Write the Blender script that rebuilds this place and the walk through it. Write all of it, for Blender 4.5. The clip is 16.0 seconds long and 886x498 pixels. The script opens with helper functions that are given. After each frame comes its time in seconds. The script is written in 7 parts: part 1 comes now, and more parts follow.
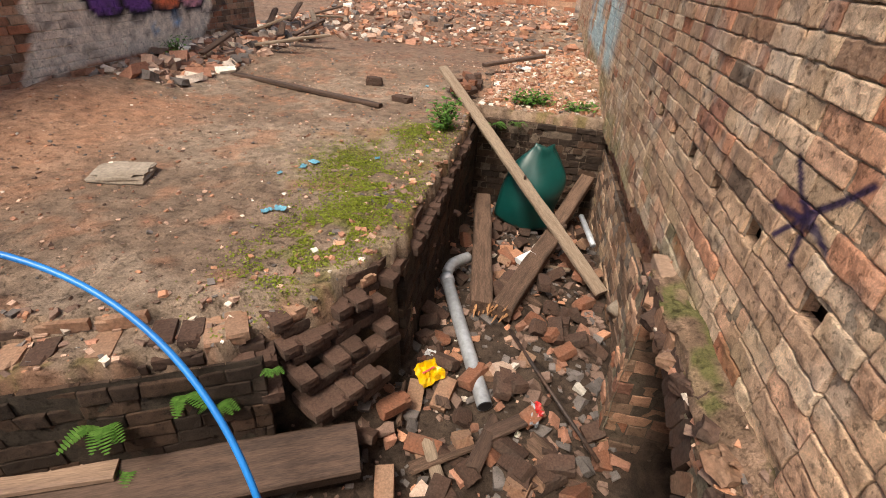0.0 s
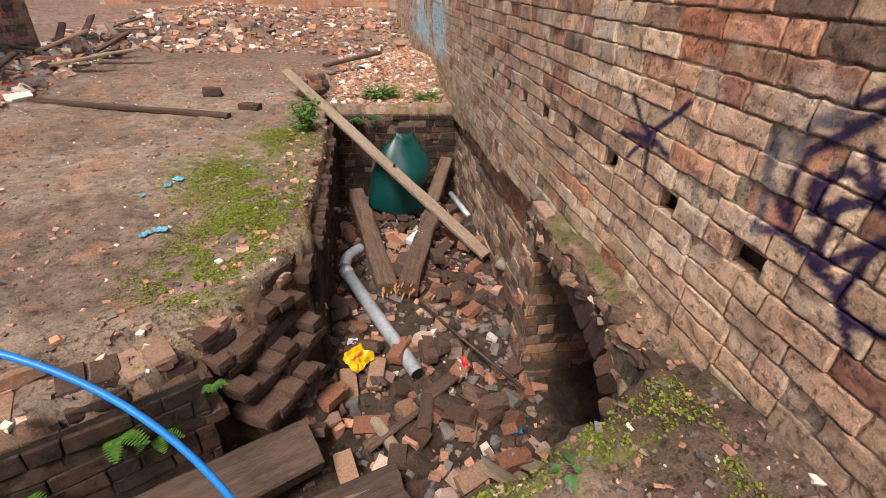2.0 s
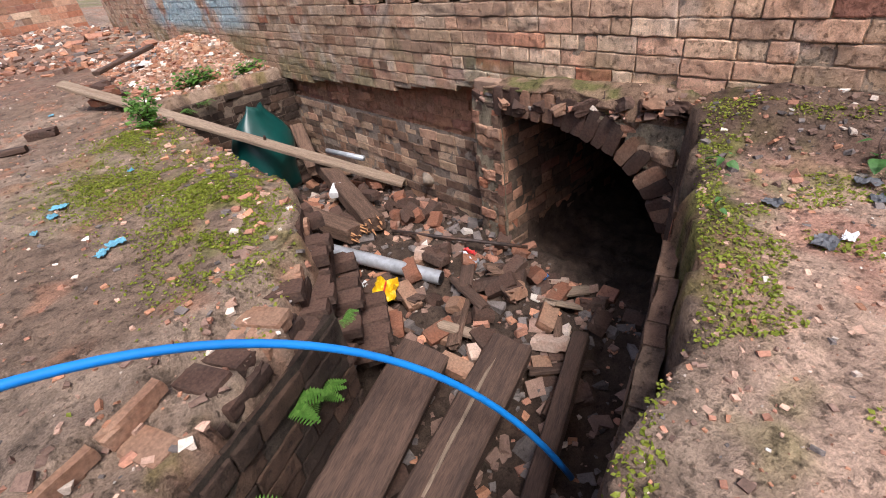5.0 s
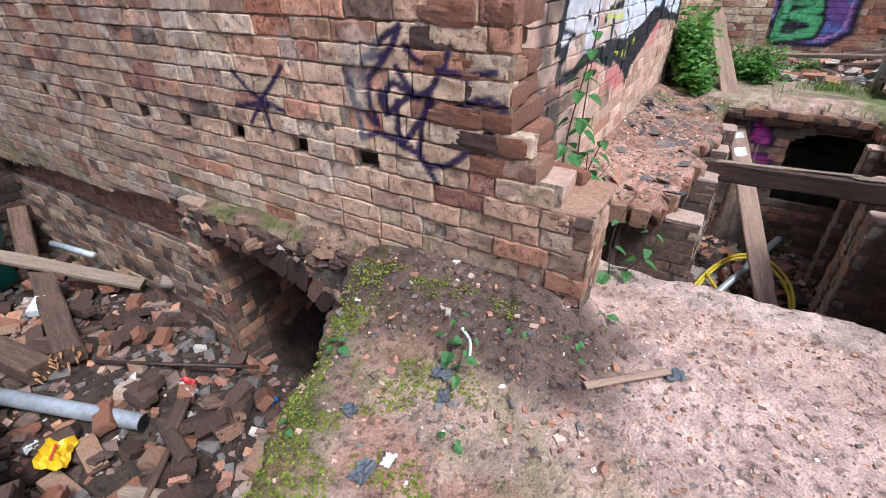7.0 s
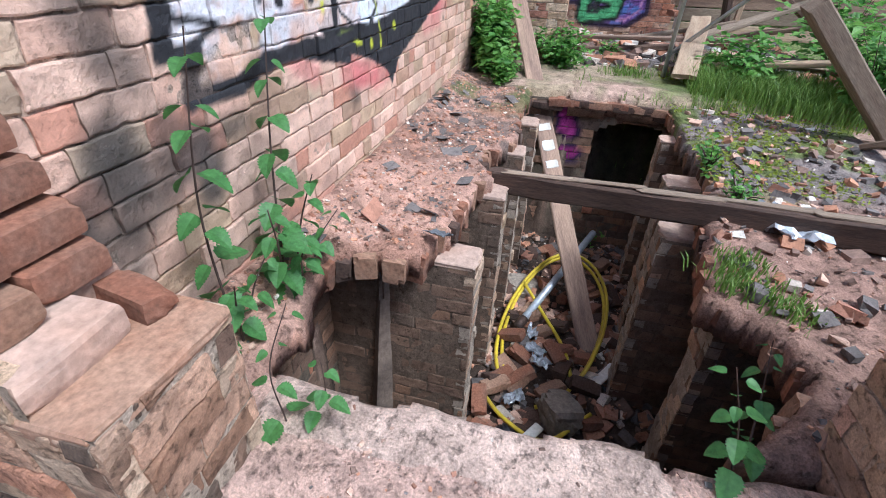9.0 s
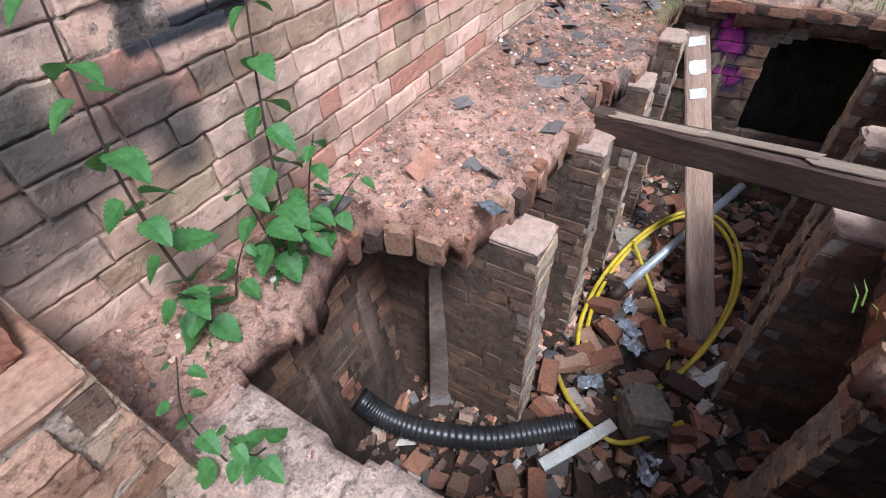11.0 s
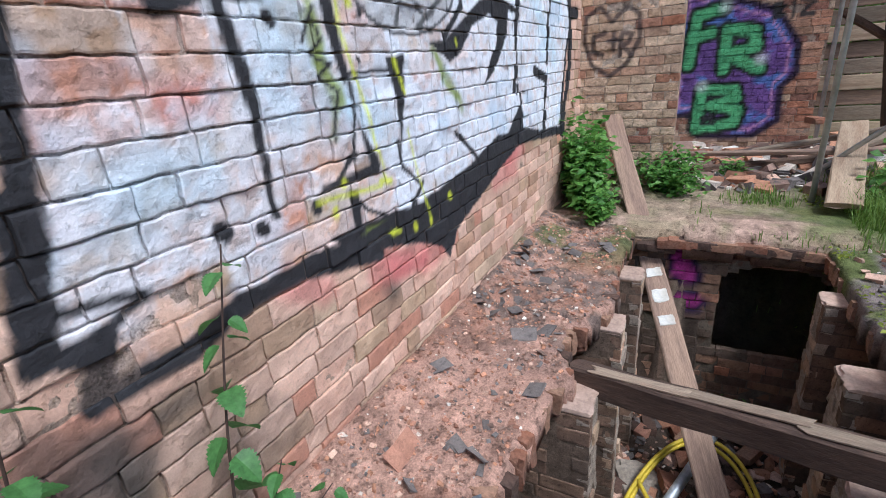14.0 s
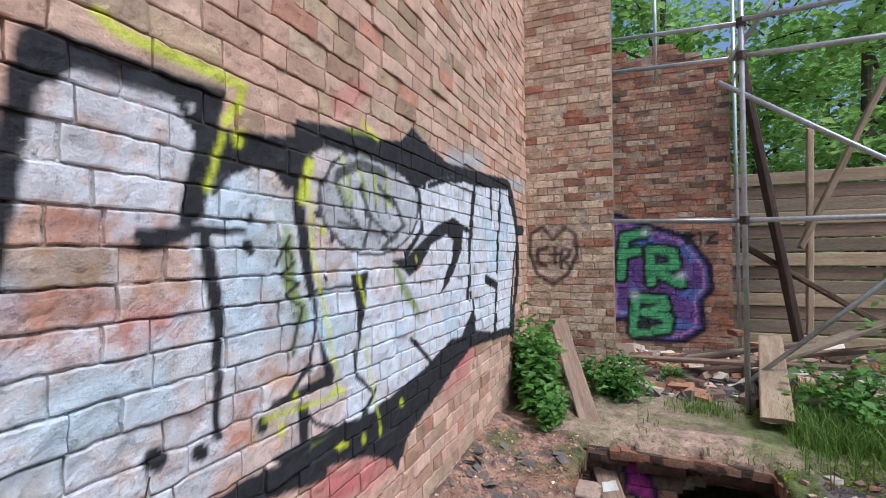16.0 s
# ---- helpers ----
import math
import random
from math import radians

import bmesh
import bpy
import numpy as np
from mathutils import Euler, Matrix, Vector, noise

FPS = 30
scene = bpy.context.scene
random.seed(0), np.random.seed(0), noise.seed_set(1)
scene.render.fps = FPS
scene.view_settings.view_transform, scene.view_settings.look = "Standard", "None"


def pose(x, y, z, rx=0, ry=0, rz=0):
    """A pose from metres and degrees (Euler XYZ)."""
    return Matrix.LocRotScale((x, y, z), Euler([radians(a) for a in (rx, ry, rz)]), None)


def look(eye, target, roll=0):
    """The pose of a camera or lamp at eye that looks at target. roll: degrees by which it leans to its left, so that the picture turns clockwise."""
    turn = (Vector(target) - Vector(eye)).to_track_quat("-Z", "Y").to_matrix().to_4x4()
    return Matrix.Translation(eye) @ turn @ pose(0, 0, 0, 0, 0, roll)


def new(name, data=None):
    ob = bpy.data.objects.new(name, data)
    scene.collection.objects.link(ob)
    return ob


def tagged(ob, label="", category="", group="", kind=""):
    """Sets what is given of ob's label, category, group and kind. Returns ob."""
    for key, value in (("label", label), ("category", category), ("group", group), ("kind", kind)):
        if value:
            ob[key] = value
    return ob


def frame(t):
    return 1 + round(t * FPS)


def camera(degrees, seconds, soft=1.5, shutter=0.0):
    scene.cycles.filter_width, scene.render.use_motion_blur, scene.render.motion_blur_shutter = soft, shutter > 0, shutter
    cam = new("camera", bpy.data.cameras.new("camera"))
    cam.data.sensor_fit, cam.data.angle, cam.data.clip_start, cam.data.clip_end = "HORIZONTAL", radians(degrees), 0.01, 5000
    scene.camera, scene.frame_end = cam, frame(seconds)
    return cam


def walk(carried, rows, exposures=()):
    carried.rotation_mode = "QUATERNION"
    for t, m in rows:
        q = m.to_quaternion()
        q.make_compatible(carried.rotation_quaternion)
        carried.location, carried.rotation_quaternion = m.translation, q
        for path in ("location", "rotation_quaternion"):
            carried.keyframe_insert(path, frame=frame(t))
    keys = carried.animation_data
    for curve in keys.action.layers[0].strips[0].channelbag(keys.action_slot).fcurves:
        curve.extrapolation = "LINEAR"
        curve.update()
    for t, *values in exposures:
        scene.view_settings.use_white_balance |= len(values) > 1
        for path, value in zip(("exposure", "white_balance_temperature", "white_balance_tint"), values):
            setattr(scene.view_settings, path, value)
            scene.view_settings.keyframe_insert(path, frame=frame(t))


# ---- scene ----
cam = camera(87.6, 16.0, soft=1.0)
PATH = [
    (0, (0.278, -0.394, 1.477), (-0.011, 1.283, 0.426), 3.9),
    (0.5, (0.368, -0.556, 1.468), (0.212, 1.119, 0.386), 3.8),
    (1, (0.441, -0.666, 1.453), (0.453, 1.013, 0.365), 4.4),
    (1.5, (0.288, -0.631, 1.42), (0.443, 1.068, 0.378), 3.8),
    (2, (-0.004, -0.645, 1.42), (0.304, 1.052, 0.407), 2.3),
    (2.5, (-0.262, -0.714, 1.387), (0.159, 0.941, 0.345), -0.5),
    (3, (-0.679, -0.762, 1.345), (-0.149, 0.857, 0.298), -3.5),
    (3.2, (-0.776, -0.754, 1.321), (-0.201, 0.852, 0.278), -4.5),
    (5.3, (-1.305, -0.432, 1.01), (-0.263, 0.872, -0.091), -8.5),
    (5.5, (-1.257, -0.468, 1.064), (-0.207, 0.834, -0.033), -8.2),
    (6, (-1.058, -0.621, 1.161), (0.069, 0.642, 0.095), -6.0),
    (6.1, (-0.994, -0.638, 1.208), (0.154, 0.587, 0.121), -5.3),
    (6.5, (-0.697, -0.844, 1.34), (0.598, 0.277, 0.307), -2.9),
    (7, (-0.406, -0.932, 1.421), (1.066, -0.04, 0.403), -0.4),
    (7.1, (-0.329, -0.921, 1.423), (1.172, -0.077, 0.408), 0.1),
    (7.5, (-0.048, -0.923, 1.477), (1.554, -0.266, 0.475), 1.3),
    (8, (0.257, -1.038, 1.444), (1.892, -0.501, 0.424), 1.4),
    (8.5, (0.572, -1.201, 1.419), (2.215, -0.732, 0.38), 1.7),
    (8.7, (0.68, -1.242, 1.403), (2.322, -0.818, 0.344), 1.7),
    (10.8, (1.433, -1.434, 1.324), (2.701, -0.73, -0.053), -3.1),
    (11, (1.469, -1.394, 1.325), (2.661, -0.593, -0.067), -4.3),
    (11.5, (1.577, -1.279, 1.399), (2.59, -0.209, 0.047), -7.4),
    (12, (1.635, -1.247, 1.471), (2.633, -0.076, 0.193), -7.3),
    (12.5, (1.655, -1.278, 1.497), (2.822, -0.156, 0.322), -7.1),
    (13, (1.663, -1.322, 1.52), (3.036, -0.319, 0.466), -6.9),
    (13.5, (1.68, -1.318, 1.566), (3.206, -0.375, 0.683), -5.4),
    (14, (1.681, -1.319, 1.605), (3.308, -0.403, 0.888), -4.9),
    (14.5, (1.685, -1.329, 1.643), (3.426, -0.506, 1.102), -3.5),
    (15, (1.671, -1.335, 1.674), (3.469, -0.547, 1.291), -2.7),
    (15.5, (1.651, -1.336, 1.715), (3.48, -0.549, 1.528), -1.6),
    (16, (1.636, -1.34, 1.763), (3.482, -0.573, 1.789), -0.6),
]
walk(cam, [(t, look(eye, target, roll)) for t, eye, target, roll in PATH],
     [(0, 0.75, 7100, 10), (3, 0.75, 6400, 12), (5.5, 0.82, 6000, 16), (6.5, 0.78, 5500, 9), (8.5, 0.93, 5150, 6), (11, 0.9, 5200, 8), (14, 0.55, 5300, 7), (16, 0.36, 5400, 6)])

# ---- world, sun, exposure ----
world = bpy.data.worlds.new("sky")
scene.world = world
world.use_nodes = True
wn = world.node_tree.nodes
sky = wn.new("ShaderNodeTexSky")
sky.sky_type = "NISHITA"
sky.sun_disc = False
sky.sun_elevation = radians(58)
sky.sun_rotation = radians(205)
sky.air_density, sky.dust_density, sky.ozone_density = 1.0, 4.0, 1.0
world.node_tree.links.new(sky.outputs[0], wn["Background"].inputs[0])
wn["Background"].inputs[1].default_value = 0.115
sun_data = bpy.data.lights.new("sun", "SUN")
sun_data.energy, sun_data.angle, sun_data.color = 2.3, radians(16), (1.0, 0.95, 0.88)
sun = new("sun", sun_data)
sun.matrix_world = look((-8, -17, 32), (0, 0, 0))

# ---- numeric noise ----
def hash2(ix, iy, seed):
    n = np.sin(ix * 127.1 + iy * 311.7 + seed * 74.7) * 43758.5453
    return n - np.floor(n)


def vnoise(x, y, seed=0):
    """Smooth value noise in 0..1 on arrays."""
    x, y = np.asarray(x, float), np.asarray(y, float)
    ix, iy = np.floor(x), np.floor(y)
    fx, fy = x - ix, y - iy
    fx, fy = fx * fx * (3 - 2 * fx), fy * fy * (3 - 2 * fy)
    a, b = hash2(ix, iy, seed), hash2(ix + 1, iy, seed)
    c, d = hash2(ix, iy + 1, seed), hash2(ix + 1, iy + 1, seed)
    return (a * (1 - fx) + b * fx) * (1 - fy) + (c * (1 - fx) + d * fx) * fy


def fbm(x, y, seed=0, octaves=4):
    total, amp, norm = 0, 1.0, 0
    for k in range(octaves):
        total = total + amp * vnoise(np.asarray(x) * 2 ** k, np.asarray(y) * 2 ** k, seed + 13 * k)
        norm += amp
        amp *= 0.5
    return total / norm


def smooth(a, b, x):
    t = np.clip((np.asarray(x, float) - a) / (b - a), 0, 1)
    return t * t * (3 - 2 * t)


def seg_dist(x, y, ax, ay, bx, by):
    dx, dy = bx - ax, by - ay
    t = np.clip(((x - ax) * dx + (y - ay) * dy) / (dx * dx + dy * dy + 1e-12), 0, 1)
    return np.hypot(x - ax - t * dx, y - ay - t * dy)


def poly_dist(x, y, poly):
    """Signed distance to a closed polygon, negative inside."""
    x, y = np.asarray(x, float), np.asarray(y, float)
    d = np.full(x.shape, 1e9)
    inside = np.zeros(x.shape, bool)
    for (ax, ay), (bx, by) in zip(poly, poly[1:] + poly[:1]):
        d = np.minimum(d, seg_dist(x, y, ax, ay, bx, by))
        cross = ((ay > y) != (by > y)) & (x < (bx - ax) * (y - ay) / (by - ay + 1e-12) + ax)
        inside ^= cross
    return np.where(inside, -d, d)


def line_dist(x, y, pts):
    d = np.full(np.shape(x), 1e9)
    for (ax, ay), (bx, by) in zip(pts, pts[1:]):
        d = np.minimum(d, seg_dist(x, y, ax, ay, bx, by))
    return d


# ---- materials ----
def mat_nodes(name):
    m = bpy.data.materials.new(name)
    m.use_nodes = True
    return m, m.node_tree.nodes, m.node_tree.links, m.node_tree.nodes["Principled BSDF"]


def noise_node(n, l, scale, detail=6, rough=0.6, coord=None):
    t = n.new("ShaderNodeTexNoise")
    t.inputs["Scale"].default_value, t.inputs["Detail"].default_value, t.inputs["Roughness"].default_value = scale, detail, rough
    if coord:
        l.new(coord, t.inputs["Vector"])
    return t.outputs["Fac"]


def ramp_node(n, l, fac, lo, hi, c0, c1):
    r = n.new("ShaderNodeMapRange")
    r.inputs["From Min"].default_value, r.inputs["From Max"].default_value = lo, hi
    r.inputs["To Min"].default_value, r.inputs["To Max"].default_value = c0, c1
    l.new(fac, r.inputs["Value"])
    return r.outputs[0]


def mix_node(n, l, fac, a, b, mode="MIX"):
    x = n.new("ShaderNodeMix")
    x.data_type, x.blend_type = "RGBA", mode
    for sock, v in ((x.inputs[0], fac), (x.inputs[6], a), (x.inputs[7], b)):
        if isinstance(v, (int, float)):
            sock.default_value = v
        elif isinstance(v, tuple):
            sock.default_value = (*v, 1)
        else:
            l.new(v, sock)
    return x.outputs[2]


def tinted(name, grain=90, mottle=7, bump=0.5, dist=0.006, rough=0.9, contrast=0.35, streak=(1, 1, 1), pits=40, pit_depth=0.5):
    """A mineral surface whose own colour sits in the attribute 'tint', with grain and mottling on top."""
    m, n, l, b = mat_nodes(name)
    at = n.new("ShaderNodeAttribute")
    at.attribute_name = "tint"
    geo = n.new("ShaderNodeNewGeometry")
    mp = n.new("ShaderNodeMapping")
    mp.inputs["Scale"].default_value = streak
    l.new(geo.outputs["Position"], mp.inputs[0])
    f1 = noise_node(n, l, grain, 8, 0.7, mp.outputs[0])
    f2 = noise_node(n, l, mottle, 8, 0.65, mp.outputs[0])
    k1 = ramp_node(n, l, f1, 0.3, 0.7, 1 - contrast, 1 + contrast)
    k2 = ramp_node(n, l, f2, 0.3, 0.7, 1 - contrast, 1 + contrast)
    k = n.new("ShaderNodeMath")
    k.operation = "MULTIPLY"
    l.new(k1, k.inputs[0]), l.new(k2, k.inputs[1])
    # eroded pits and hairline crevices
    f3 = noise_node(n, l, pits, 10, 0.75, mp.outputs[0])
    k3 = ramp_node(n, l, f3, 0.33, 0.46, 1 - pit_depth, 1.06)
    kk = n.new("ShaderNodeMath")
    kk.operation = "MULTIPLY"
    l.new(k.outputs[0], kk.inputs[0]), l.new(k3, kk.inputs[1])
    col = n.new("ShaderNodeVectorMath")
    col.operation = "SCALE"
    l.new(at.outputs["Color"], col.inputs[0]), l.new(kk.outputs[0], col.inputs["Scale"])
    l.new(col.outputs[0], b.inputs["Base Color"])
    b.inputs["Roughness"].default_value = rough
    b.inputs["Specular IOR Level"].default_value = 0.25
    add = n.new("ShaderNodeMath")
    add.operation = "ADD"
    l.new(f1, add.inputs[0]), l.new(f2, add.inputs[1])
    sunk = n.new("ShaderNodeMath")
    sunk.operation = "ADD"
    l.new(add.outputs[0], sunk.inputs[0]), l.new(k3, sunk.inputs[1])
    bp = n.new("ShaderNodeBump")
    bp.inputs["Strength"].default_value, bp.inputs["Distance"].default_value = bump, dist
    l.new(sunk.outputs[0], bp.inputs["Height"]), l.new(bp.outputs[0], b.inputs["Normal"])
    return m


def plain(name, color, rough=0.6, metal=0.0, vary=0.25, grain=25, bump=0.25, dist=0.003, spec=0.4, dark=None, streak=(1, 1, 1), local=True):
    """A surface of one colour with wear: grain, stains (dark) and relief."""
    m, n, l, b = mat_nodes(name)
    tc = n.new("ShaderNodeTexCoord")
    mp = n.new("ShaderNodeMapping")
    mp.inputs["Scale"].default_value = streak
    l.new(tc.outputs["Object"] if local else n.new("ShaderNodeNewGeometry").outputs["Position"], mp.inputs[0])
    f1 = noise_node(n, l, grain, 8, 0.65, mp.outputs[0])
    f2 = noise_node(n, l, grain / 9, 5, 0.6, mp.outputs[0])
    dk = dark or tuple(c * 0.45 for c in color)
    c1 = mix_node(n, l, ramp_node(n, l, f2, 0.42, 0.68, 0, 0.85), color, dk)
    k = ramp_node(n, l, f1, 0.3, 0.7, 1 - vary, 1 + vary)
    info = n.new("ShaderNodeObjectInfo")
    k2 = ramp_node(n, l, info.outputs["Random"], 0, 1, 0.8, 1.15)
    mm = n.new("ShaderNodeMath")
    mm.operation = "MULTIPLY"
    l.new(k, mm.inputs[0]), l.new(k2, mm.inputs[1])
    col = n.new("ShaderNodeVectorMath")
    col.operation = "SCALE"
    l.new(c1, col.inputs[0]), l.new(mm.outputs[0], col.inputs["Scale"])
    l.new(col.outputs[0], b.inputs["Base Color"])
    b.inputs["Roughness"].default_value, b.inputs["Metallic"].default_value = rough, metal
    b.inputs["Specular IOR Level"].default_value = spec
    bp = n.new("ShaderNodeBump")
    bp.inputs["Strength"].default_value, bp.inputs["Distance"].default_value = bump, dist
    l.new(f1, bp.inputs["Height"]), l.new(bp.outputs[0], b.inputs["Normal"])
    return m


BRICK = tinted("brick_and_paint", 150, 12, 1.0, 0.008, 0.92, 0.3, pits=36, pit_depth=0.55)
PAINTED = tinted("sprayed_brick", 130, 9, 0.8, 0.005, 0.75, 0.13, pits=30, pit_depth=0.3)
MORTAR = tinted("mortar", 130, 18, 1.0, 0.009, 0.95, 0.35, pits=45, pit_depth=0.6)
EARTH = tinted("earth", 110, 9, 1.0, 0.014, 0.95, 0.42, pits=28, pit_depth=0.5)
CHIPS = tinted("chips", 120, 14, 0.4, 0.004, 0.9, 0.25)


# ---- mesh helpers ----
def link_mesh(name, verts, faces, mat, parent=None, tint=None, shade=False):
    me = bpy.data.meshes.new(name)
    verts = np.asarray(verts, np.float32)
    faces = np.asarray(faces, np.int32)
    nf, k = faces.shape
    me.vertices.add(len(verts))
    me.vertices.foreach_set("co", verts.ravel())
    me.loops.add(nf * k)
    me.loops.foreach_set("vertex_index", faces.ravel())
    me.polygons.add(nf)
    me.polygons.foreach_set("loop_start", np.arange(0, nf * k, k, dtype=np.int32))
    me.polygons.foreach_set("use_smooth", np.full(nf, shade))
    me.update(calc_edges=True)
    me.materials.append(mat)
    if tint is not None:
        a = me.color_attributes.new("tint", "FLOAT_COLOR", "POINT")
        t = np.ones((len(verts), 4), np.float32)
        t[:, :3] = tint
        a.data.foreach_set("color", t.ravel())
    ob = new(name, me)
    if parent:
        ob.parent = parent
    return ob


def grid_faces(nu, nv, base=0):
    """Quads of a grid of nu x nv vertices, row by row."""
    i = np.arange(nv - 1)[:, None] * nu + np.arange(nu - 1)[None, :] + base
    return np.stack([i, i + 1, i + nu + 1, i + nu], -1).reshape(-1, 4)


def part(name, bm, material, parent=None, label="", smooth_shade=False):
    me = bpy.data.meshes.new(name)
    bm.to_mesh(me)
    bm.free()
    for p in me.polygons:
        p.use_smooth = smooth_shade
    me.materials.append(material)
    ob = new(name, me)
    ob.parent = parent
    if label:
        tagged(ob, label)
    return ob


def empty(name, m=None):
    ob = new(name)
    ob.empty_display_size = 0.1
    if m is not None:
        ob.matrix_world = m
    return ob


BRICK_REDS = [(0.36, 0.155, 0.09), (0.42, 0.21, 0.13), (0.33, 0.17, 0.11), (0.27, 0.13, 0.09), (0.45, 0.25, 0.16)]
BRICK_BUFFS = [(0.46, 0.32, 0.21), (0.42, 0.28, 0.185), (0.5, 0.36, 0.25), (0.38, 0.25, 0.17), (0.44, 0.27, 0.18)]
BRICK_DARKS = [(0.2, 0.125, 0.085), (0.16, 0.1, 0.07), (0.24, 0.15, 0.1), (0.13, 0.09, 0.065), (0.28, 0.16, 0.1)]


class Masonry:
    """A face of brickwork: courses of single bricks on a recessed bed of mortar, before a solid core."""

    def __init__(self, name, start, end, face, z0, z1, palette, keep=None, paint=None, course=0.087, brick=0.235, depth=0.06,
                 seed=1, cell=0.05, mortar=(0.4, 0.33, 0.26), wear=1.0, recess=0.007, pick=None, core=0.12, label="", kind="structure", category="wall", bond=True, parent=None, fine=None, rough_above=99, mat=None, joint_paint=1.0):
        self.p, end = np.array(start, float), np.array(end, float)
        self.length = np.linalg.norm(end - self.p)
        self.u = (end - self.p) / self.length
        self.n = np.array(face, float) / np.linalg.norm(face)
        rng = np.random.RandomState(seed)
        keep = keep or (lambda u, z: np.ones(np.shape(u), bool))
        self.paint, self.seed, self.wear, self.cell = paint, seed, wear, cell
        mat = mat or BRICK
        # bed of mortar
        step = max(cell, 0.02)
        us = np.linspace(0, self.length, max(2, int(self.length / step) + 1))
        zs = np.linspace(z0, z1, max(2, int((z1 - z0) / step) + 1))
        U, Z = np.meshgrid(us, zs)
        d = -recess + (fbm(U * 14, Z * 14, seed + 5) - 0.5) * 0.012 * wear
        tint = np.array(mortar) * (0.75 + 0.5 * fbm(U * 3, Z * 3, seed + 9))[..., None]
        # sprayed paint hardly reaches into the joints
        tint = tint * (1 - joint_paint) + self.painted(U, Z, tint) * joint_paint
        f = grid_faces(len(us), len(zs))
        cu, cz = (U[:-1, :-1] + U[1:, 1:]) / 2, (Z[:-1, :-1] + Z[1:, 1:]) / 2
        f = f[keep(cu, cz).ravel()]
        if np.cross([*self.u, 0], [0, 0, 1]) @ [*self.n, 0] < 0:
            f = f[:, ::-1]
            self.flip = True
        else:
            self.flip = False
        self.ob = link_mesh(name, self.place(U, Z, d).reshape(-1, 3), f, MORTAR, None, tint.reshape(-1, 3), True)
        if parent:
            self.ob.parent = parent
        else:
            tagged(self.ob, label, category, "", kind)
        # bricks
        singles, joined = [], []
        row = 0
        z = z0
        while z < z1 - 0.03:
            h = min(course, z1 - z)
            u = -rng.uniform(0, 0.1) - (brick / 2 if row % 2 else 0)
            while u < self.length:
                ln = brick if (not bond or rng.rand() > 0.33) else brick / 2
                a, b = max(u + 0.004, 0), min(u + ln - 0.004, self.length)
                u += ln
                if b - a < 0.03:
                    continue
                # trim the brick where an opening cuts into it
                s = np.linspace(a, b, 13)
                ok = keep(s, np.full(13, z + h / 2))
                if not ok.all():
                    run, top_run = 0, (0, 0)
                    for i, good in enumerate(ok):
                        run = run + 1 if good else 0
                        top_run = max(top_run, (run, i))
                    if top_run[0] < 4:
                        continue
                    a, b = s[top_run[1] - top_run[0] + 1], s[top_run[1]]
                near = pick and pick((a + b) / 2, z) and len(singles) < 300
                self.cell = fine if near and fine else (cell if z < rough_above else 0.06)
                g = self.block(a, b, z + 0.004, z + h - 0.004, depth, rng, palette)
                (singles if near else joined).append(g)
            z += course
            row += 1
        for v, f, t in singles:
            link_mesh("brick", v, f, mat, self.ob, t)
        if joined:
            vs, fs, ts, base = [], [], [], 0
            for v, f, t in joined:
                vs.append(v), fs.append(f + base), ts.append(t)
                base += len(v)
            tagged(link_mesh("bricks", np.concatenate(vs), np.concatenate(fs), mat, self.ob, np.concatenate(ts)), kind="stuff")

    def place(self, U, Z, D):
        x = self.p[0] + self.u[0] * U + self.n[0] * D
        y = self.p[1] + self.u[1] * U + self.n[1] * D
        return np.stack([x, y, np.broadcast_to(Z, np.shape(x))], -1)

    def painted(self, U, Z, tint):
        if self.paint is None:
            return tint
        return self.paint(U, Z, tint)

    def block(self, a, b, z, zz, depth, rng, palette):
        e = 0.005
        nu, nv = max(2, int((b - a) / self.cell) + 1), max(2, int((zz - z) / self.cell) + 1)
        us = np.concatenate([[a], np.linspace(a + e, b - e, nu), [b]])
        zs = np.concatenate([[z], np.linspace(z + e, zz - e, nv), [zz]])
        U, Z = np.meshgrid(us, zs)
        s = self.seed
        proud = rng.normal(0, 0.0035) * self.wear
        D = proud + (fbm(U * 18, Z * 18, s + 2) - 0.5) * 0.014 * self.wear + (U - a) * rng.normal(0, 0.012) * self.wear
        for rim_line in (np.s_[0, :], np.s_[-1, :], np.s_[:, 0], np.s_[:, -1]):
            D[rim_line] -= 0.0022
        # worn corners wander off the straight joint
        wob = 0.012 * self.wear
        U = U + (fbm(U * 25, Z * 25, s + 3) - 0.5) * wob
        Z2 = Z + (fbm(U * 22, Z * 22, s + 4) - 0.5) * wob
        col = np.array(palette(U.mean(), Z.mean(), rng))
        tint = col * (0.82 + 0.36 * fbm(U * 9, Z * 9, s + 7))[..., None]
        tint = self.painted(U, Z, tint)
        front = self.place(U, Z2, D).reshape(-1, 3)
        w, hgt = len(us), len(zs)
        rim = np.concatenate([np.arange(w), np.arange(1, hgt) * w + w - 1, (hgt - 1) * w + np.arange(w - 2, -1, -1), np.arange(hgt - 2, 0, -1) * w])
        back = front[rim] - np.array([*self.n, 0]) * depth
        f = grid_faces(w, hgt)
        k = len(front)
        r2 = np.roll(rim, -1)
        i2 = np.roll(np.arange(len(rim)), -1)
        side = np.stack([r2, rim, k + np.arange(len(rim)), k + i2], -1)
        f = np.concatenate([f, side])
        if self.flip:
            f = f[:, ::-1]
        t = tint.reshape(-1, 3)
        return np.concatenate([front, back]), f, np.concatenate([t, t[rim]])


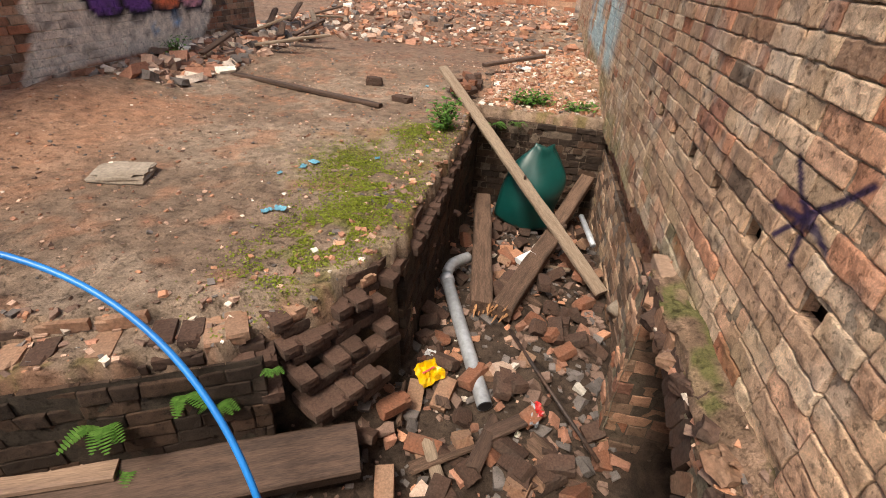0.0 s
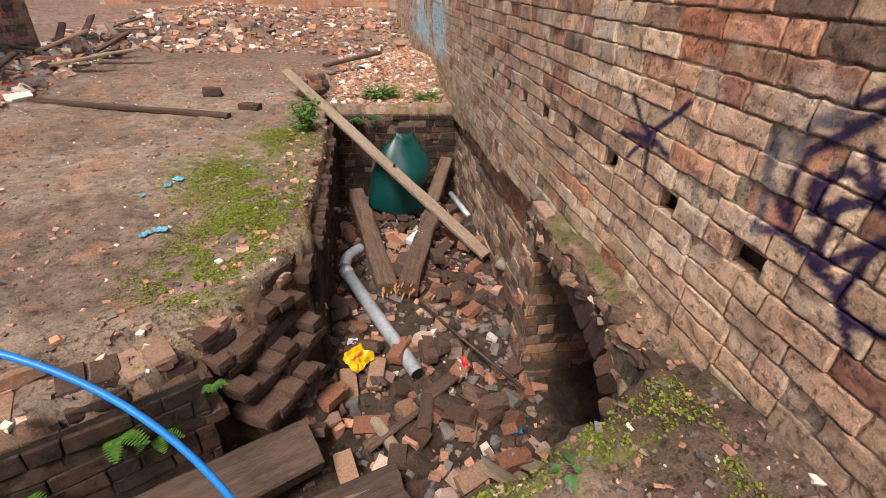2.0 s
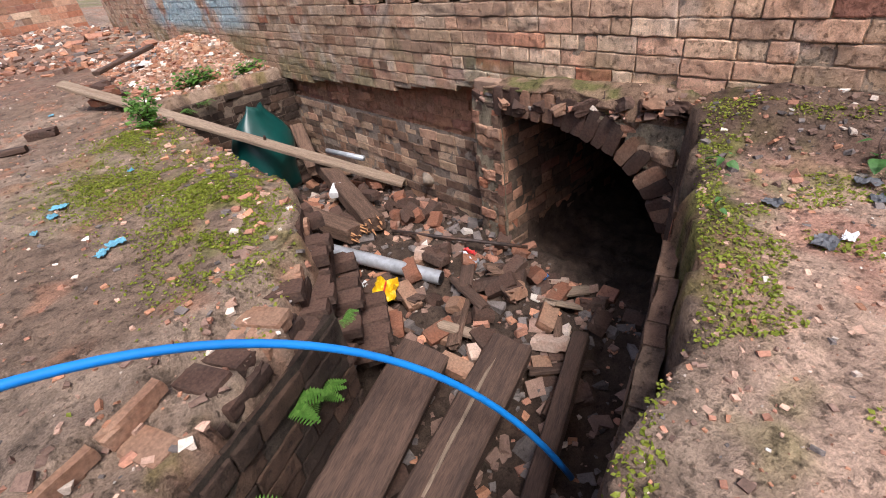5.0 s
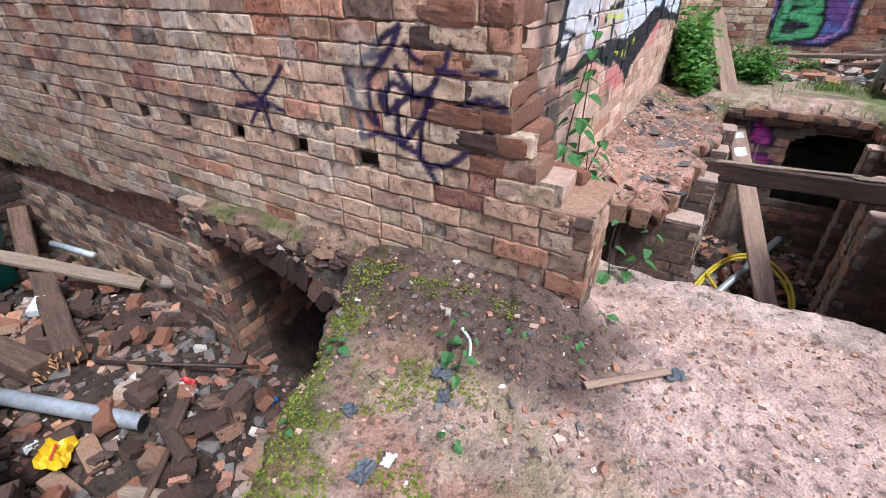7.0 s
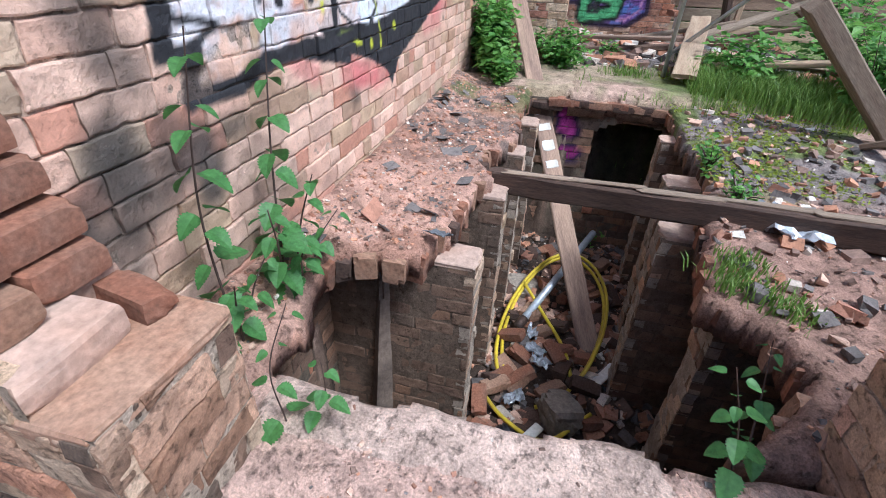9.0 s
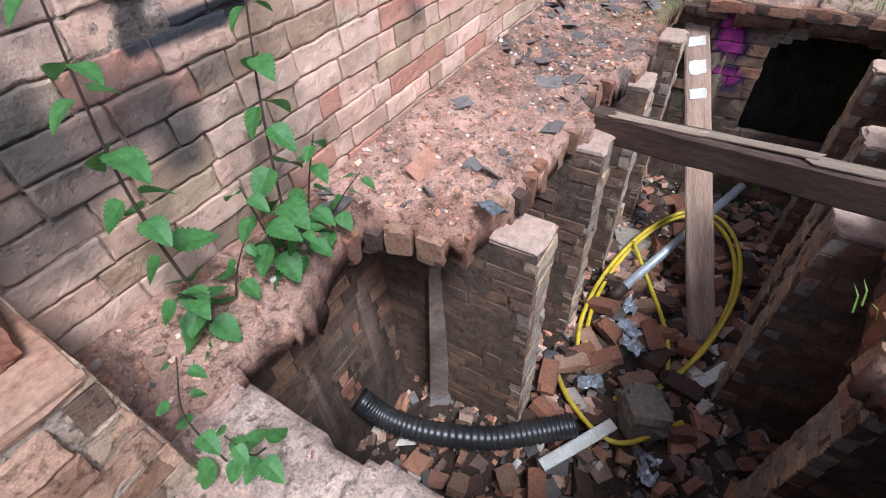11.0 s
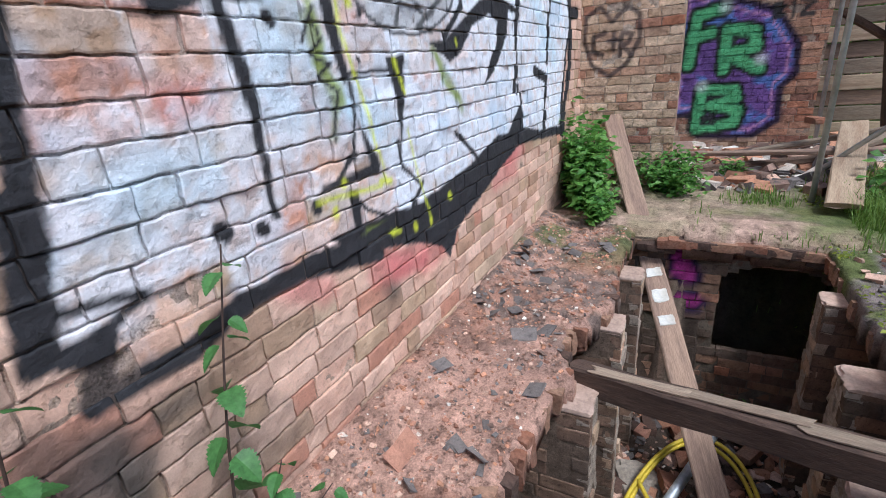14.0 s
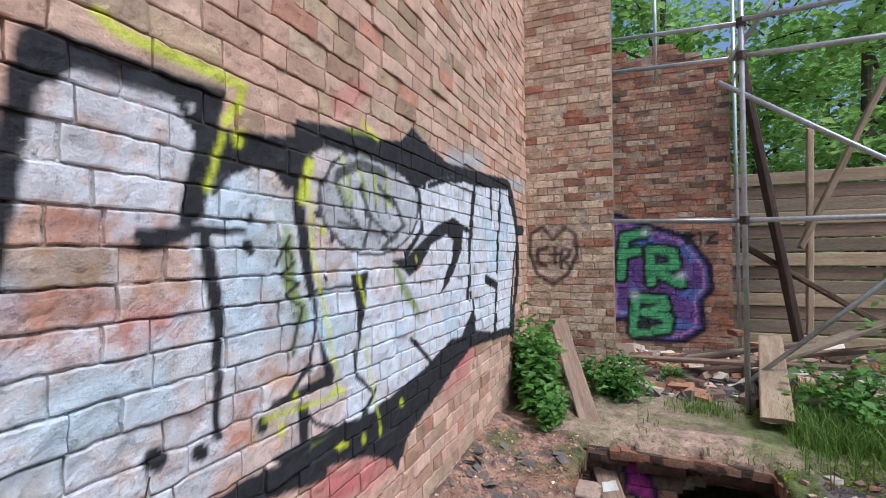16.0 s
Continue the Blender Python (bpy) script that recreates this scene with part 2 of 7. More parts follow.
def pal(lists, weights):
    lists = [np.array(p) for p in lists]
    w = np.cumsum(weights) / np.sum(weights)

    def pick(u, z, rng):
        c = lists[int(np.searchsorted(w, rng.rand()))]
        return c[rng.randint(len(c))] * rng.uniform(0.85, 1.12)
    return pick


def slab_box(name, lo, hi, mat, label, category, kind="structure", parent=None):
    """A solid block with a little bevel."""
    bm = bmesh.new()
    bmesh.ops.create_cube(bm, size=1)
    for v in bm.verts:
        v.co = Vector([(lo[i] + hi[i]) / 2 + v.co[i] * (hi[i] - lo[i]) for i in range(3)])
    bmesh.ops.bevel(bm, geom=bm.edges[:], offset=0.008, segments=1, affect="EDGES")
    ob = part(name, bm, mat, parent)
    return tagged(ob, label, category, "", kind)

# ---- the ground: one sheet with the open cellars sunk into it ----
PIT = [(3.0, 1.75), (1.32, 1.75), (1.32, 5.42), (-0.45, 5.42), (-0.43, 3.3), (-0.41, 2.1), (-0.5, 1.75), (-0.66, 1.46), (-0.84, 1.22), (-1.0, 1.05), (-1.33, 0.82),
       (-1.75, 0.57), (-3.6, -0.4), (-3.6, -1.2), (-2.0, -0.66), (-0.82, -0.22), (-0.28, -0.16), (0.17, 0.05), (0.57, 0.22), (0.78, 0.32), (1.0, 0.42), (3.0, 0.42)]
CELLAR = [(1.72, -0.1), (5.76, -0.1), (5.76, -1.5), (6.5, -1.5), (6.5, -2.45), (5.76, -2.45), (5.76, -3.6), (1.9, -3.6), (1.78, -1.85), (1.69, -1.5), (1.68, -1.0), (1.72, -0.7)]


def pit_floor(x, y):
    z = -1.16 + 0.26 * np.exp(-((x - 0.35) ** 2 / 0.5 + (y - 2.6) ** 2 / 1.6)) - 0.12 * smooth(4.0, 5.2, y)
    z = z + 0.12 * np.exp(-((x + 0.3) ** 2 + (y - 1.4) ** 2) / 0.1) - 0.12 * smooth(0.5, 1.1, x) * smooth(2.0, 1.2, y)
    # fallen corner of the old floor
    z = z + 0.5 * np.exp(-((x + 0.68) ** 2 + (y - 1.42) ** 2) / 0.09)
    return z + (fbm(x * 5, y * 5, 31) - 0.5) * 0.22


def top_level(x, y):
    """Height of the floors before the cellars are cut."""
    west = 0.03 * (fbm(x * 1.2, y * 1.2, 3) - 0.5) * 2 - 0.02
    south = 0.17 + 0.04 * (fbm(x * 2, y * 2, 8) - 0.5)
    # line between the old floor in the north-west and the slab in the south
    side = (y - 0.5) - 0.38 * (x + 0.5)
    z = west + (south - west) * smooth(0.05, -0.05, side)
    z = z + 0.16 * smooth(0.55, 1.1, x) * smooth(0.8, 0.1, y) * smooth(-0.8, -0.45, y) * smooth(1.5, 1.2, x)
    # sunken brick kerb along the edge of the old floor
    kerb = line_dist(x, y, [(-3.6, -0.2), (-1.75, 0.7), (-1.0, 1.12), (-0.55, 1.3)])
    z = z - 0.1 * smooth(0.16, 0.1, kerb) * (side > 0)
    # heaps
    z = z + 0.28 * np.exp(-((x - 0.75) ** 2 / 0.3 + (y - 7.4) ** 2 / 1.0)) + 0.1 * smooth(5.6, 7.0, y)
    z = z + 0.16 * np.exp(-((x + 4.7) ** 2 / 0.6)) * (0.6 + 0.8 * fbm(x * 2, y * 2, 6))
    z = z + smooth(9.5, 13, y) * (0.5 * fbm(x * 0.8, y * 0.8, 12) - 0.12)
    # moss cushions
    z = z + 0.05 * np.exp(-((x + 0.75) ** 2 / 0.06 + (y - 2.2) ** 2 / 0.35)) + 0.06 * np.exp(-((x + 0.8) ** 2 / 0.06 + (y - 4.0) ** 2 / 0.3))
    # earth platform beyond the far cellar
    far = smooth(5.6, 5.9, x)
    z = z + far * (0.08 + 0.08 * (fbm(x * 1.5, y * 1.5, 17) - 0.5))
    return z + (fbm(x * 9, y * 9, 21) - 0.5) * 0.035


def ground_z(x, y):
    x, y = np.asarray(x, float), np.asarray(y, float)
    rag = (fbm(x * 7, y * 7, 41) - 0.5) * 0.14
    z = top_level(x, y)
    d = poly_dist(x, y, PIT) + rag * smooth(1.2, 0.9, x)
    z = z + (pit_floor(x, y) - z) * smooth(0.0, -0.07, d)
    d = poly_dist(x, y, CELLAR) + rag * 0.4
    floor = -1.56 + (fbm(x * 5, y * 5, 51) - 0.5) * 0.2 + 0.1 * smooth(2.6, 3.4, x)
    return z + (floor - z) * smooth(0.0, -0.05, d)


def ground_tint(x, y, z):
    soil = np.array([0.2, 0.14, 0.1])
    pale = np.array([0.33, 0.25, 0.185])
    red = np.array([0.33, 0.165, 0.1])
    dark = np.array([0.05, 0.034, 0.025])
    moss = np.array([0.115, 0.12, 0.03])
    green = np.array([0.07, 0.11, 0.025])

    def over(c, k, new_c):
        return c * (1 - k[..., None]) + new_c * k[..., None]
    n1, n2, n3 = fbm(x * 1.7, y * 1.7, 61), fbm(x * 5, y * 5, 62), fbm(x * 14, y * 14, 63)
    c = np.broadcast_to(soil, x.shape + (3,)) * (0.7 + 0.6 * n3[..., None])
    c = over(c, smooth(0.45, 0.65, n1) * 0.6, pale)
    c = over(c, smooth(0.52, 0.7, n2) * 0.55, red)
    # Sunken floors darken with depth: their shade is put into the soil colour.
    depth_shade = smooth(-0.15, -0.5, z)
    c = over(c, depth_shade * 0.92, dark * (0.5 + n3[..., None]))
    west = (z > -0.2) & (x < 0.2)
    c = over(c, smooth(-2.6, -3.6, x) * smooth(4.6, 3.6, y) * 0.75, np.array([0.36, 0.19, 0.115]))
    c = over(c, np.exp(-((x - 0.6) ** 2 / 0.5 + (y - 7.2) ** 2 / 1.6)) * 0.9, np.array([0.42, 0.25, 0.15]))
    c = over(c, smooth(6.2, 8, y) * smooth(0.3, -0.2, x) * 0.55, np.array([0.15, 0.085, 0.06]))
    # the pale slab walked on
    slab = smooth(0.0, -0.25, y - 0.32 * (x - 0.2)) * smooth(2.2, 1.9, x) * (z > -0.1)
    bare = smooth(0.2, 1.2, x - 0.6 * (y + 0.6))
    c = over(c, slab * (0.6 + 0.3 * n2), np.array([0.52, 0.36, 0.265]))
    c = over(c, slab * bare * (0.5 + 0.4 * n2), np.array([0.66, 0.45, 0.37]))
    c = over(c, slab * (1 - bare) * smooth(0.46, 0.62, fbm(x * 2.6, y * 2.6, 64)) * smooth(0.35, 0.6, n3) * 0.6, moss * np.array([1.5, 1.4, 1.4]))
    c = over(c, slab * (1 - bare) * smooth(0.56, 0.7, fbm(x * 4, y * 4, 65)) * 0.6, np.array([0.42, 0.2, 0.14]))
    near = smooth(1.1, 1.3, x) * smooth(0.3, -0.3, y) * (z > -0.1) * (x < 6)
    c = over(c, near * 0.75, np.array([0.5, 0.33, 0.26]))
    # Dark soil along the wall's foot, tinted deeper to include the shade there.
    foot = smooth(0.6, 0.78, x) * smooth(1.3, 1.15, x) * smooth(-1.0, -0.7, y) * smooth(0.6, 0.3, y)
    c = over(c, foot * 0.9, np.array([0.095, 0.06, 0.042]))
    # moss along the edges
    edge = np.exp(-(poly_dist(x, y, PIT) / 0.22) ** 2) * (z > -0.12)
    c = over(c, edge * smooth(0.52, 0.66, n2) * smooth(0.4, 0.6, n3) * 0.6, moss)
    for mx, my, sx, sy in ((-0.75, 2.25, 0.22, 0.55), (-0.82, 4.0, 0.3, 0.5), (-1.2, 3.2, 0.5, 0.5), (0.3, 0.0, 0.4, 0.12), (0.6, 0.1, 0.12, 0.2), (-0.9, 1.75, 0.2, 0.2)):
        c = over(c, np.exp(-((x - mx) ** 2 / sx ** 2 + (y - my) ** 2 / sy ** 2)) * smooth(0.42, 0.6, n2 * 0.6 + n3 * 0.4) * 0.9, moss * np.array([1.1, 1.15, 1.0]))
    beyond = smooth(5.5, 5.9, x) * (z > -0.2)
    c = over(c, beyond * smooth(0.4, 0.6, n2) * 0.6, green * 1.2)
    c = over(c, beyond * smooth(-1.8, -2.6, y) * 0.6, green * 1.5)
    c = over(c, beyond * np.exp(-((y + 1.3 + 0.15 * (x - 6.5)) / 0.45) ** 2) * 0.7, np.array([0.4, 0.3, 0.21]))
    return c


def spaced(*runs):
    return np.unique(np.concatenate([np.arange(a, b, s) for a, b, s in runs]).round(4))


gx = spaced((-200, -20, 18), (-20, -5.6, 1.2), (-5.6, 1.3, 0.03), (1.3, 5.9, 0.03), (5.9, 11, 0.09), (11, 30, 1.5), (30, 210, 18))
gy = spaced((-200, -20, 18), (-20, -4, 1.0), (-4, -2.4, 0.06), (-2.4, 5.6, 0.03), (5.6, 9, 0.06), (9, 20, 0.16), (20, 40, 2), (40, 210, 18))
GX, GY = np.meshgrid(gx, gy)
GZ = ground_z(GX, GY)
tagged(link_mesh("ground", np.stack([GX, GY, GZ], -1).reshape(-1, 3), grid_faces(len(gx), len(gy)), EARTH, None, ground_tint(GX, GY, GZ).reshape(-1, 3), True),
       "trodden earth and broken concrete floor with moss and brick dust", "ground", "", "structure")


# ---- sprayed paint, in metres along and up the walls ----
PIECE = [(2.18, 2.19), (2.21, 2.26), (2.3, 2.27), (2.46, 2.27), (2.71, 2.28), (2.68, 2.18), (2.71, 2.16), (2.85, 2.18), (3.05, 2.22), (3.06, 2.29), (3.51, 2.35), (3.84, 2.35), (4.07, 2.51), (4.43, 2.4), (5.05, 2.39), (6.28, 2.51), (6.62, 1.95), (6.41, 1.47), (6.31, 0.95), (5.64, 1.01), (5.07, 1.12), (4.54, 1.0), (4.26, 0.89), (3.98, 0.78), (3.84, 0.62), (3.75, 0.74), (3.31, 0.88), (3.02, 0.95), (2.74, 0.97), (2.48, 0.97), (2.29, 0.92), (2.05, 0.93), (2.08, 1.03), (1.98, 1.08), (2.0, 1.21), (2.04, 1.36)]
PIECE_BAND = [(3.02, 0.95), (3.31, 0.88), (3.75, 0.74), (3.84, 0.62), (3.98, 0.78), (4.26, 0.89), (4.54, 1.0), (5.07, 1.12), (4.65, 1.18), (4.18, 1.07), (3.76, 1.03), (3.49, 1.01), (3.16, 1.04), (2.91, 1.05)]
PIECE_BLACK_LOW = [
    (0.055, [(2.04, 1.36), (2.0, 1.21), (1.98, 1.09)]),
    (0.03, [(1.98, 1.09), (2.11, 1.1), (2.23, 1.14)]),
    (0.06, [(2.12, 1.09), (2.05, 0.94)]),
    (0.05, [(2.05, 0.94), (2.3, 0.93), (2.49, 0.98)]),
    (0.06, [(2.49, 0.98), (2.74, 0.98), (3.19, 0.88)]),
    (0.024, [(2.04, 1.25), (2.06, 1.18), (2.14, 1.17), (2.24, 1.15)]),
    (0.02, [(2.68, 1.27), (2.7, 1.21)]),
    (0.1, [(1.85, 1.43), (1.93, 1.42), (2.05, 1.41)]),
    (0.02, [(3.5, 1.04), (3.67, 0.88)]),
]
PIECE_OLIVE = [
    (0.07, [(2.99, 1.8), (3.01, 1.67)]),
    (0.06, [(3.01, 1.67), (3.06, 1.53)]),
    (0.03, [(3.06, 1.53), (3.02, 1.41)]),
    (0.05, [(3.83, 1.71), (3.98, 1.55), (4.11, 1.4)]),
]
PIECE_RED = [
    (0.12, [(2.66, 0.98), (2.84, 0.87)]),
    (0.08, [(3.31, 0.74), (3.55, 0.7)]),
    (0.1, [(3.05, 0.98), (3.27, 0.82)]),
    (0.1, [(4.55, 0.87), (4.99, 0.88)]),
    (0.12, [(4.81, 0.98), (5.0, 1.01)]),
]
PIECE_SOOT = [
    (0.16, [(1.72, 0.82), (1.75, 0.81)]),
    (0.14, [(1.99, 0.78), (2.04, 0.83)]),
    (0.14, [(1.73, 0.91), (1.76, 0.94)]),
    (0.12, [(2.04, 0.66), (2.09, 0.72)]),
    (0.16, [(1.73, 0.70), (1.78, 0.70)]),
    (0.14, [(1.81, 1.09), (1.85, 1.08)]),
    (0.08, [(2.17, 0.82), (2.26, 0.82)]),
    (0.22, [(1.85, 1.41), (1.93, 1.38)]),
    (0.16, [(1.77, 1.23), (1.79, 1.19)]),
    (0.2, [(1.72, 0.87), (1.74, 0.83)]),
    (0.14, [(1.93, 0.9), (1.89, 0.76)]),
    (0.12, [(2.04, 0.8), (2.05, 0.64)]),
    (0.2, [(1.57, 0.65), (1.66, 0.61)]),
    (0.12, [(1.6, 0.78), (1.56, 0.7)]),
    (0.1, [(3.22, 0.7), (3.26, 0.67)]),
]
INK_SHAPES = [
    [(2.16, 2.12), (2.19, 2.26), (2.42, 2.27), (2.72, 2.29), (2.7, 2.19), (2.64, 2.23), (2.53, 2.25), (2.4, 2.25), (2.29, 2.24), (2.24, 2.24), (2.21, 2.18), (2.16, 2.04)],
    [(2.61, 2.21), (2.71, 2.25), (2.68, 2.14), (2.67, 2.03), (2.63, 1.87), (2.55, 1.85), (2.57, 1.97), (2.61, 2.11)],
    [(2.43, 1.84), (2.47, 1.84), (2.6, 1.86), (2.8, 1.86), (2.81, 1.84), (2.6, 1.83), (2.53, 1.8), (2.45, 1.78), (2.42, 1.81)],
    [(2.62, 1.84), (2.66, 1.84), (2.71, 1.58), (2.7, 1.33), (2.69, 1.2), (2.67, 1.21), (2.67, 1.51), (2.63, 1.72)],
    [(2.68, 2.15), (3.05, 2.2), (3.05, 2.29), (3.61, 2.34), (3.94, 2.4), (4.05, 2.51), (4.21, 2.46), (4.58, 2.4), (6.28, 2.53), (6.39, 2.45), (5.33, 2.35), (4.68, 2.32), (4.29, 2.23), (4.1, 2.15), (3.84, 2.22), (3.51, 2.24), (3.23, 2.22), (3.13, 2.17), (3.07, 2.06), (3.02, 2.02), (2.94, 2.08), (2.84, 2.08), (2.72, 2.03), (2.67, 1.98)],
]
INK_SHAPES_LOW = [
    [(3.03, 2.04), (3.07, 2.07), (3.12, 1.84), (3.15, 1.61), (3.11, 1.59), (3.06, 1.79)],
    [(3.18, 1.45), (3.27, 1.26), (3.25, 1.23), (2.97, 1.23), (2.9, 1.23), (2.91, 1.25), (3.03, 1.26), (3.2, 1.27)],
    [(3.05, 1.21), (3.11, 1.19), (3.11, 1.0), (3.06, 1.02)],
    [(3.41, 1.68), (3.55, 1.69), (3.52, 1.53), (3.49, 1.4), (3.46, 1.27), (3.46, 1.46)],
    [(3.79, 1.74), (3.97, 1.75), (4.16, 1.84), (4.42, 1.96), (4.67, 2.02), (4.92, 1.98), (4.87, 1.81), (4.66, 1.61), (4.43, 1.5), (4.67, 1.77), (4.7, 1.87), (4.56, 1.9), (4.32, 1.83), (4.15, 1.7), (4.0, 1.64), (3.93, 1.68)],
    [(2.71, 1.01), (2.81, 1.03), (3.16, 1.0), (3.59, 1.01), (3.95, 1.01), (4.35, 1.05), (4.82, 1.17), (5.15, 1.36), (5.11, 1.11), (6.32, 1.02), (6.31, 0.94), (5.11, 1.04), (4.64, 0.94), (4.34, 0.85), (4.09, 0.78), (3.91, 0.73), (3.84, 0.61), (3.76, 0.7), (3.49, 0.84), (3.16, 0.91), (2.91, 0.95), (2.81, 0.95)],
]
INK_LINES = [
    (0.02, [(2.67, 1.96), (2.72, 2.02), (2.84, 2.08), (2.94, 2.08), (3.01, 2.02)]),
    (0.02, [(3.13, 1.66), (3.16, 1.47), (3.12, 1.35), (3.02, 1.26)]),
    (0.018, [(3.13, 1.62), (3.43, 1.63)]),
    (0.02, [(3.44, 1.33), (3.45, 1.21), (3.6, 1.09)]),
    (0.02, [(4.03, 1.28), (4.35, 1.05), (3.96, 1.01)]),
    (0.02, [(3.16, 2.19), (3.08, 2.09)]),
    (0.025, [(3.99, 2.25), (4.14, 2.13), (4.17, 1.92), (3.97, 1.77)]),
    (0.015, [(2.99, 1.81), (3.03, 1.74), (2.96, 1.69), (3.06, 1.66), (2.98, 1.62), (3.07, 1.57), (3.02, 1.4)]),
    (0.015, [(2.94, 1.73), (2.97, 1.79), (3.01, 1.84)]),
    (0.018, [(2.97, 1.24), (3.13, 1.33)]),
    (0.02, [(3.06, 1.19), (3.16, 1.09), (3.31, 1.02), (3.6, 1.0)]),
]
INK_LINES_MORE = [
    (0.03, [(5.18, 2.32), (5.06, 1.9), (5.01, 1.44)]),
    (0.025, [(5.63, 2.38), (5.65, 2.1)]),
    (0.04, [(6.34, 2.44), (6.6, 2.07), (6.62, 1.58), (6.34, 0.97)]),
    (0.03, [(5.46, 1.55), (5.77, 1.48), (5.71, 1.04)]),
    (0.02, [(5.08, 1.46), (5.17, 1.09)]),
    (0.02, [(4.67, 2.01), (5.11, 1.93)]),
    (0.02, [(4.29, 2.2), (4.57, 2.28), (4.85, 2.31)]),
    (0.02, [(5.95, 2.36), (5.81, 1.61)]),
    (0.04, [(2.29, 2.24), (2.24, 2.17)]),
    (0.03, [(2.53, 2.25), (2.61, 2.15)]),
    (0.02, [(3.62, 1.1), (3.49, 1.02)]),
    (0.05, [(2.81, 1.8), (2.82, 1.79)]),
    (0.03, [(2.82, 1.9), (2.82, 1.89)]),
    (0.05, [(2.87, 1.19), (2.87, 1.18)]),
    (0.05, [(2.62, 1.19), (2.63, 1.18)]),
    (0.06, [(2.48, 1.23), (2.49, 1.22)]),
    (0.03, [(6.62, 2.02), (6.9, 2.04)]),
    (0.02, [(4.16, 2.08), (4.17, 2.06)]),
    (0.03, [(4.2, 2.2), (4.22, 2.19)]),
    (0.03, [(3.17, 1.94), (3.18, 1.93)]),
    (0.03, [(3.26, 1.84), (3.26, 1.83)]),
    (0.02, [(3.22, 1.68), (3.23, 1.67)]),
]
DISC_LINES = [
    (0.02, [(3.3, 2.09), (3.37, 1.97), (3.5, 1.89), (3.32, 1.91)]),
    (0.03, [(3.5, 2.09), (3.58, 1.95), (3.52, 1.81)]),
    (0.02, [(3.53, 1.97), (3.77, 1.86)]),
    (0.03, [(3.66, 2.11), (3.84, 2.04), (3.94, 1.93), (3.71, 1.8), (3.83, 1.79)]),
    (0.05, [(3.32, 2.12), (3.51, 2.2), (3.72, 2.18)]),
]
SPRAY_YELLOW = [
    (0.022, [(2.65, 1.97), (2.71, 2.15)]),
    (0.039, [(2.77, 2.16), (2.77, 2.14)]),
    (0.050, [(3.12, 2.13), (3.09, 1.99)]),
    (0.017, [(3.13, 2.02), (3.14, 1.77), (3.23, 1.51), (3.27, 1.32)]),
    (0.028, [(3.2, 1.88), (3.21, 1.86)]),
    (0.017, [(3.47, 1.67), (3.52, 1.53)]),
    (0.011, [(3.53, 1.37), (3.59, 1.11), (3.67, 0.89)]),
    (0.017, [(2.88, 1.2), (3.27, 1.17)]),
    (0.028, [(2.96, 1.15), (2.96, 1.13)]),
    (0.017, [(4.08, 1.75), (4.09, 1.73)]),
    (0.033, [(2.34, 2.35), (2.38, 2.33), (2.53, 2.33), (2.79, 2.33), (2.78, 2.28), (2.72, 2.19)]),
    (0.022, [(3.51, 2.4), (3.65, 2.35)]),
    (0.028, [(3.49, 0.92), (3.5, 0.9)]),
    (0.028, [(3.67, 0.89), (3.67, 0.87)]),
    (0.028, [(3.88, 0.97), (3.89, 0.95)]),
    (0.028, [(3.03, 1.24), (3.03, 1.23)]),
    (0.017, [(3.3, 0.94), (3.37, 0.93)]),
    (0.011, [(3.27, 1.32), (3.31, 1.19)]),
    (0.028, [(3.27, 1.19), (3.34, 1.17)]),
]
SPRAY_OLIVE = [
    (0.035, [(3.32, 2.09), (3.39, 1.99)]),
    (0.035, [(3.5, 2.15), (3.55, 2.04)]),
    (0.021, [(3.72, 2.09), (3.84, 2.02)]),
    (0.035, [(2.99, 1.86), (3.03, 1.73), (2.98, 1.67), (3.08, 1.58), (3.09, 1.53)]),
    (0.035, [(3.86, 1.68), (3.93, 1.55), (4.07, 1.46)]),
    (0.028, [(4.81, 1.96), (4.8, 1.77), (4.61, 1.59)]),
    (0.084, [(3.41, 2.31), (3.78, 2.32)]),
    (0.021, [(3.09, 1.01), (3.59, 0.95)]),
    (0.028, [(3.51, 2.25), (3.98, 2.25)]),
]
SPRAY_RED = [
    (0.15, [(3.81, 0.72), (3.58, 0.7)]),
    (0.12, [(4.54, 0.97), (5.13, 0.99)]),
    (0.15, [(3.31, 0.78), (3.53, 0.75)]),
    (0.12, [(3.15, 0.8), (3.39, 0.76)]),
    (0.12, [(2.43, 1.58), (2.53, 1.58)]),
    (0.1, [(3.33, 2.43), (3.51, 2.55)]),
]
SPRAY_BLUE = [
    (0.25, [(2.72, 1.92), (2.97, 1.88)]),
    (0.3, [(2.81, 1.64), (3.03, 1.54)]),
    (0.2, [(3.16, 1.52), (3.31, 1.4)]),
    (0.2, [(5.48, 2.01), (6.02, 1.66)]),
    (0.15, [(4.68, 2.43), (5.34, 2.53)]),
    (0.2, [(2.28, 1.38), (2.45, 1.41)]),
    (0.12, [(6.39, 2.51), (6.92, 2.55)]),
]
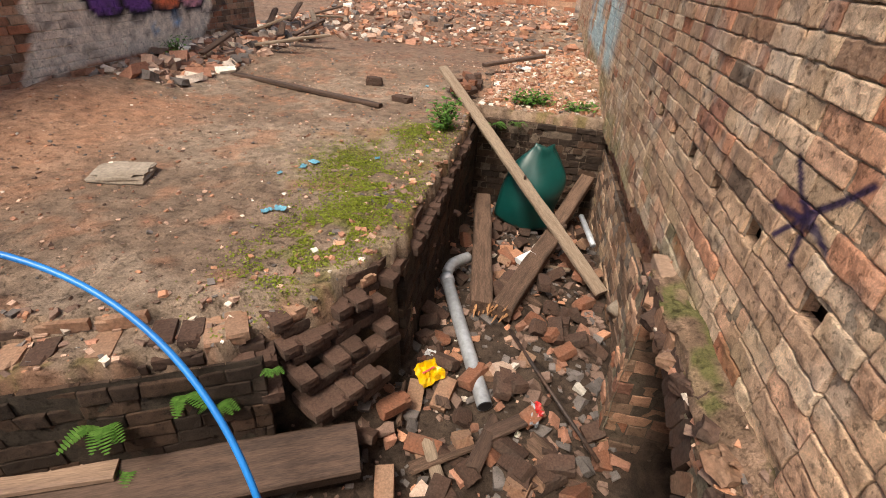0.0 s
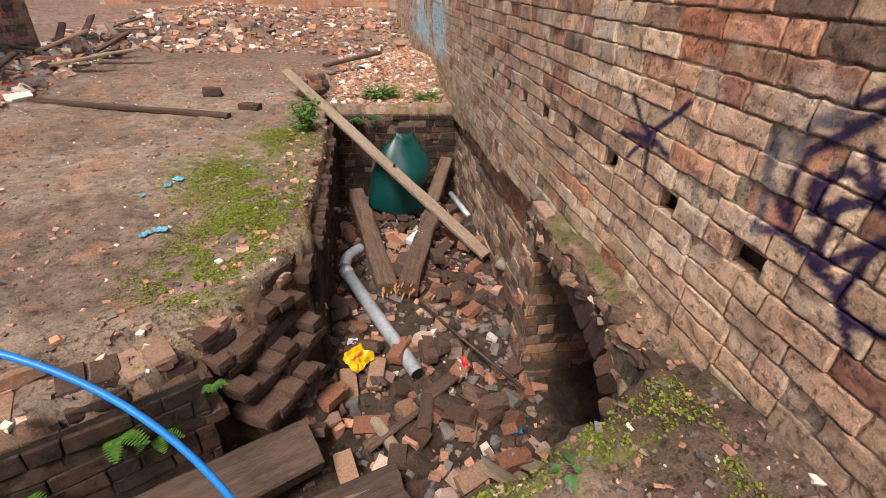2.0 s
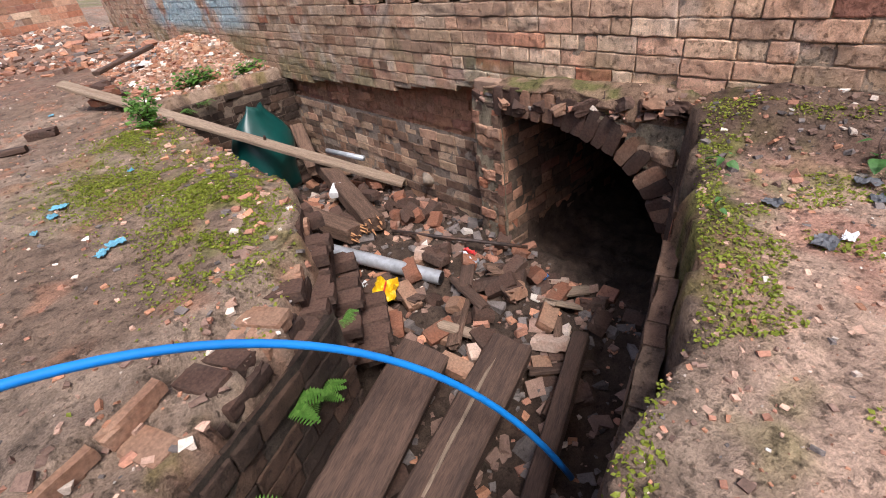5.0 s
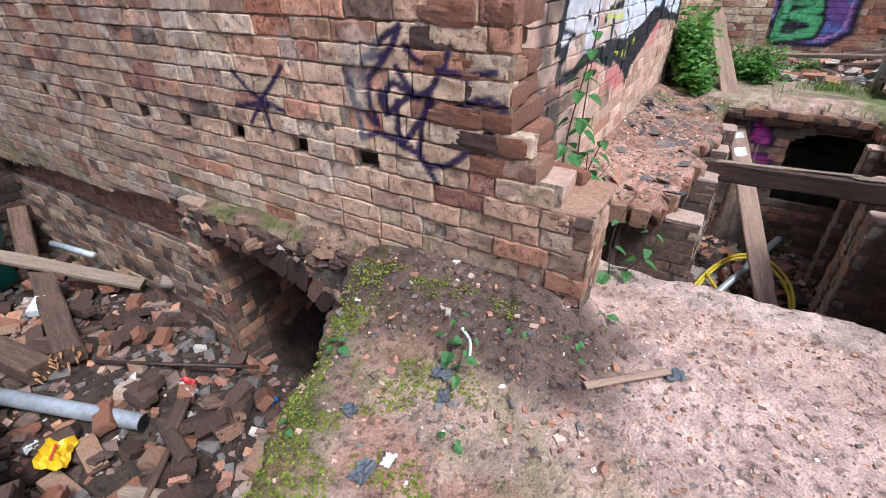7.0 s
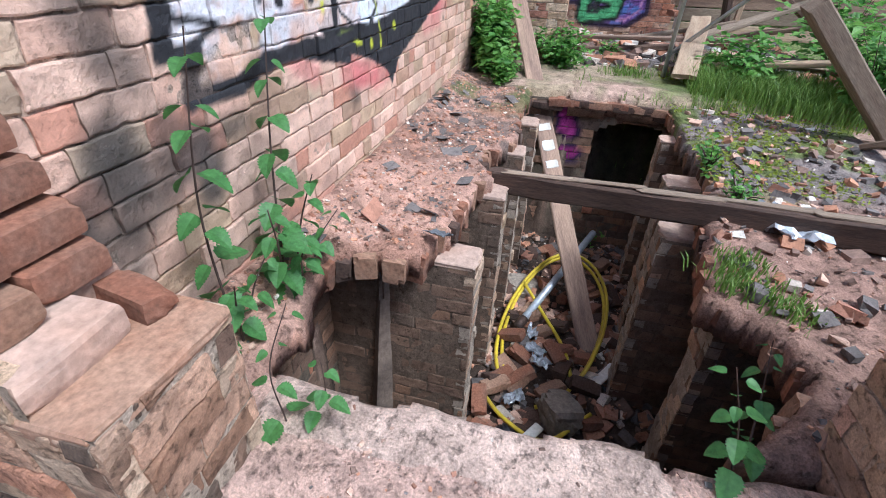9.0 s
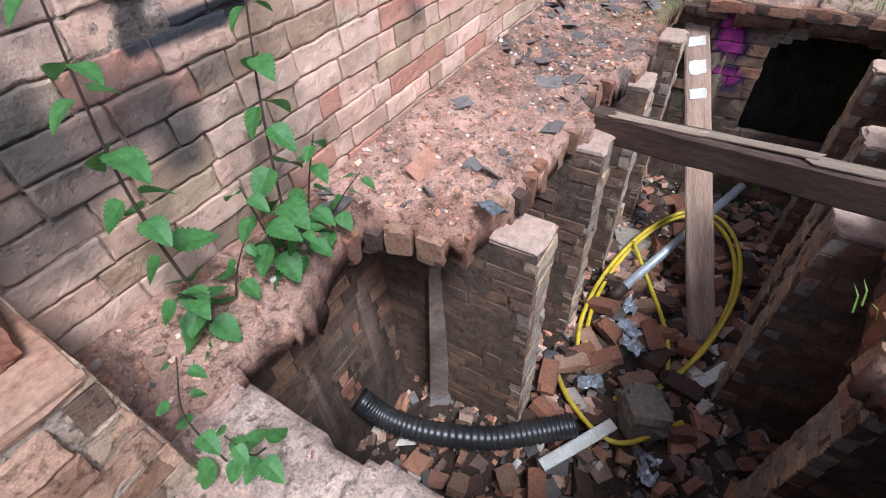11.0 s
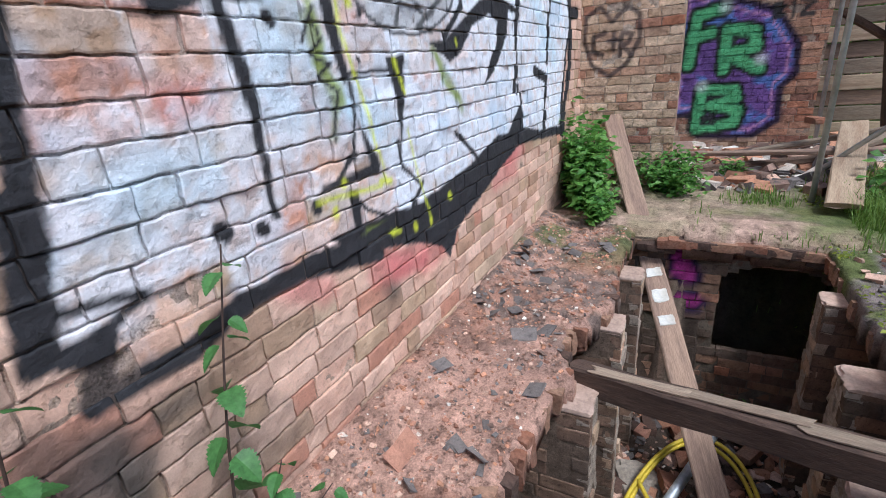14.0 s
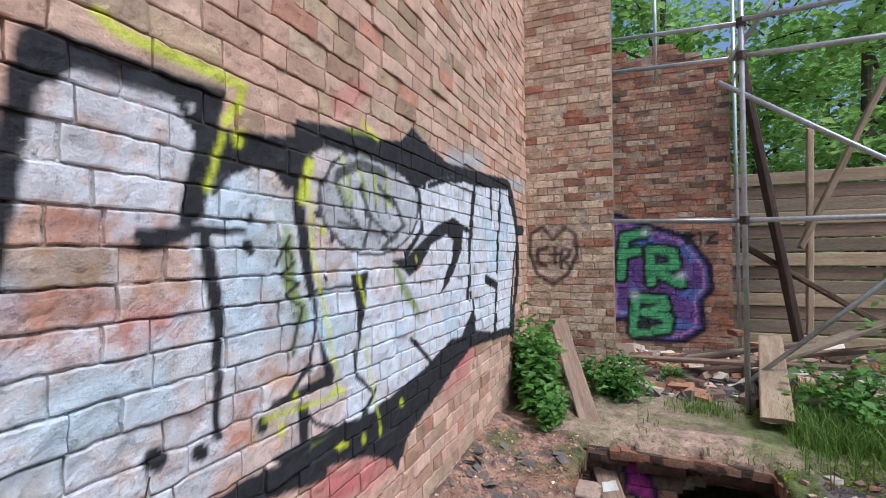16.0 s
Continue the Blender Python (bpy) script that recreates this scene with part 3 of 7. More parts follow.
TAG_PURPLE = [
    (0.024, [(0.47, 1.08), (0.44, 1.0), (0.4, 0.83), (0.39, 0.82)]),
    (0.024, [(0.46, 1.08), (0.42, 0.96), (0.33, 0.88)]),
    (0.024, [(0.35, 1.04), (0.34, 0.95), (0.31, 0.88)]),
    (0.024, [(0.38, 1.05), (0.36, 1.14), (0.26, 1.16)]),
    (0.024, [(0.32, 1.15), (0.29, 1.2), (0.18, 1.26)]),
    (0.024, [(0.18, 1.26), (0.22, 1.18), (0.35, 1.06)]),
    (0.024, [(0.16, 1.2), (0.1, 1.15), (-0.0, 1.12), (-0.12, 1.11), (-0.22, 1.13)]),
    (0.024, [(-0.04, 1.2), (-0.02, 1.14), (0.04, 1.05), (0.09, 0.91), (0.1, 0.8), (0.06, 0.73), (0.02, 0.68)]),
    (0.024, [(0.29, 1.02), (0.26, 0.93), (0.26, 1.03), (0.21, 1.06), (0.11, 1.02), (0.1, 1.01)]),
    (0.024, [(0.26, 0.93), (0.15, 1.01), (0.05, 1.04), (0.04, 1.0), (0.1, 0.92), (0.18, 0.82)]),
    (0.024, [(0.4, 0.81), (0.31, 0.85), (0.22, 0.83), (0.11, 0.79), (0.07, 0.74), (-0.05, 0.77), (-0.17, 0.88), (-0.26, 0.97), (-0.26, 1.02), (-0.21, 1.04), (-0.12, 1.02), (-0.06, 0.99), (-0.05, 0.95), (-0.07, 0.93)]),
    (0.024, [(0.2, 1.12), (0.16, 1.07), (0.11, 1.02)]),
    (0.024, [(0.2, 0.99), (0.21, 0.87), (0.18, 0.82)]),
    (0.02, [(1.21, 1.02), (1.09, 0.93), (0.87, 0.86)]),
    (0.02, [(0.85, 1.07), (1.03, 0.9), (1.13, 0.78)]),
    (0.02, [(1.23, 0.85), (1.03, 0.89), (0.89, 0.87)]),
    (0.02, [(1.03, 0.89), (0.99, 0.75)]),
]
TAG_BLACK = [
    (0.03, [(2.72, 1.12), (3.08, 0.96), (2.82, 0.77)]),
    (0.03, [(2.17, 1.2), (2.3, 0.92), (1.97, 0.76)]),
    (0.03, [(1.63, 0.89), (1.66, 0.67), (1.57, 0.51), (1.43, 0.55)]),
    (0.03, [(2.34, 1.14), (2.1, 0.94), (2.06, 0.71)]),
    (0.03, [(3.08, 0.96), (3.4, 0.71)]),
    (0.03, [(2.85, 0.73), (3.36, 0.19)]),
    (0.03, [(2.44, 0.66), (1.97, 0.55), (1.66, 0.62)]),
]
HEART = [
    (0.045, [(-0.46, 1.93), (-0.34, 2.08), (-0.2, 2.0), (-0.19, 1.76), (-0.27, 1.53), (-0.45, 1.41), (-0.62, 1.53), (-0.73, 1.76), (-0.71, 1.98), (-0.6, 2.07), (-0.46, 1.93)]),
    (0.045, [(-0.39, 1.83), (-0.28, 1.8), (-0.27, 1.66), (-0.37, 1.63)]),
    (0.045, [(-0.43, 1.75), (-0.53, 1.76)]),
    (0.045, [(-0.48, 1.83), (-0.48, 1.66)]),
    (0.045, [(-0.54, 1.6), (-0.56, 1.82), (-0.65, 1.81), (-0.63, 1.73), (-0.56, 1.71), (-0.66, 1.6)]),
]
BLOB = [(-1.03, 2.32), (-1.55, 2.13), (-2.04, 1.95), (-2.29, 1.57), (-2.32, 1.24), (-2.18, 1.08), (-2.21, 0.67), (-1.98, 0.49), (-1.37, 0.48), (-1.21, 0.79), (-1.01, 0.78)]
LETTERS = [
    (0.13, [(-1.13, 1.4), (-1.19, 2.01), (-1.47, 2.07)]),
    (0.13, [(-1.15, 1.75), (-1.37, 1.79)]),
    (0.13, [(-1.56, 1.32), (-1.55, 1.81), (-1.85, 1.77), (-1.89, 1.57), (-1.58, 1.51), (-1.96, 1.3)]),
    (0.13, [(-1.31, 0.58), (-1.34, 1.08), (-1.71, 1.06), (-1.75, 0.94), (-1.46, 0.86), (-1.79, 0.8), (-1.76, 0.62), (-1.31, 0.55)]),
]
INITIALS = [
    (0.05, [(-2.04, 1.89), (-2.04, 2.06), (-2.13, 2.02), (-2.05, 1.97), (-2.14, 1.92), (-2.04, 1.89)]),
    (0.05, [(-2.23, 2.05), (-2.23, 1.9)]),
    (0.05, [(-2.3, 2.05), (-2.43, 2.04), (-2.3, 1.9), (-2.44, 1.9)]),
    (0.05, [(-1.36, 0.69), (-1.42, 0.71), (-1.37, 0.61), (-1.43, 0.61)]),
    (0.05, [(-1.45, 0.7), (-1.52, 0.72), (-1.47, 0.61), (-1.52, 0.62)]),
]
PETALS = [
    (0.1, [(-1.29, -0.0), (-1.37, -0.12)]),
    (0.12, [(-1.33, -0.15), (-1.39, -0.17)]),
    (0.12, [(-1.33, -0.42), (-1.44, -0.41)]),
]
PLASTER = [(3.7, 0.12), (4.47, 0.2), (5.37, 0.2), (6.78, 0.13), (6.75, 0.3), (6.95, 0.44), (7.39, 1.23), (4.21, 1.35), (3.91, 0.81), (4.0, 0.59)]
SCRAWL = [
    (0.05, [(5.06, 0.82), (5.17, 0.66), (5.52, 0.58), (5.78, 0.72)]),
    (0.05, [(5.89, 0.75), (6.18, 0.58), (6.61, 0.74)]),
    (0.05, [(6.66, 0.7), (6.96, 0.57), (7.46, 0.7)]),
    (0.03, [(4.09, 0.79), (4.29, 0.64), (4.55, 0.76)]),
    (0.03, [(4.11, 0.69), (4.41, 0.6), (4.91, 0.68)]),
    (0.03, [(7.6, 0.65), (7.74, 0.29)]),
    (0.03, [(6.27, 0.5), (6.4, 0.33), (6.58, 0.48)]),
    (0.03, [(4.3, 0.5), (4.4, 0.39)]),
]


def cover(tint, k, color):
    k = np.clip(k, 0, 1)[..., None]
    return tint * (1 - k) + np.array(color) * k


def strokes(tint, x, z, items, color, alpha=1.0, soft=0.008):
    lo, hi = np.min(x) - 0.2, np.max(x) + 0.2
    for w, pts in items:
        xs = [p[0] for p in pts]
        if max(xs) < lo or min(xs) > hi:
            continue
        d = line_dist(x, z, pts)
        tint = cover(tint, alpha * smooth(w / 2 + soft, w / 2 - soft, d), color)
    return tint


def piece_paint(u, z, tint):
    x = u + 1.35
    if np.max(x) < 1.3 or np.min(z) > 2.9:
        return tint
    n, fine = fbm(x * 4, z * 4, 71), fbm(x * 22, z * 22, 72)
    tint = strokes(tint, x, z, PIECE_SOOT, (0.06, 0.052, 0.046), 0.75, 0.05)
    tint = strokes(tint, x, z, PIECE_RED + SPRAY_RED, (0.52, 0.14, 0.14), 0.5, 0.04)
    tint = cover(tint, 0.35 * smooth(1.0, 0.6, z) * smooth(3.2, 2.6, x) * smooth(0.5, 0.65, n), (0.12, 0.1, 0.09))
    d = poly_dist(x, z, PIECE)
    # silver fill, thin over the raw brick at the near end
    thin = 0.78 + 0.2 * smooth(2.6, 3.4, x) - 0.65 * smooth(0.44, 0.6, n) * smooth(5.0, 2.2, x) - 0.35 * smooth(0.5, 0.68, fine)
    tint = cover(tint, smooth(0.01, -0.01, d) * thin, np.array([0.69, 0.71, 0.76]) * (0.8 + 0.35 * fbm(x * 10, z * 10, 75))[..., None])
    tint = cover(tint, smooth(0.01, -0.01, d) * smooth(0.6, 0.75, fbm(x * 3, z * 3, 73)) * 0.45, (0.42, 0.55, 0.68))
    tint = strokes(tint, x, z, SPRAY_BLUE, (0.42, 0.62, 0.74), 0.4, 0.08)
    # grey disc
    e = np.hypot((x - 3.66) / 0.47, (z - 2.03 - 0.07 * (x - 3.66)) / 0.26)
    tint = cover(tint, smooth(1.02, 0.97, e) * 0.8, np.array([0.42, 0.42, 0.43]) * (0.6 + 0.8 * fbm(x * 6, z * 6, 74))[..., None])
    tint = cover(tint, smooth(0.035, 0.02, np.abs(e - 1)) * 0.9, (0.05, 0.05, 0.055))
    for k in range(4):
        tint = strokes(tint, x, z, [(0.02, [(3.4 + 0.11 * k, 2.14 - 0.02 * (k % 2)), (3.43 + 0.11 * k, 1.96)])], (0.1, 0.1, 0.1), 0.8)
        tint = strokes(tint, x, z, [(0.025, [(3.36 + 0.12 * k, 2.2), (3.42 + 0.12 * k, 2.02)])], (0.55, 0.6, 0.08), 0.7)
    ink = (0.028, 0.027, 0.03)
    rim = 0.055 + 0.035 * smooth(2.1, 2.4, z)
    tint = cover(tint, smooth(0.012, -0.004, d) * smooth(-rim - 0.008, -rim + 0.008, d), ink)
    tint = cover(tint, smooth(0.008, -0.008, poly_dist(x, z, PIECE_BAND)), ink)
    tint = strokes(tint, x, z, PIECE_OLIVE, (0.2, 0.24, 0.06), 0.7, 0.02)
    tint = strokes(tint, x, z, SPRAY_OLIVE, (0.24, 0.3, 0.06), 0.75, 0.015)
    tint = strokes(tint, x, z, PIECE_BLACK_LOW, ink)
    for shape in INK_SHAPES + INK_SHAPES_LOW:
        if min(p[0] for p in shape) < np.max(x) + 0.1 and max(p[0] for p in shape) > np.min(x) - 0.1:
            tint = cover(tint, smooth(0.008, -0.006, poly_dist(x, z, shape)), ink)
    tint = strokes(tint, x, z, DISC_LINES, (0.06, 0.06, 0.06), 0.9)
    tint = strokes(tint, x, z, [(w * (1 + 0.8 * max(0.0, p[0][0] - 3.2)), p) for w, p in INK_LINES + INK_LINES_MORE], ink, 1.0, 0.006)
    return strokes(tint, x, z, SPRAY_YELLOW, (0.62, 0.66, 0.04), 0.9, 0.012)


def tag_paint(u, z, tint):
    y = 15.0 - u
    if np.min(y) < 4 and np.min(z) < 2.2:
        tint = strokes(tint, y, z, TAG_BLACK, (0.05, 0.04, 0.04), 0.6, 0.02)
        tint = strokes(tint, y, z, [(w + 0.006, p) for w, p in TAG_PURPLE], (0.03, 0.016, 0.06), 0.97, 0.006)
    n = fbm(y * 2, z * 2, 81)
    tint = cover(tint, smooth(5.6, 6.4, y) * smooth(11, 9.5, y) * smooth(0.35, 0.55, n) * smooth(0.3, 0.5, z) * 0.8, (0.3, 0.45, 0.5))
    # moss near the ground, lime bloom above
    tint = cover(tint, smooth(0.6, 0.2, z) * smooth(0.5, 0.65, n) * 0.5, (0.14, 0.15, 0.06))
    return cover(tint, smooth(0.6, 0.75, fbm(y * 5, z * 5, 82)) * 0.35, (0.55, 0.48, 0.4))


def heart_paint(u, z, tint):
    return strokes(tint, -0.1 - u, z, HEART, (0.06, 0.045, 0.045), 0.85, 0.012)


def letter_paint(u, z, tint):
    y = -0.6 - u
    d = poly_dist(y, z, BLOB)
    n = fbm(y * 6, z * 6, 83)
    tint = cover(tint, smooth(0.1, 0.06, d), (0.03, 0.02, 0.04))
    tint = cover(tint, smooth(0.02, -0.02, d), np.array([0.16, 0.08, 0.26]) * (0.6 + 0.8 * n)[..., None])
    tint = cover(tint, smooth(0.02, -0.02, d) * smooth(0.52, 0.62, n), (0.1, 0.16, 0.4))
    tint = cover(tint, smooth(0.02, 0.01, np.abs(d + 0.05)) * 0.8, (0.5, 0.25, 0.42))
    tint = strokes(tint, y, z, [(w + 0.1, p) for w, p in LETTERS], (0.02, 0.025, 0.02), 1, 0.012)
    tint = strokes(tint, y, z, LETTERS, (0.11, 0.36, 0.15), 1, 0.012)
    tint = strokes(tint, y, z, [(0.035, [(-1.38, 0.66), (-1.4, 0.78)]), (0.03, [(-1.52, 0.66), (-1.54, 0.78)])], (0.02, 0.06, 0.03), 0.9)
    for sy, sz in ((-1.33, 1.12), (-1.97, 1.42), (-1.5, 2.08)):
        tint = cover(tint, smooth(0.12, 0.0, np.hypot(y - sy, z - sz)) * 0.7, (0.75, 0.78, 0.75))
    return strokes(tint, y, z, INITIALS, (0.03, 0.03, 0.03), 0.95)


def petal_paint(u, z, tint):
    y = -0.2 - u
    tint = strokes(tint, y, z, [(w + 0.09, p) for w, p in PETALS], (0.03, 0.015, 0.05), 1, 0.01)
    return strokes(tint, y, z, PETALS, (0.35, 0.04, 0.22), 1, 0.012)


def plaster_paint(u, z, tint):
    y = u - 4.0
    n = fbm(y * 2.5, z * 2.5, 84)
    d = poly_dist(y, z, PLASTER) + (n - 0.5) * 0.25
    tint = cover(tint, smooth(0.02, -0.02, d), np.array([0.78, 0.7, 0.6]) * (0.75 + 0.5 * n)[..., None])
    tint = cover(tint, smooth(0.0, -0.03, d) * smooth(0.6, 0.7, fbm(y * 7, z * 7, 85)) * 0.7, (0.3, 0.25, 0.2))
    for k, c in enumerate([(0.16, 0.07, 0.3), (0.16, 0.07, 0.3), (0.7, 0.2, 0.1), (0.7, 0.35, 0.45)]):
        e = np.hypot((y - 5.05 - 0.52 * k) / 0.3, (z - 0.92) / 0.24)
        tint = cover(tint, smooth(1.25, 1.2, e), (0.03, 0.025, 0.03))
        tint = cover(tint, smooth(1.0, 0.95, e), c)
    tint = cover(tint, smooth(0.25, 0.15, np.hypot((y - 6.0) / 1.5, z - 0.5)) * smooth(0.5, 0.6, n) * 0.8, (0.2, 0.45, 0.75))
    return strokes(tint, y, z, SCRAWL, (0.06, 0.05, 0.06), 0.7, 0.015)


# ---- walls ----
SANDY = pal([BRICK_BUFFS, BRICK_REDS, BRICK_DARKS], [8, 0.6, 0.25])
REDDISH = pal([BRICK_BUFFS, BRICK_REDS, BRICK_DARKS], [2, 6, 1.0])
PINK = pal([BRICK_BUFFS, [(0.5, 0.25, 0.17)], [(0.6, 0.4, 0.3), (0.57, 0.36, 0.265)]], [1.5, 0.6, 5])
# Dark palette for walls below the floors, with their shade in the brick colour.
SUNKEN_SHADE = pal([BRICK_DARKS, BRICK_REDS], [6, 1])

# Near-black bricks for the pit's sides: shade down there is put into the colour.
PIT_SHADE = pal([[(0.055, 0.035, 0.025), (0.04, 0.027, 0.02), (0.075, 0.045, 0.03)]], [1])


def tag_palette(u, z, rng):
    dirt = np.interp(15.0 - u, [-0.6, 0.0, 0.4, 1.8, 3.6], [0.95, 1.3, 1.55, 1.25, 0.85])
    return (REDDISH if z + 0.25 * rng.normal() > 1.25 else SANDY)(u, z, rng) * dirt


def tag_keep(u, z):
    """The wall's lower edge climbs to the south; below it hang the ledge and the arch. Putlog holes go in."""
    y = 15.0 - u
    low = np.interp(y, [-0.3, 0.5, 1.7, 2.8, 5.1, 6.0], [0.3, 0.24, 0.16, 0.03, -0.1, -0.1])
    ok = z > low
    ok = ok & (z < np.interp(y, [-0.64, -0.51, -0.5, -0.39, -0.38, -0.29, -0.28], [0.67, 0.67, 0.76, 0.76, 0.93, 0.93, 9]) + 0.0)
    for hy in (0.385, 0.81, 1.275, 1.73, 2.15, 2.58, 3.0, 3.45):
        ok = ok & ~((np.abs(y - hy) < 0.055) & (np.abs(z - 0.695) < 0.05))
    return ok


tag_wall = Masonry("wall_west_face", (1.12, 15.0), (1.12, -0.64), (-1, 0), -0.2, 4.4, tag_palette, tag_keep, tag_paint, seed=11, cell=0.022, fine=0.012, rough_above=1.7,
                   mortar=(0.38, 0.29, 0.21), wear=1.05, recess=0.01, pick=lambda u, z: 15 - u < 2.4 and 0.2 < z < 1.5,
                   label="weathered sandy and red brick wall with sprayed tags")
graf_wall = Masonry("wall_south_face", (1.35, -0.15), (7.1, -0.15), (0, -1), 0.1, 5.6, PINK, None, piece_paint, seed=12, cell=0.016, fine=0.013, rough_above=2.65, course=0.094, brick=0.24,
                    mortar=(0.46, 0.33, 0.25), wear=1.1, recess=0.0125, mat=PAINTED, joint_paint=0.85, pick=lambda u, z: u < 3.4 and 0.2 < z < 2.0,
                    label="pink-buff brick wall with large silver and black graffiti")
WALLCORE = plain("wall_core", (0.3, 0.2, 0.14), 0.95, 0, 0.3, 20)
slab_box("wall_core_west", (1.26, -0.1, 0.2), (1.6, 15.0, 4.4), WALLCORE, "solid brick core of the tagged wall", "wall")
slab_box("wall_core_south", (1.65, -0.12, 0.0), (7.5, 0.3, 5.6), WALLCORE, "solid brick core of the painted wall", "wall")
end_wall = Masonry("wall_end_face", (7.1, -0.1), (7.1, -1.12), (-1, 0), 0.1, 5.6, pal([[(0.58, 0.43, 0.3), (0.52, 0.37, 0.26)], BRICK_BUFFS, BRICK_REDS], [4, 3, 1]), paint=heart_paint, seed=13, cell=0.03, fine=0.016,
                   mortar=(0.42, 0.34, 0.27), pick=lambda u, z: z < 2.4, label="buff brick pier wall with a sprayed heart")
slab_box("wall_core_end", (7.12, -1.12, 0.0), (7.45, -0.12, 5.6), WALLCORE, "brick return beside the painted wall", "wall")
back_wall = Masonry("wall_back_face", (9.3, -0.6), (9.3, -2.62), (-1, 0), 0.1, 4.9, REDDISH, lambda u, z: z < 4.95 - 0.25 * np.clip(u - 1.0, 0, 9) - 0.1 * np.floor(u * 3) % 0.3, letter_paint, seed=14, cell=0.03,
                    mortar=(0.33, 0.24, 0.18), label="red brick wall with a broken top and green lettering")
slab_box("wall_core_back", (9.33, -2.6, 0.0), (9.6, -0.6, 4.6), WALLCORE, "brick wall behind the scaffold", "wall")
left_wall = Masonry("wall_left_face", (-5.05, -4.0), (-5.05, 8.3), (1, 0), -0.1, 3.2, pal([BRICK_BUFFS, BRICK_DARKS, BRICK_REDS], [2, 2, 2]), paint=plaster_paint, seed=15, cell=0.06,
                    mortar=(0.36, 0.3, 0.24), label="old brick wall with patches of painted plaster")
slab_box("wall_core_left", (-5.5, -4.0, -0.1), (-5.08, 8.3, 3.2), WALLCORE, "brick wall along the old floor", "wall")

# ---- below the tagged wall: pit walls ----
Masonry("pit_wall_east_face", (1.2, 5.5), (1.2, 1.75), (-1, 0), -1.4, -0.33, pal([BRICK_DARKS, BRICK_BUFFS], [3, 2]), seed=21, cell=0.04, mortar=(0.24, 0.19, 0.15), wear=1.6,
        pick=lambda u, z: True, label="damp brick foundation of the tagged wall")
slab_box("pit_wall_core_east", (1.3, 1.75, -1.5), (1.5, 5.5, 0.25), WALLCORE, "brick foundation core", "wall")
Masonry("pit_wall_north_face", (-0.5, 5.33), (1.2, 5.33), (0, -1), -1.4, -0.12, PIT_SHADE, seed=22, cell=0.04, mortar=(0.16, 0.12, 0.09), wear=1.6, pick=lambda u, z: True,
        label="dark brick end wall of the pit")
Masonry("pit_wall_west_face", (-0.36, 5.4), (-0.36, 1.95), (1, 0), -1.3, -0.15, PIT_SHADE, seed=23, cell=0.05, mortar=(0.06, 0.045, 0.033), wear=1.6,
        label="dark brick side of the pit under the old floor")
Masonry("pit_wall_floor_edge", (-0.78, 0.97), (-3.56, -0.49), (0.46, -0.89), -1.3, -0.14, PIT_SHADE, seed=24, cell=0.04, mortar=(0.05, 0.038, 0.028), wear=1.8, pick=lambda u, z: u < 2.2,
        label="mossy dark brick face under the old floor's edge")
Masonry("pit_wall_slab_edge", (-3.605, -1.16), (0.995, 0.42), (-0.325, 0.946), -1.3, -0.04, SUNKEN_SHADE, seed=25, cell=0.06, mortar=(0.12, 0.09, 0.065), wear=1.4,
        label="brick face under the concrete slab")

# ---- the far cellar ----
Masonry("cellar_wall_end_face", (5.74, -0.2), (5.74, -3.4), (-1, 0), -1.7, 0.14, SUNKEN_SHADE, lambda u, z: ~((np.abs(u - 1.8) < 0.37) & (z > -0.85) & (z < -0.02 - 0.12 * ((u - 1.8) / 0.37) ** 2)), petal_paint, seed=31, cell=0.04,
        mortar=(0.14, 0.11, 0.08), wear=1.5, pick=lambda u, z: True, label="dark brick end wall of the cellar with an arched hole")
Masonry("cellar_wall_slab_face", (1.735, -0.4), (1.76, -1.9), (1, 0), -1.7, -0.03, SUNKEN_SHADE, seed=32, cell=0.06, mortar=(0.14, 0.11, 0.08), label="brick face under the slab")
Masonry("cellar_wall_north_face", (1.72, -0.13), (5.74, -0.13), (0, -1), -1.7, 0.1, SUNKEN_SHADE, seed=33, cell=0.07, mortar=(0.14, 0.11, 0.08), label="dark back wall of the cellar bays")
Masonry("cellar_wall_south_face", (1.8, -3.4), (5.74, -3.4), (0, 1), -1.7, 0.1, SUNKEN_SHADE, seed=34, cell=0.08, mortar=(0.14, 0.11, 0.08), label="dark south wall of the cellar")

# ---- arch under the tagged wall ----
OPEN_Y, OPEN_Z = [0.4, 0.5, 0.6, 0.84, 1.25, 1.68], [-0.75, -0.52, -0.34, -0.12, 0.0, 0.0]


def arch_keep(u, z):
    y = 1.95 - u
    top = np.interp(y, OPEN_Y, OPEN_Z)
    return ~((y > 0.4) & (y < 1.68) & (z < top + 0.16)) & (z < 0.1)


Masonry("arch_wall_face", (1.01, 1.95), (1.01, 0.2), (-1, 0), -1.4, 0.3, pal([BRICK_DARKS, BRICK_BUFFS, BRICK_REDS], [3, 3, 2]), arch_keep, seed=41, cell=0.025,
        mortar=(0.24, 0.2, 0.14), wear=2.4, pick=lambda u, z: True, label="battered mossy brickwork round the cellar arch")
Masonry("ledge_recess_face", (1.27, 5.5), (1.27, 1.7), (-1, 0), -0.4, 0.2, pal([BRICK_REDS, [(0.42, 0.22, 0.13)]], [1, 1]), seed=42, cell=0.03, mortar=(0.36, 0.2, 0.12), wear=3.0,
        label="hollowed red brick behind the fallen facing")
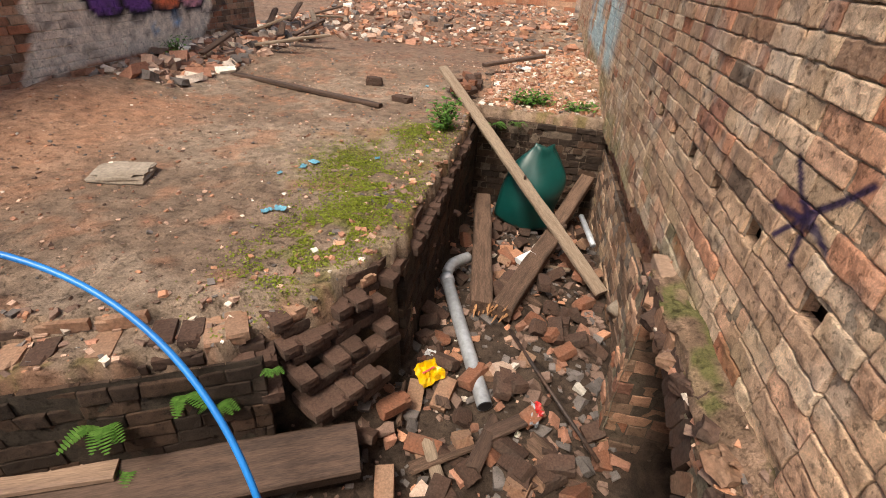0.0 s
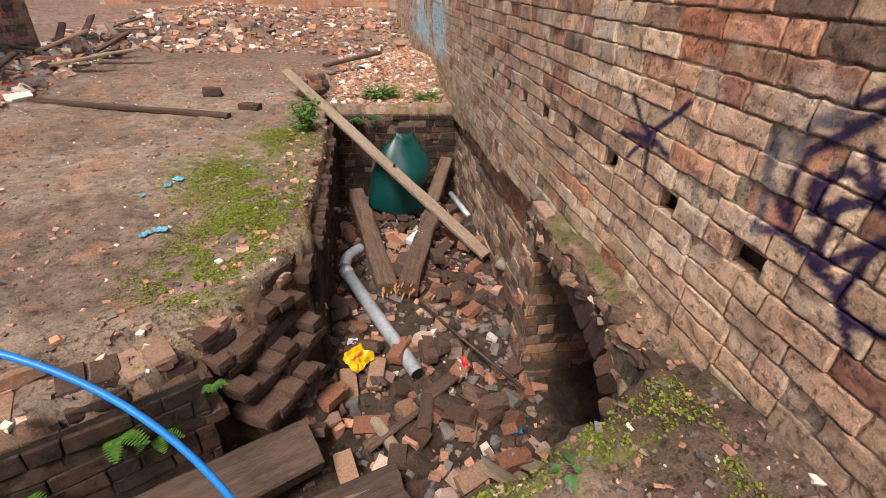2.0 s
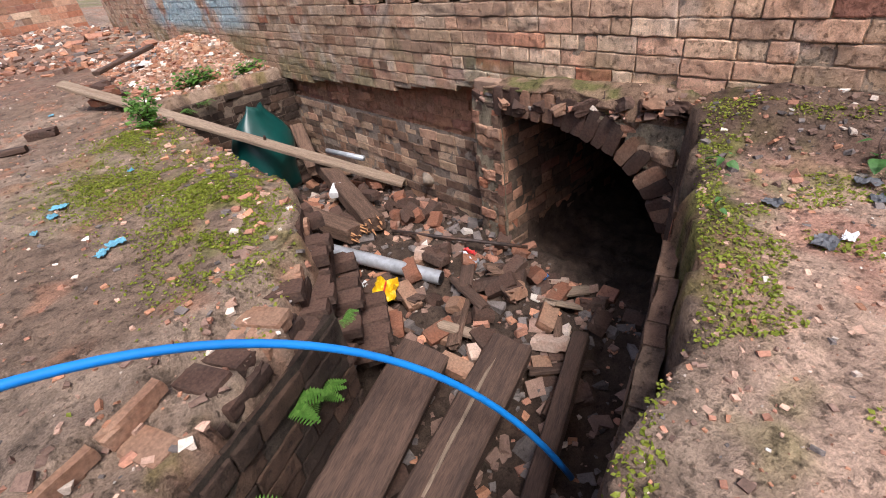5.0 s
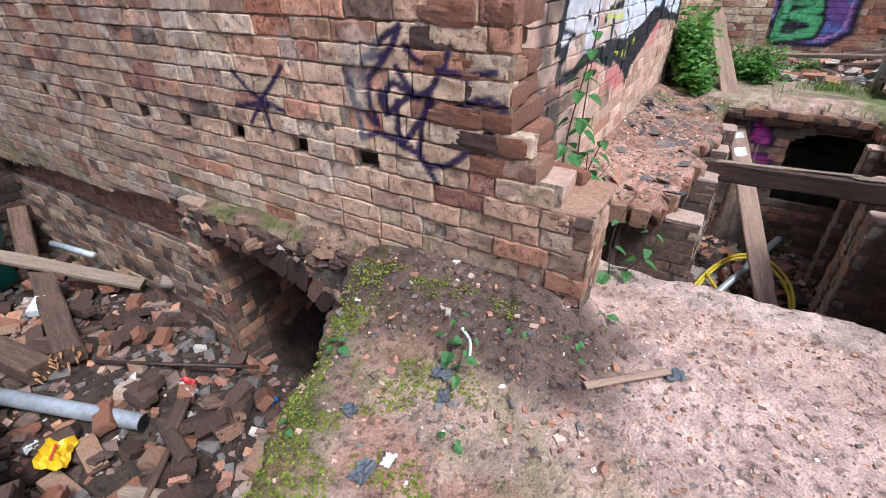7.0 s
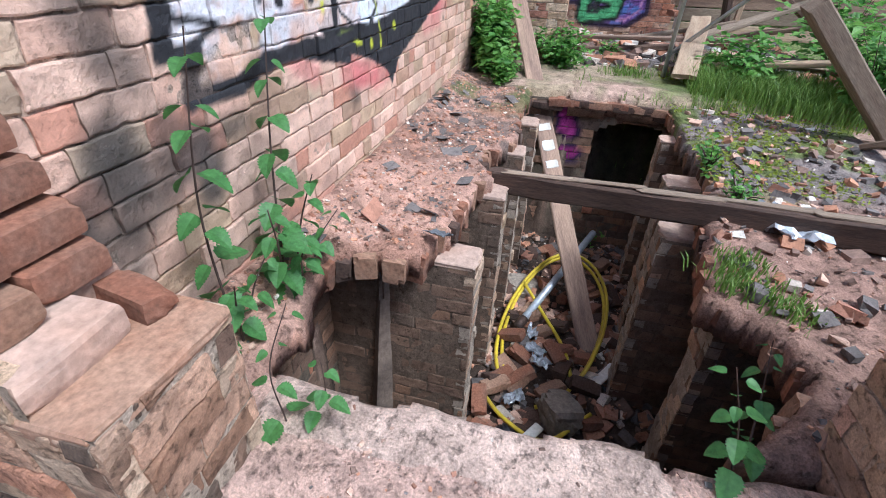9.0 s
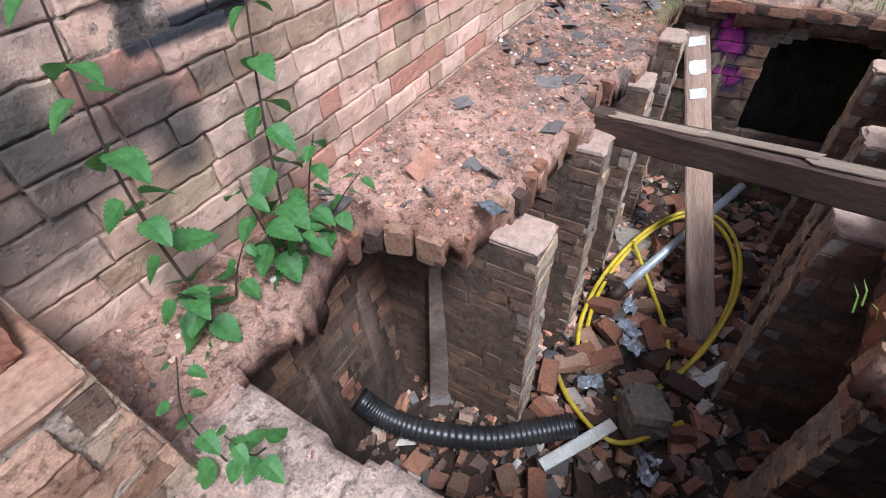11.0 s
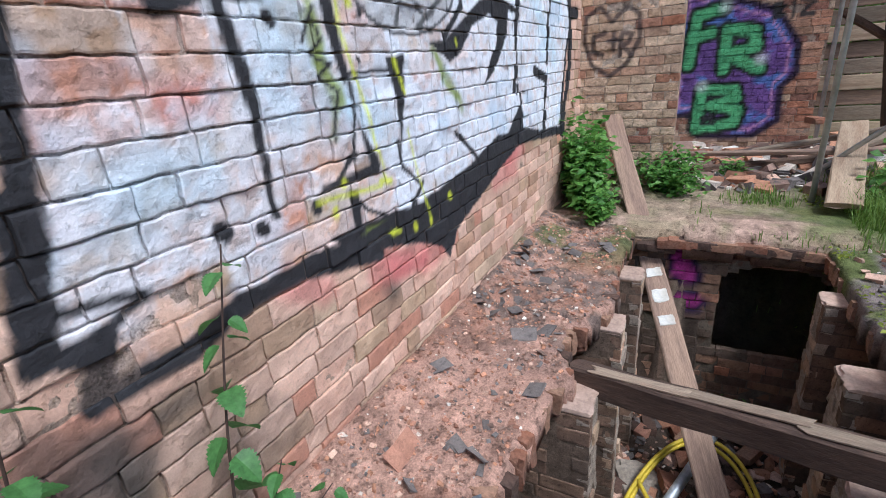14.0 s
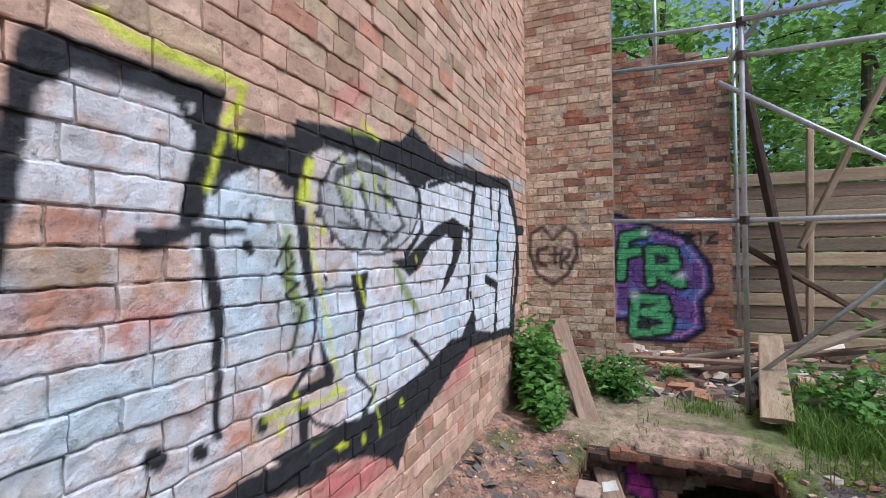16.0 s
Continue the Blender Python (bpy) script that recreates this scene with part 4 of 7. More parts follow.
# Tunnel bricks and mortar are dark in themselves to carry the shade inside.
Masonry("tunnel_wall_face", (1.0, 1.69), (2.6, 1.69), (0, -1), -1.5, 0.02, SUNKEN_SHADE, seed=43, cell=0.04, mortar=(0.12, 0.09, 0.065), wear=1.6,
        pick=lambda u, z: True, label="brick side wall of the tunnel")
ring = empty("arch_ring")
tagged(ring, "ring of worn mossy arch bricks", "arch", "", "structure")
ring_pts = [(1.72, 0.0), (1.5, 0.01), (1.25, 0.0), (1.05, -0.04), (0.84, -0.12), (0.7, -0.22), (0.6, -0.34), (0.5, -0.52), (0.44, -0.7)]
RING = []
for (ay, az), (by, bz) in zip(ring_pts, ring_pts[1:]):
    n = max(1, round(math.hypot(by - ay, bz - az) / 0.078))
    RING += [(ay + (by - ay) * (i + 0.5) / n, az + (bz - az) * (i + 0.5) / n, math.degrees(math.atan2(bz - az, by - ay))) for i in range(n)]
slab_box("tunnel_ceiling", (1.09, 0.3, 0.03), (3.1, 1.9, 0.15), WALLCORE, "dark vault of the tunnel", "ceiling")
slab_box("tunnel_back", (2.9, 0.2, -1.6), (3.1, 1.9, 0.2), WALLCORE, "dark end of the tunnel", "wall")
slab_box("tunnel_side", (1.09, 0.1, -1.6), (3.1, 0.36, 0.2), WALLCORE, "dark side of the tunnel", "wall")
slab_box("tunnel_jamb", (1.04, 1.72, -1.6), (3.1, 1.95, 0.2), WALLCORE, "brick jamb of the tunnel", "wall")


# ---- bricks: broken loose ones in a few shapes ----
def rough_block(seed, size, chip=0.12, cuts=3):
    """A block with chipped corners and uneven faces."""
    rng = random.Random(seed)
    bm = bmesh.new()
    bmesh.ops.create_cube(bm, size=1)
    bmesh.ops.subdivide_edges(bm, edges=bm.edges[:], cuts=cuts, use_grid_fill=True)
    chips = [(Vector([rng.choice((-0.5, 0.5)) for _ in range(3)]), rng.uniform(0.1, 0.35)) for _ in range(3)]
    for v in bm.verts:
        c = v.co.copy()
        for q, r in chips:
            k = max(0, 1 - (c - q).length / r)
            c -= q * k * chip * 3
        edge = sum(abs(abs(a) - 0.5) < 1e-4 for a in c)
        c *= 1 - 0.025 * max(0, edge - 1)
        w = noise.noise_vector(v.co * 3 + Vector((seed * 7.3, 0, 0))) * chip * 0.25
        c += w
        v.co = Vector([c[i] * size[i] for i in range(3)])
    return bm


LOOSE_RED = plain("loose_red_brick", (0.23, 0.1, 0.06), 0.92, 0, 0.35, 60, 0.6, 0.004, 0.2, (0.17, 0.1, 0.07))
LOOSE_BUFF = plain("loose_buff_brick", (0.27, 0.165, 0.11), 0.92, 0, 0.35, 60, 0.6, 0.004, 0.2, (0.25, 0.13, 0.08))
LOOSE_DARK = plain("loose_dark_brick", (0.085, 0.05, 0.037), 0.92, 0, 0.4, 60, 0.6, 0.004, 0.2, (0.07, 0.05, 0.04))
LOOSE_PALE = plain("loose_pale_brick", (0.44, 0.33, 0.26), 0.92, 0, 0.3, 60, 0.6, 0.004, 0.2, (0.35, 0.2, 0.14))
LOOSE = [LOOSE_RED, LOOSE_BUFF, LOOSE_DARK, LOOSE_PALE]
BRICK_MESHES = {}
for mi, mm in enumerate(LOOSE):
    for k in range(6):
        full = k < 3
        bm = rough_block(100 + mi * 10 + k, (0.225 if full else random.uniform(0.1, 0.17), 0.108, 0.07), 0.1 if full else 0.2, 3)
        me = bpy.data.meshes.new("brick")
        bm.to_mesh(me)
        bm.free()
        me.materials.append(mm)
        BRICK_MESHES[mi, k] = me
BRICK_LABELS = ["chipped red brick lying in the rubble", "worn buff brick with mortar on it", "dark brick half buried in rubble", "pale mortar-crusted brick on the rubble"]


def loose_brick(m, mi, k, group="rubble bricks", parent=None, name="brick"):
    ob = new(name, BRICK_MESHES[mi, k])
    ob.matrix_world = m
    if parent:
        ob.parent = parent
    else:
        tagged(ob, BRICK_LABELS[mi], "brick", group)
    return ob


ra = random.Random(77)
for ry, rz, ang in RING:
    for out in (0.085,):
        a = radians(ang - 90)
        # stood on end, square to the curve
        loose = rough_block(300 + int(ra.random() * 9), (0.2, 0.2 + ra.uniform(-0.02, 0.01), 0.082), 0.06, 3)
        ob = part("brick", loose, ra.choice([LOOSE_DARK, LOOSE_BUFF, LOOSE_DARK]), ring)
        ob.matrix_world = pose(1.1 + ra.uniform(-0.012, 0.012), ry + out * math.cos(a) * 1.0, rz + out * abs(math.sin(a)) + 0.005, ang - 90 if ang < 0 else ang + 90, 0, 0)

# ---- broken end of the tagged wall ----
stub_core = slab_box("wall_stub", (1.14, -0.6, 0.1), (1.48, -0.1, 0.66), WALLCORE, "broken stepped brick stub at the wall's end", "wall")
Masonry("stub_south_face", (1.12, -0.64), (1.5, -0.62), (0, -1), 0.1, 0.67, pal([BRICK_BUFFS, BRICK_DARKS], [2, 3]), seed=51, cell=0.025, mortar=(0.42, 0.33, 0.25), wear=1.4, pick=lambda u, z: True, parent=stub_core)
Masonry("stub_east_face", (1.5, -0.62), (1.5, -0.15), (1, 0), 0.1, 0.67, pal([BRICK_BUFFS, BRICK_DARKS], [3, 2]), seed=52, cell=0.03, mortar=(0.45, 0.33, 0.25), wear=1.2, pick=lambda u, z: True, parent=stub_core)
STONE = plain("pale_bedding", (0.42, 0.3, 0.235), 0.95, 0, 0.3, 30, 0.7, 0.006, 0.2, (0.4, 0.25, 0.18))


def chunk(name, seed, size, m, mat, parent=None, chip=0.1, label="", category="", group=""):
    ob = part(name, rough_block(seed, size, chip, 4), mat, parent, label)
    ob.matrix_basis = m
    if category:
        tagged(ob, label, category, group)
    return ob


chunk("bed", 61, (0.38, 0.52, 0.045), pose(1.31, -0.37, 0.655, 0, 1, 0), LOOSE_BUFF, stub_core, 0.06)
chunk("slab", 62, (0.24, 0.26, 0.075), pose(1.24, -0.37, 0.715, 0, 0, 4), STONE, stub_core, 0.03, label="pale worn slab")
chunk("slab", 63, (0.22, 0.16, 0.075), pose(1.38, -0.27, 0.715, 0, 3, -3), LOOSE_PALE, stub_core, 0.03)
chunk("brick", 64, (0.2, 0.08, 0.06), pose(1.44, -0.42, 0.7, 5, 0, 80), LOOSE_RED, stub_core)
rs = random.Random(9)
STEP_FRONT = [-0.41, -0.38, -0.31, -0.29]
for row in range(24):
    z = 0.79 + row * 0.087
    front = STEP_FRONT[row] if row < 4 else -0.27 + 0.05 * (row % 2) + rs.uniform(-0.03, 0.04)
    # two stretchers across the wall's thickness, broken headers behind them
    for col in range(2):
        w = 0.165 + rs.uniform(-0.015, 0.015)
        chunk("brick", 70 + (row * 2 + col) % 9, (w, 0.13, 0.074), pose(1.205 + col * 0.175, front + 0.065 + rs.uniform(-0.012, 0.02) + 0.025 * col, z, rs.uniform(-2, 2), rs.uniform(-2, 2), rs.uniform(-3, 3)),
              rs.choice([LOOSE_RED, LOOSE_RED, LOOSE_BUFF]), tag_wall.ob, 0.05 if row < 4 else 0.1)
        chunk("brick", 80 + (row + col) % 9, (w + 0.01, 0.24, 0.082), pose(1.205 + col * 0.175, front + 0.25, z, rs.uniform(-2, 2), rs.uniform(-2, 2), rs.uniform(-2, 2)),
              rs.choice([LOOSE_RED, LOOSE_DARK, LOOSE_RED]), tag_wall.ob, 0.12)
slab_box("wall_core_corner", (1.16, -0.16, 0.7), (1.4, 0.1, 4.4), plain("red_mortar", (0.22, 0.11, 0.07), 0.95, 0, 0.5, 45, 1.0, 0.02), "broken brick core at the corner", "wall")

# ---- the other jamb of the doorway ----
jamb_core = slab_box("wall_jamb", (1.59, -4.2, 0.1), (1.93, -2.21, 1.1), WALLCORE, "brick jamb on the far side of the broken doorway", "wall")
Masonry("jamb_north_face", (1.57, -2.19), (1.95, -2.19), (0, 1), 0.1, 1.12, SANDY, seed=53, cell=0.03, mortar=(0.42, 0.33, 0.25), wear=1.3, pick=lambda u, z: z < 1.4, parent=jamb_core)
Masonry("jamb_east_face", (1.95, -2.19), (1.95, -4.2), (1, 0), 0.1, 1.12, PINK, seed=54, cell=0.06, mortar=(0.45, 0.33, 0.25), wear=1.2, parent=jamb_core)
Masonry("jamb_west_face", (1.57, -2.19), (1.57, -4.2), (-1, 0), 0.1, 1.12, SANDY, seed=55, cell=0.06, mortar=(0.42, 0.33, 0.25), wear=1.2, parent=jamb_core)

# ---- floor remnants over the far cellar ----
LEDGE = [(1.4, -0.1), (1.4, -0.5), (1.8, -0.46), (1.95, -0.46), (2.14, -0.4), (2.43, -0.38), (2.5, -0.48), (2.5, -0.62), (2.54, -0.76), (2.65, -0.78), (2.8, -0.75), (2.85, -0.85),
         (3.07, -0.85), (3.4, -0.85), (3.55, -0.92), (3.72, -0.88), (3.85, -0.82), (4.05, -0.83), (4.15, -0.92), (4.45, -1.0), (4.75, -0.95), (5.0, -0.92), (5.8, -0.95), (5.8, -0.1)]
LEDGE_S = [(5.8, -2.25), (5.2, -2.25), (4.64, -2.23), (4.4, -2.32), (4.05, -2.31), (3.7, -2.2), (3.13, -2.09), (2.66, -2.02), (2.5, -2.2), (2.24, -2.3), (2.0, -2.1), (1.85, -1.92), (1.7, -3.7), (5.8, -3.7)]


def bay(x):
    """0 over a pier, 1 over the middle of a bay."""
    return np.abs(np.sin(np.pi * (x - 2.85) / 0.755))


def solid_sheet(name, poly, top, bottom, tint, step, label):
    xs = np.arange(min(p[0] for p in poly), max(p[0] for p in poly) + step, step)
    ys = np.arange(min(p[1] for p in poly), max(p[1] for p in poly) + step, step)
    X, Y = np.meshgrid(xs, ys)
    d = poly_dist(X, Y, poly) + (fbm(X * 9, Y * 9, 91) - 0.5) * 0.08
    T, B = top(X, Y), bottom(X, Y)
    pull = smooth(-0.05, 0.0, d)
    T = T - 0.035 * pull
    f = grid_faces(len(xs), len(ys))
    inside = (d[:-1, :-1] < 0.004) & (d[1:, 1:] < 0.004)
    ny, nx = inside.shape
    n = X.size
    faces = [f[inside.ravel()], f[inside.ravel()][:, ::-1] + n]
    pad = np.pad(inside, 1)
    idx = np.arange(n).reshape(X.shape)
    for dy, dx, a, b in ((-1, 0, (0, 0), (0, 1)), (1, 0, (1, 1), (1, 0)), (0, -1, (1, 0), (0, 0)), (0, 1, (0, 1), (1, 1))):
        edge = inside & ~pad[1 + dy:1 + dy + ny, 1 + dx:1 + dx + nx]
        j, i = np.nonzero(edge)
        p, q = idx[j + a[0], i + a[1]], idx[j + b[0], i + b[1]]
        faces.append(np.stack([q, p, p + n, q + n], -1))
    v = np.concatenate([np.stack([X, Y, T], -1).reshape(-1, 3), np.stack([X, Y, B], -1).reshape(-1, 3)])
    c = tint(X, Y).reshape(-1, 3)
    # Lower face repeats the top's tint, darkened to paint in shade beneath the floor.
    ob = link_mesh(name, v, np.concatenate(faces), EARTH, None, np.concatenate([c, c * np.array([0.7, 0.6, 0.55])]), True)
    return tagged(ob, label, "floor", "", "structure")


def ledge_top(x, y):
    return 0.17 + 0.1 * smooth(-0.45, -0.15, y) + 0.035 * (fbm(x * 8, y * 8, 92) - 0.5) + 0.05 * smooth(2.2, 1.6, x) + 0.05 * smooth(4.4, 5.4, x)


def ledge_tint(x, y):
    n, f = fbm(x * 3, y * 3, 93), fbm(x * 12, y * 12, 94)
    c = np.broadcast_to(np.array([0.42, 0.25, 0.185]), x.shape + (3,)) * (0.7 + 0.6 * f[..., None])
    c = cover(c, smooth(0.5, 0.62, n) * 0.6, (0.26, 0.13, 0.085))
    c = cover(c, smooth(3.2, 4.2, x) * smooth(0.42, 0.6, f) * 0.8, (0.1, 0.085, 0.075))
    return cover(c, smooth(4.6, 5.4, x) * smooth(0.5, 0.6, n) * 0.8, (0.1, 0.12, 0.04))


def ledge_s_tint(x, y):
    n, f = fbm(x * 3, y * 3, 95), fbm(x * 12, y * 12, 96)
    c = np.broadcast_to(np.array([0.33, 0.2, 0.15]), x.shape + (3,)) * (0.7 + 0.6 * f[..., None])
    c = cover(c, smooth(3.6, 4.0, x) * 0.8, (0.2, 0.18, 0.17))
    return cover(c, smooth(0.48, 0.6, n) * smooth(3.2, 4.4, x) * 0.8, (0.13, 0.17, 0.03))


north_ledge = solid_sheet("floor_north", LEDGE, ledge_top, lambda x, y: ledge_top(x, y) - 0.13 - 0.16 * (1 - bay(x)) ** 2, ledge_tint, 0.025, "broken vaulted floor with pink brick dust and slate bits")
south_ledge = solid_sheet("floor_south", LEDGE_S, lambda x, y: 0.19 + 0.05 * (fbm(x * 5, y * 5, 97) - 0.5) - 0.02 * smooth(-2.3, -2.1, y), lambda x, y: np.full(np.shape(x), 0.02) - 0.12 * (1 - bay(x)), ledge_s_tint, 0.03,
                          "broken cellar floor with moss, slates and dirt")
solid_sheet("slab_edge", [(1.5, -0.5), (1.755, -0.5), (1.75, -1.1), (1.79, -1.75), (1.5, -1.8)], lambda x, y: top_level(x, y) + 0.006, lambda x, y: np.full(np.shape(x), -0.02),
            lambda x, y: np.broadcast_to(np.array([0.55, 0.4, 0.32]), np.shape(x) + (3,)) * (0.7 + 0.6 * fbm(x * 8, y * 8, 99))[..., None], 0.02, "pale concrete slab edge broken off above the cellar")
# bricks left hanging along the broken edges
rb = random.Random(31)
for poly, host in ((LEDGE[3:-1], north_ledge), (LEDGE_S[:-3], south_ledge)):
    for (ax, ay), (bx, by) in zip(poly, poly[1:]):
        n = max(1, int(math.hypot(bx - ax, by - ay) / 0.1))
        for i in range(n):
            if rb.random() < 0.2:
                continue
            k = (i + 0.5) / n
            inward = 0.05 if host is north_ledge else -0.05
            loose_brick(pose(ax + (bx - ax) * k, ay + (by - ay) * k + inward, 0.085 + rb.uniform(-0.02, 0.02), 90 + rb.uniform(-6, 6), 90 + rb.uniform(-8, 8), 90 + rb.uniform(-12, 12)),
                        rb.choice([0, 0, 1, 1, 2]), rb.randint(3, 5), parent=host)


def pier(xe, y_end, y_back, z1, seed, label):
    """A thin brick cross wall carrying the vaults."""
    x0 = xe - 0.22
    lo, hi = min(y_end, y_back), max(y_end, y_back)
    core = slab_box("pier", (x0 + 0.02, lo + 0.02, -1.7), (xe - 0.02, hi - 0.02, z1 - 0.01), WALLCORE, label, "pier")
    # Side bricks and mortar darkened: shade between the cross walls is in their colour.
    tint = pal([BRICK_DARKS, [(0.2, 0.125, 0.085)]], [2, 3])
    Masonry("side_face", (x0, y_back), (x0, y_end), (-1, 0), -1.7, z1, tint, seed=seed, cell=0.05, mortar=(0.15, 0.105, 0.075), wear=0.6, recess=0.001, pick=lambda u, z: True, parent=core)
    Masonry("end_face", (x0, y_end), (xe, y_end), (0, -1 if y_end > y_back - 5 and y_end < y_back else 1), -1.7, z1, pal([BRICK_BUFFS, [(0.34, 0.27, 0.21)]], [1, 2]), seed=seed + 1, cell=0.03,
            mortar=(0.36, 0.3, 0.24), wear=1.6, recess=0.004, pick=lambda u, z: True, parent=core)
    chunk("capping", seed + 2, (0.225, hi - lo, 0.03), pose(x0 + 0.11, (lo + hi) / 2, z1), STONE, core)
    return core


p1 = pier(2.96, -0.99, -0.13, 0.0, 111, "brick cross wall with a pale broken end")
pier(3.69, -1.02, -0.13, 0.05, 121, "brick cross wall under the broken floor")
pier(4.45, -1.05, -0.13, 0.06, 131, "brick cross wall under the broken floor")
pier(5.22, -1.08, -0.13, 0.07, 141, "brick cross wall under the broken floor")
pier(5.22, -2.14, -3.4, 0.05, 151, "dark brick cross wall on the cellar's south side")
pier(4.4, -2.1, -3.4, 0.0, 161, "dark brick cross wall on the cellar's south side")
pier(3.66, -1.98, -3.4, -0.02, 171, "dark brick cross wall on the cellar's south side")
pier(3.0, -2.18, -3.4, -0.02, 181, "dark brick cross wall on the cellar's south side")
chunk("mortar_scar", 191, (0.1, 0.12, 1.72), pose(2.76, -0.46, -0.8, 4, 0, 40), plain("pale_scar", (0.22, 0.165, 0.13), 0.95, 0, 0.3, 30, 0.9, 0.01), p1, 0.2, "pale vertical mortar scar")
solid_sheet("floor_over_hole", [(5.7, -1.3), (6.62, -1.3), (6.62, -2.6), (5.7, -2.6)], lambda x, y: top_level(x, y) + 0.012, lambda x, y: top_level(x, y) - 0.2,
            lambda x, y: ground_tint(x, y, np.full(np.shape(x), 0.2)), 0.04, "earth over the arched hole")

# ---- tools for the things ----
def axis_frame(a, b, roll=0.0):
    """A pose at the middle of a-b whose x axis runs along it, z as upright as it can."""
    a, b = Vector(a), Vector(b)
    x = (b - a).normalized()
    up = Vector((0, 0, 1)) if abs(x.z) < 0.97 else Vector((0, 1, 0))
    y = up.cross(x).normalized()
    z = x.cross(y)
    m = Matrix((x, y, z)).transposed().to_4x4()
    m.translation = (a + b) / 2
    return m @ pose(0, 0, 0, roll, 0, 0), (b - a).length


def timber(name, a, b, w, t, mat, label, category, seed=1, roll=0.0, group="", ragged=0.0, rough=0.006, parent=None):
    """A sawn plank or beam with uneven faces, worn arrises and, where ragged, splintered ends."""
    m, ln = axis_frame(a, b, roll)
    n = max(4, int(ln / 0.08))
    bw, bt = min(0.012, w * 0.15), min(0.012, t * 0.2)
    prof = [(-w / 2 + bw, -t / 2), (-w / 6, -t / 2), (w / 6, -t / 2), (w / 2 - bw, -t / 2), (w / 2, -t / 2 + bt), (w / 2, t / 2 - bt), (w / 2 - bw, t / 2), (w / 6, t / 2), (-w / 6, t / 2), (-w / 2 + bw, t / 2), (-w / 2, t / 2 - bt), (-w / 2, -t / 2 + bt)]
    k = len(prof)
    bm = bmesh.new()
    rings = []
    for i in range(n + 1):
        ring_v = []
        for j, (y, z) in enumerate(prof):
            x = (i / n - 0.5) * ln
            if i in (0, n):
                x -= (1 if i == 0 else -1) * -abs(hash2(j, seed, 5)) * ragged if i == 0 else -hash2(j, seed, 6) * -ragged * 1
            q = noise.noise_vector(Vector((x * 3, y * 12 + seed * 9.1, z * 12))) * rough
            ring_v.append(bm.verts.new((x, y + q.y + 0.3 * q.x, z + q.z)))
        rings.append(ring_v)
    for r0, r1 in zip(rings, rings[1:]):
        for j in range(k):
            bm.faces.new((r0[j], r0[(j + 1) % k], r1[(j + 1) % k], r1[j]))
    bm.faces.new(rings[0][::-1])
    bm.faces.new(rings[-1])
    bmesh.ops.recalc_face_normals(bm, faces=bm.faces[:])
    ob = part(name, bm, mat, parent)
    ob.matrix_world = m
    if category:
        tagged(ob, label, category, group)
    return ob


def bezier(p, n):
    p = [Vector(q) for q in p]
    out = []
    for i in range(n + 1):
        s = i / n
        out.append(p[0] * (1 - s) ** 3 + p[1] * 3 * s * (1 - s) ** 2 + p[2] * 3 * s * s * (1 - s) + p[3] * s ** 3)
    return out


def smooth_path(pts, per=8):
    """A curve through the points."""
    pts = [Vector(p) for p in pts]
    ext = [2 * pts[0] - pts[1], *pts, 2 * pts[-1] - pts[-2]]
    out = []
    for a, b, c, d in zip(ext, ext[1:], ext[2:], ext[3:]):
        for i in range(per):
            s = i / per
            out.append(0.5 * (2 * b + (c - a) * s + (2 * a - 5 * b + 4 * c - d) * s * s + (3 * b - a - 3 * c + d) * s ** 3))
    return out + [pts[-1]]


def sweep_bm(pts, radius, sides=10, cap=True, bm=None):
    """A round tube along pts; radius is a number or a function of (index, share of the way)."""
    bm = bm or bmesh.new()
    pts = [Vector(p) for p in pts]
    side = None
    rings = []
    for i, p in enumerate(pts):
        t = (pts[min(i + 1, len(pts) - 1)] - pts[max(i - 1, 0)]).normalized()
        if side is None:
            side = t.orthogonal().normalized()
        side = (side - t * side.dot(t)).normalized()
        up = t.cross(side)
        r = radius(i, i / (len(pts) - 1)) if callable(radius) else radius
        rings.append([bm.verts.new(p + (side * math.cos(2 * math.pi * j / sides) + up * math.sin(2 * math.pi * j / sides)) * r) for j in range(sides)])
    for r0, r1 in zip(rings, rings[1:]):
        for j in range(sides):
            bm.faces.new((r0[j], r0[(j + 1) % sides], r1[(j + 1) % sides], r1[j]))
    if cap:
        bm.faces.new(rings[0][::-1])
        bm.faces.new(rings[-1])
    return bm


def tube(name, pts, radius, mat, label="", category="", sides=10, group="", parent=None, cap=True):
    ob = part(name, sweep_bm(pts, radius, sides, cap), mat, parent, label, True)
    if category:
        tagged(ob, label, category, group)
    return ob


WOOD_DARK = plain("wet_dark_wood", (0.1, 0.062, 0.045), 0.75, 0, 0.45, 26, 0.7, 0.006, 0.3, (0.045, 0.03, 0.024), (0.7, 7, 7))
WOOD_ROT = plain("rotten_wood", (0.16, 0.1, 0.07), 0.9, 0, 0.5, 30, 0.9, 0.01, 0.2, (0.06, 0.04, 0.03), (0.7, 7, 7))
WOOD_GREY = plain("grey_weathered_wood", (0.26, 0.2, 0.145), 0.9, 0, 0.4, 26, 0.6, 0.005, 0.2, (0.2, 0.14, 0.1), (0.6, 7, 7))
WOOD_PALE = plain("pale_sawn_wood", (0.46, 0.34, 0.23), 0.85, 0, 0.3, 24, 0.5, 0.004, 0.25, (0.3, 0.19, 0.12), (0.6, 7, 7))
WOOD_BROWN = plain("brown_plank_wood", (0.3, 0.2, 0.14), 0.8, 0, 0.35, 24, 0.5, 0.004, 0.3, (0.17, 0.11, 0.085), (0.6, 7, 7))
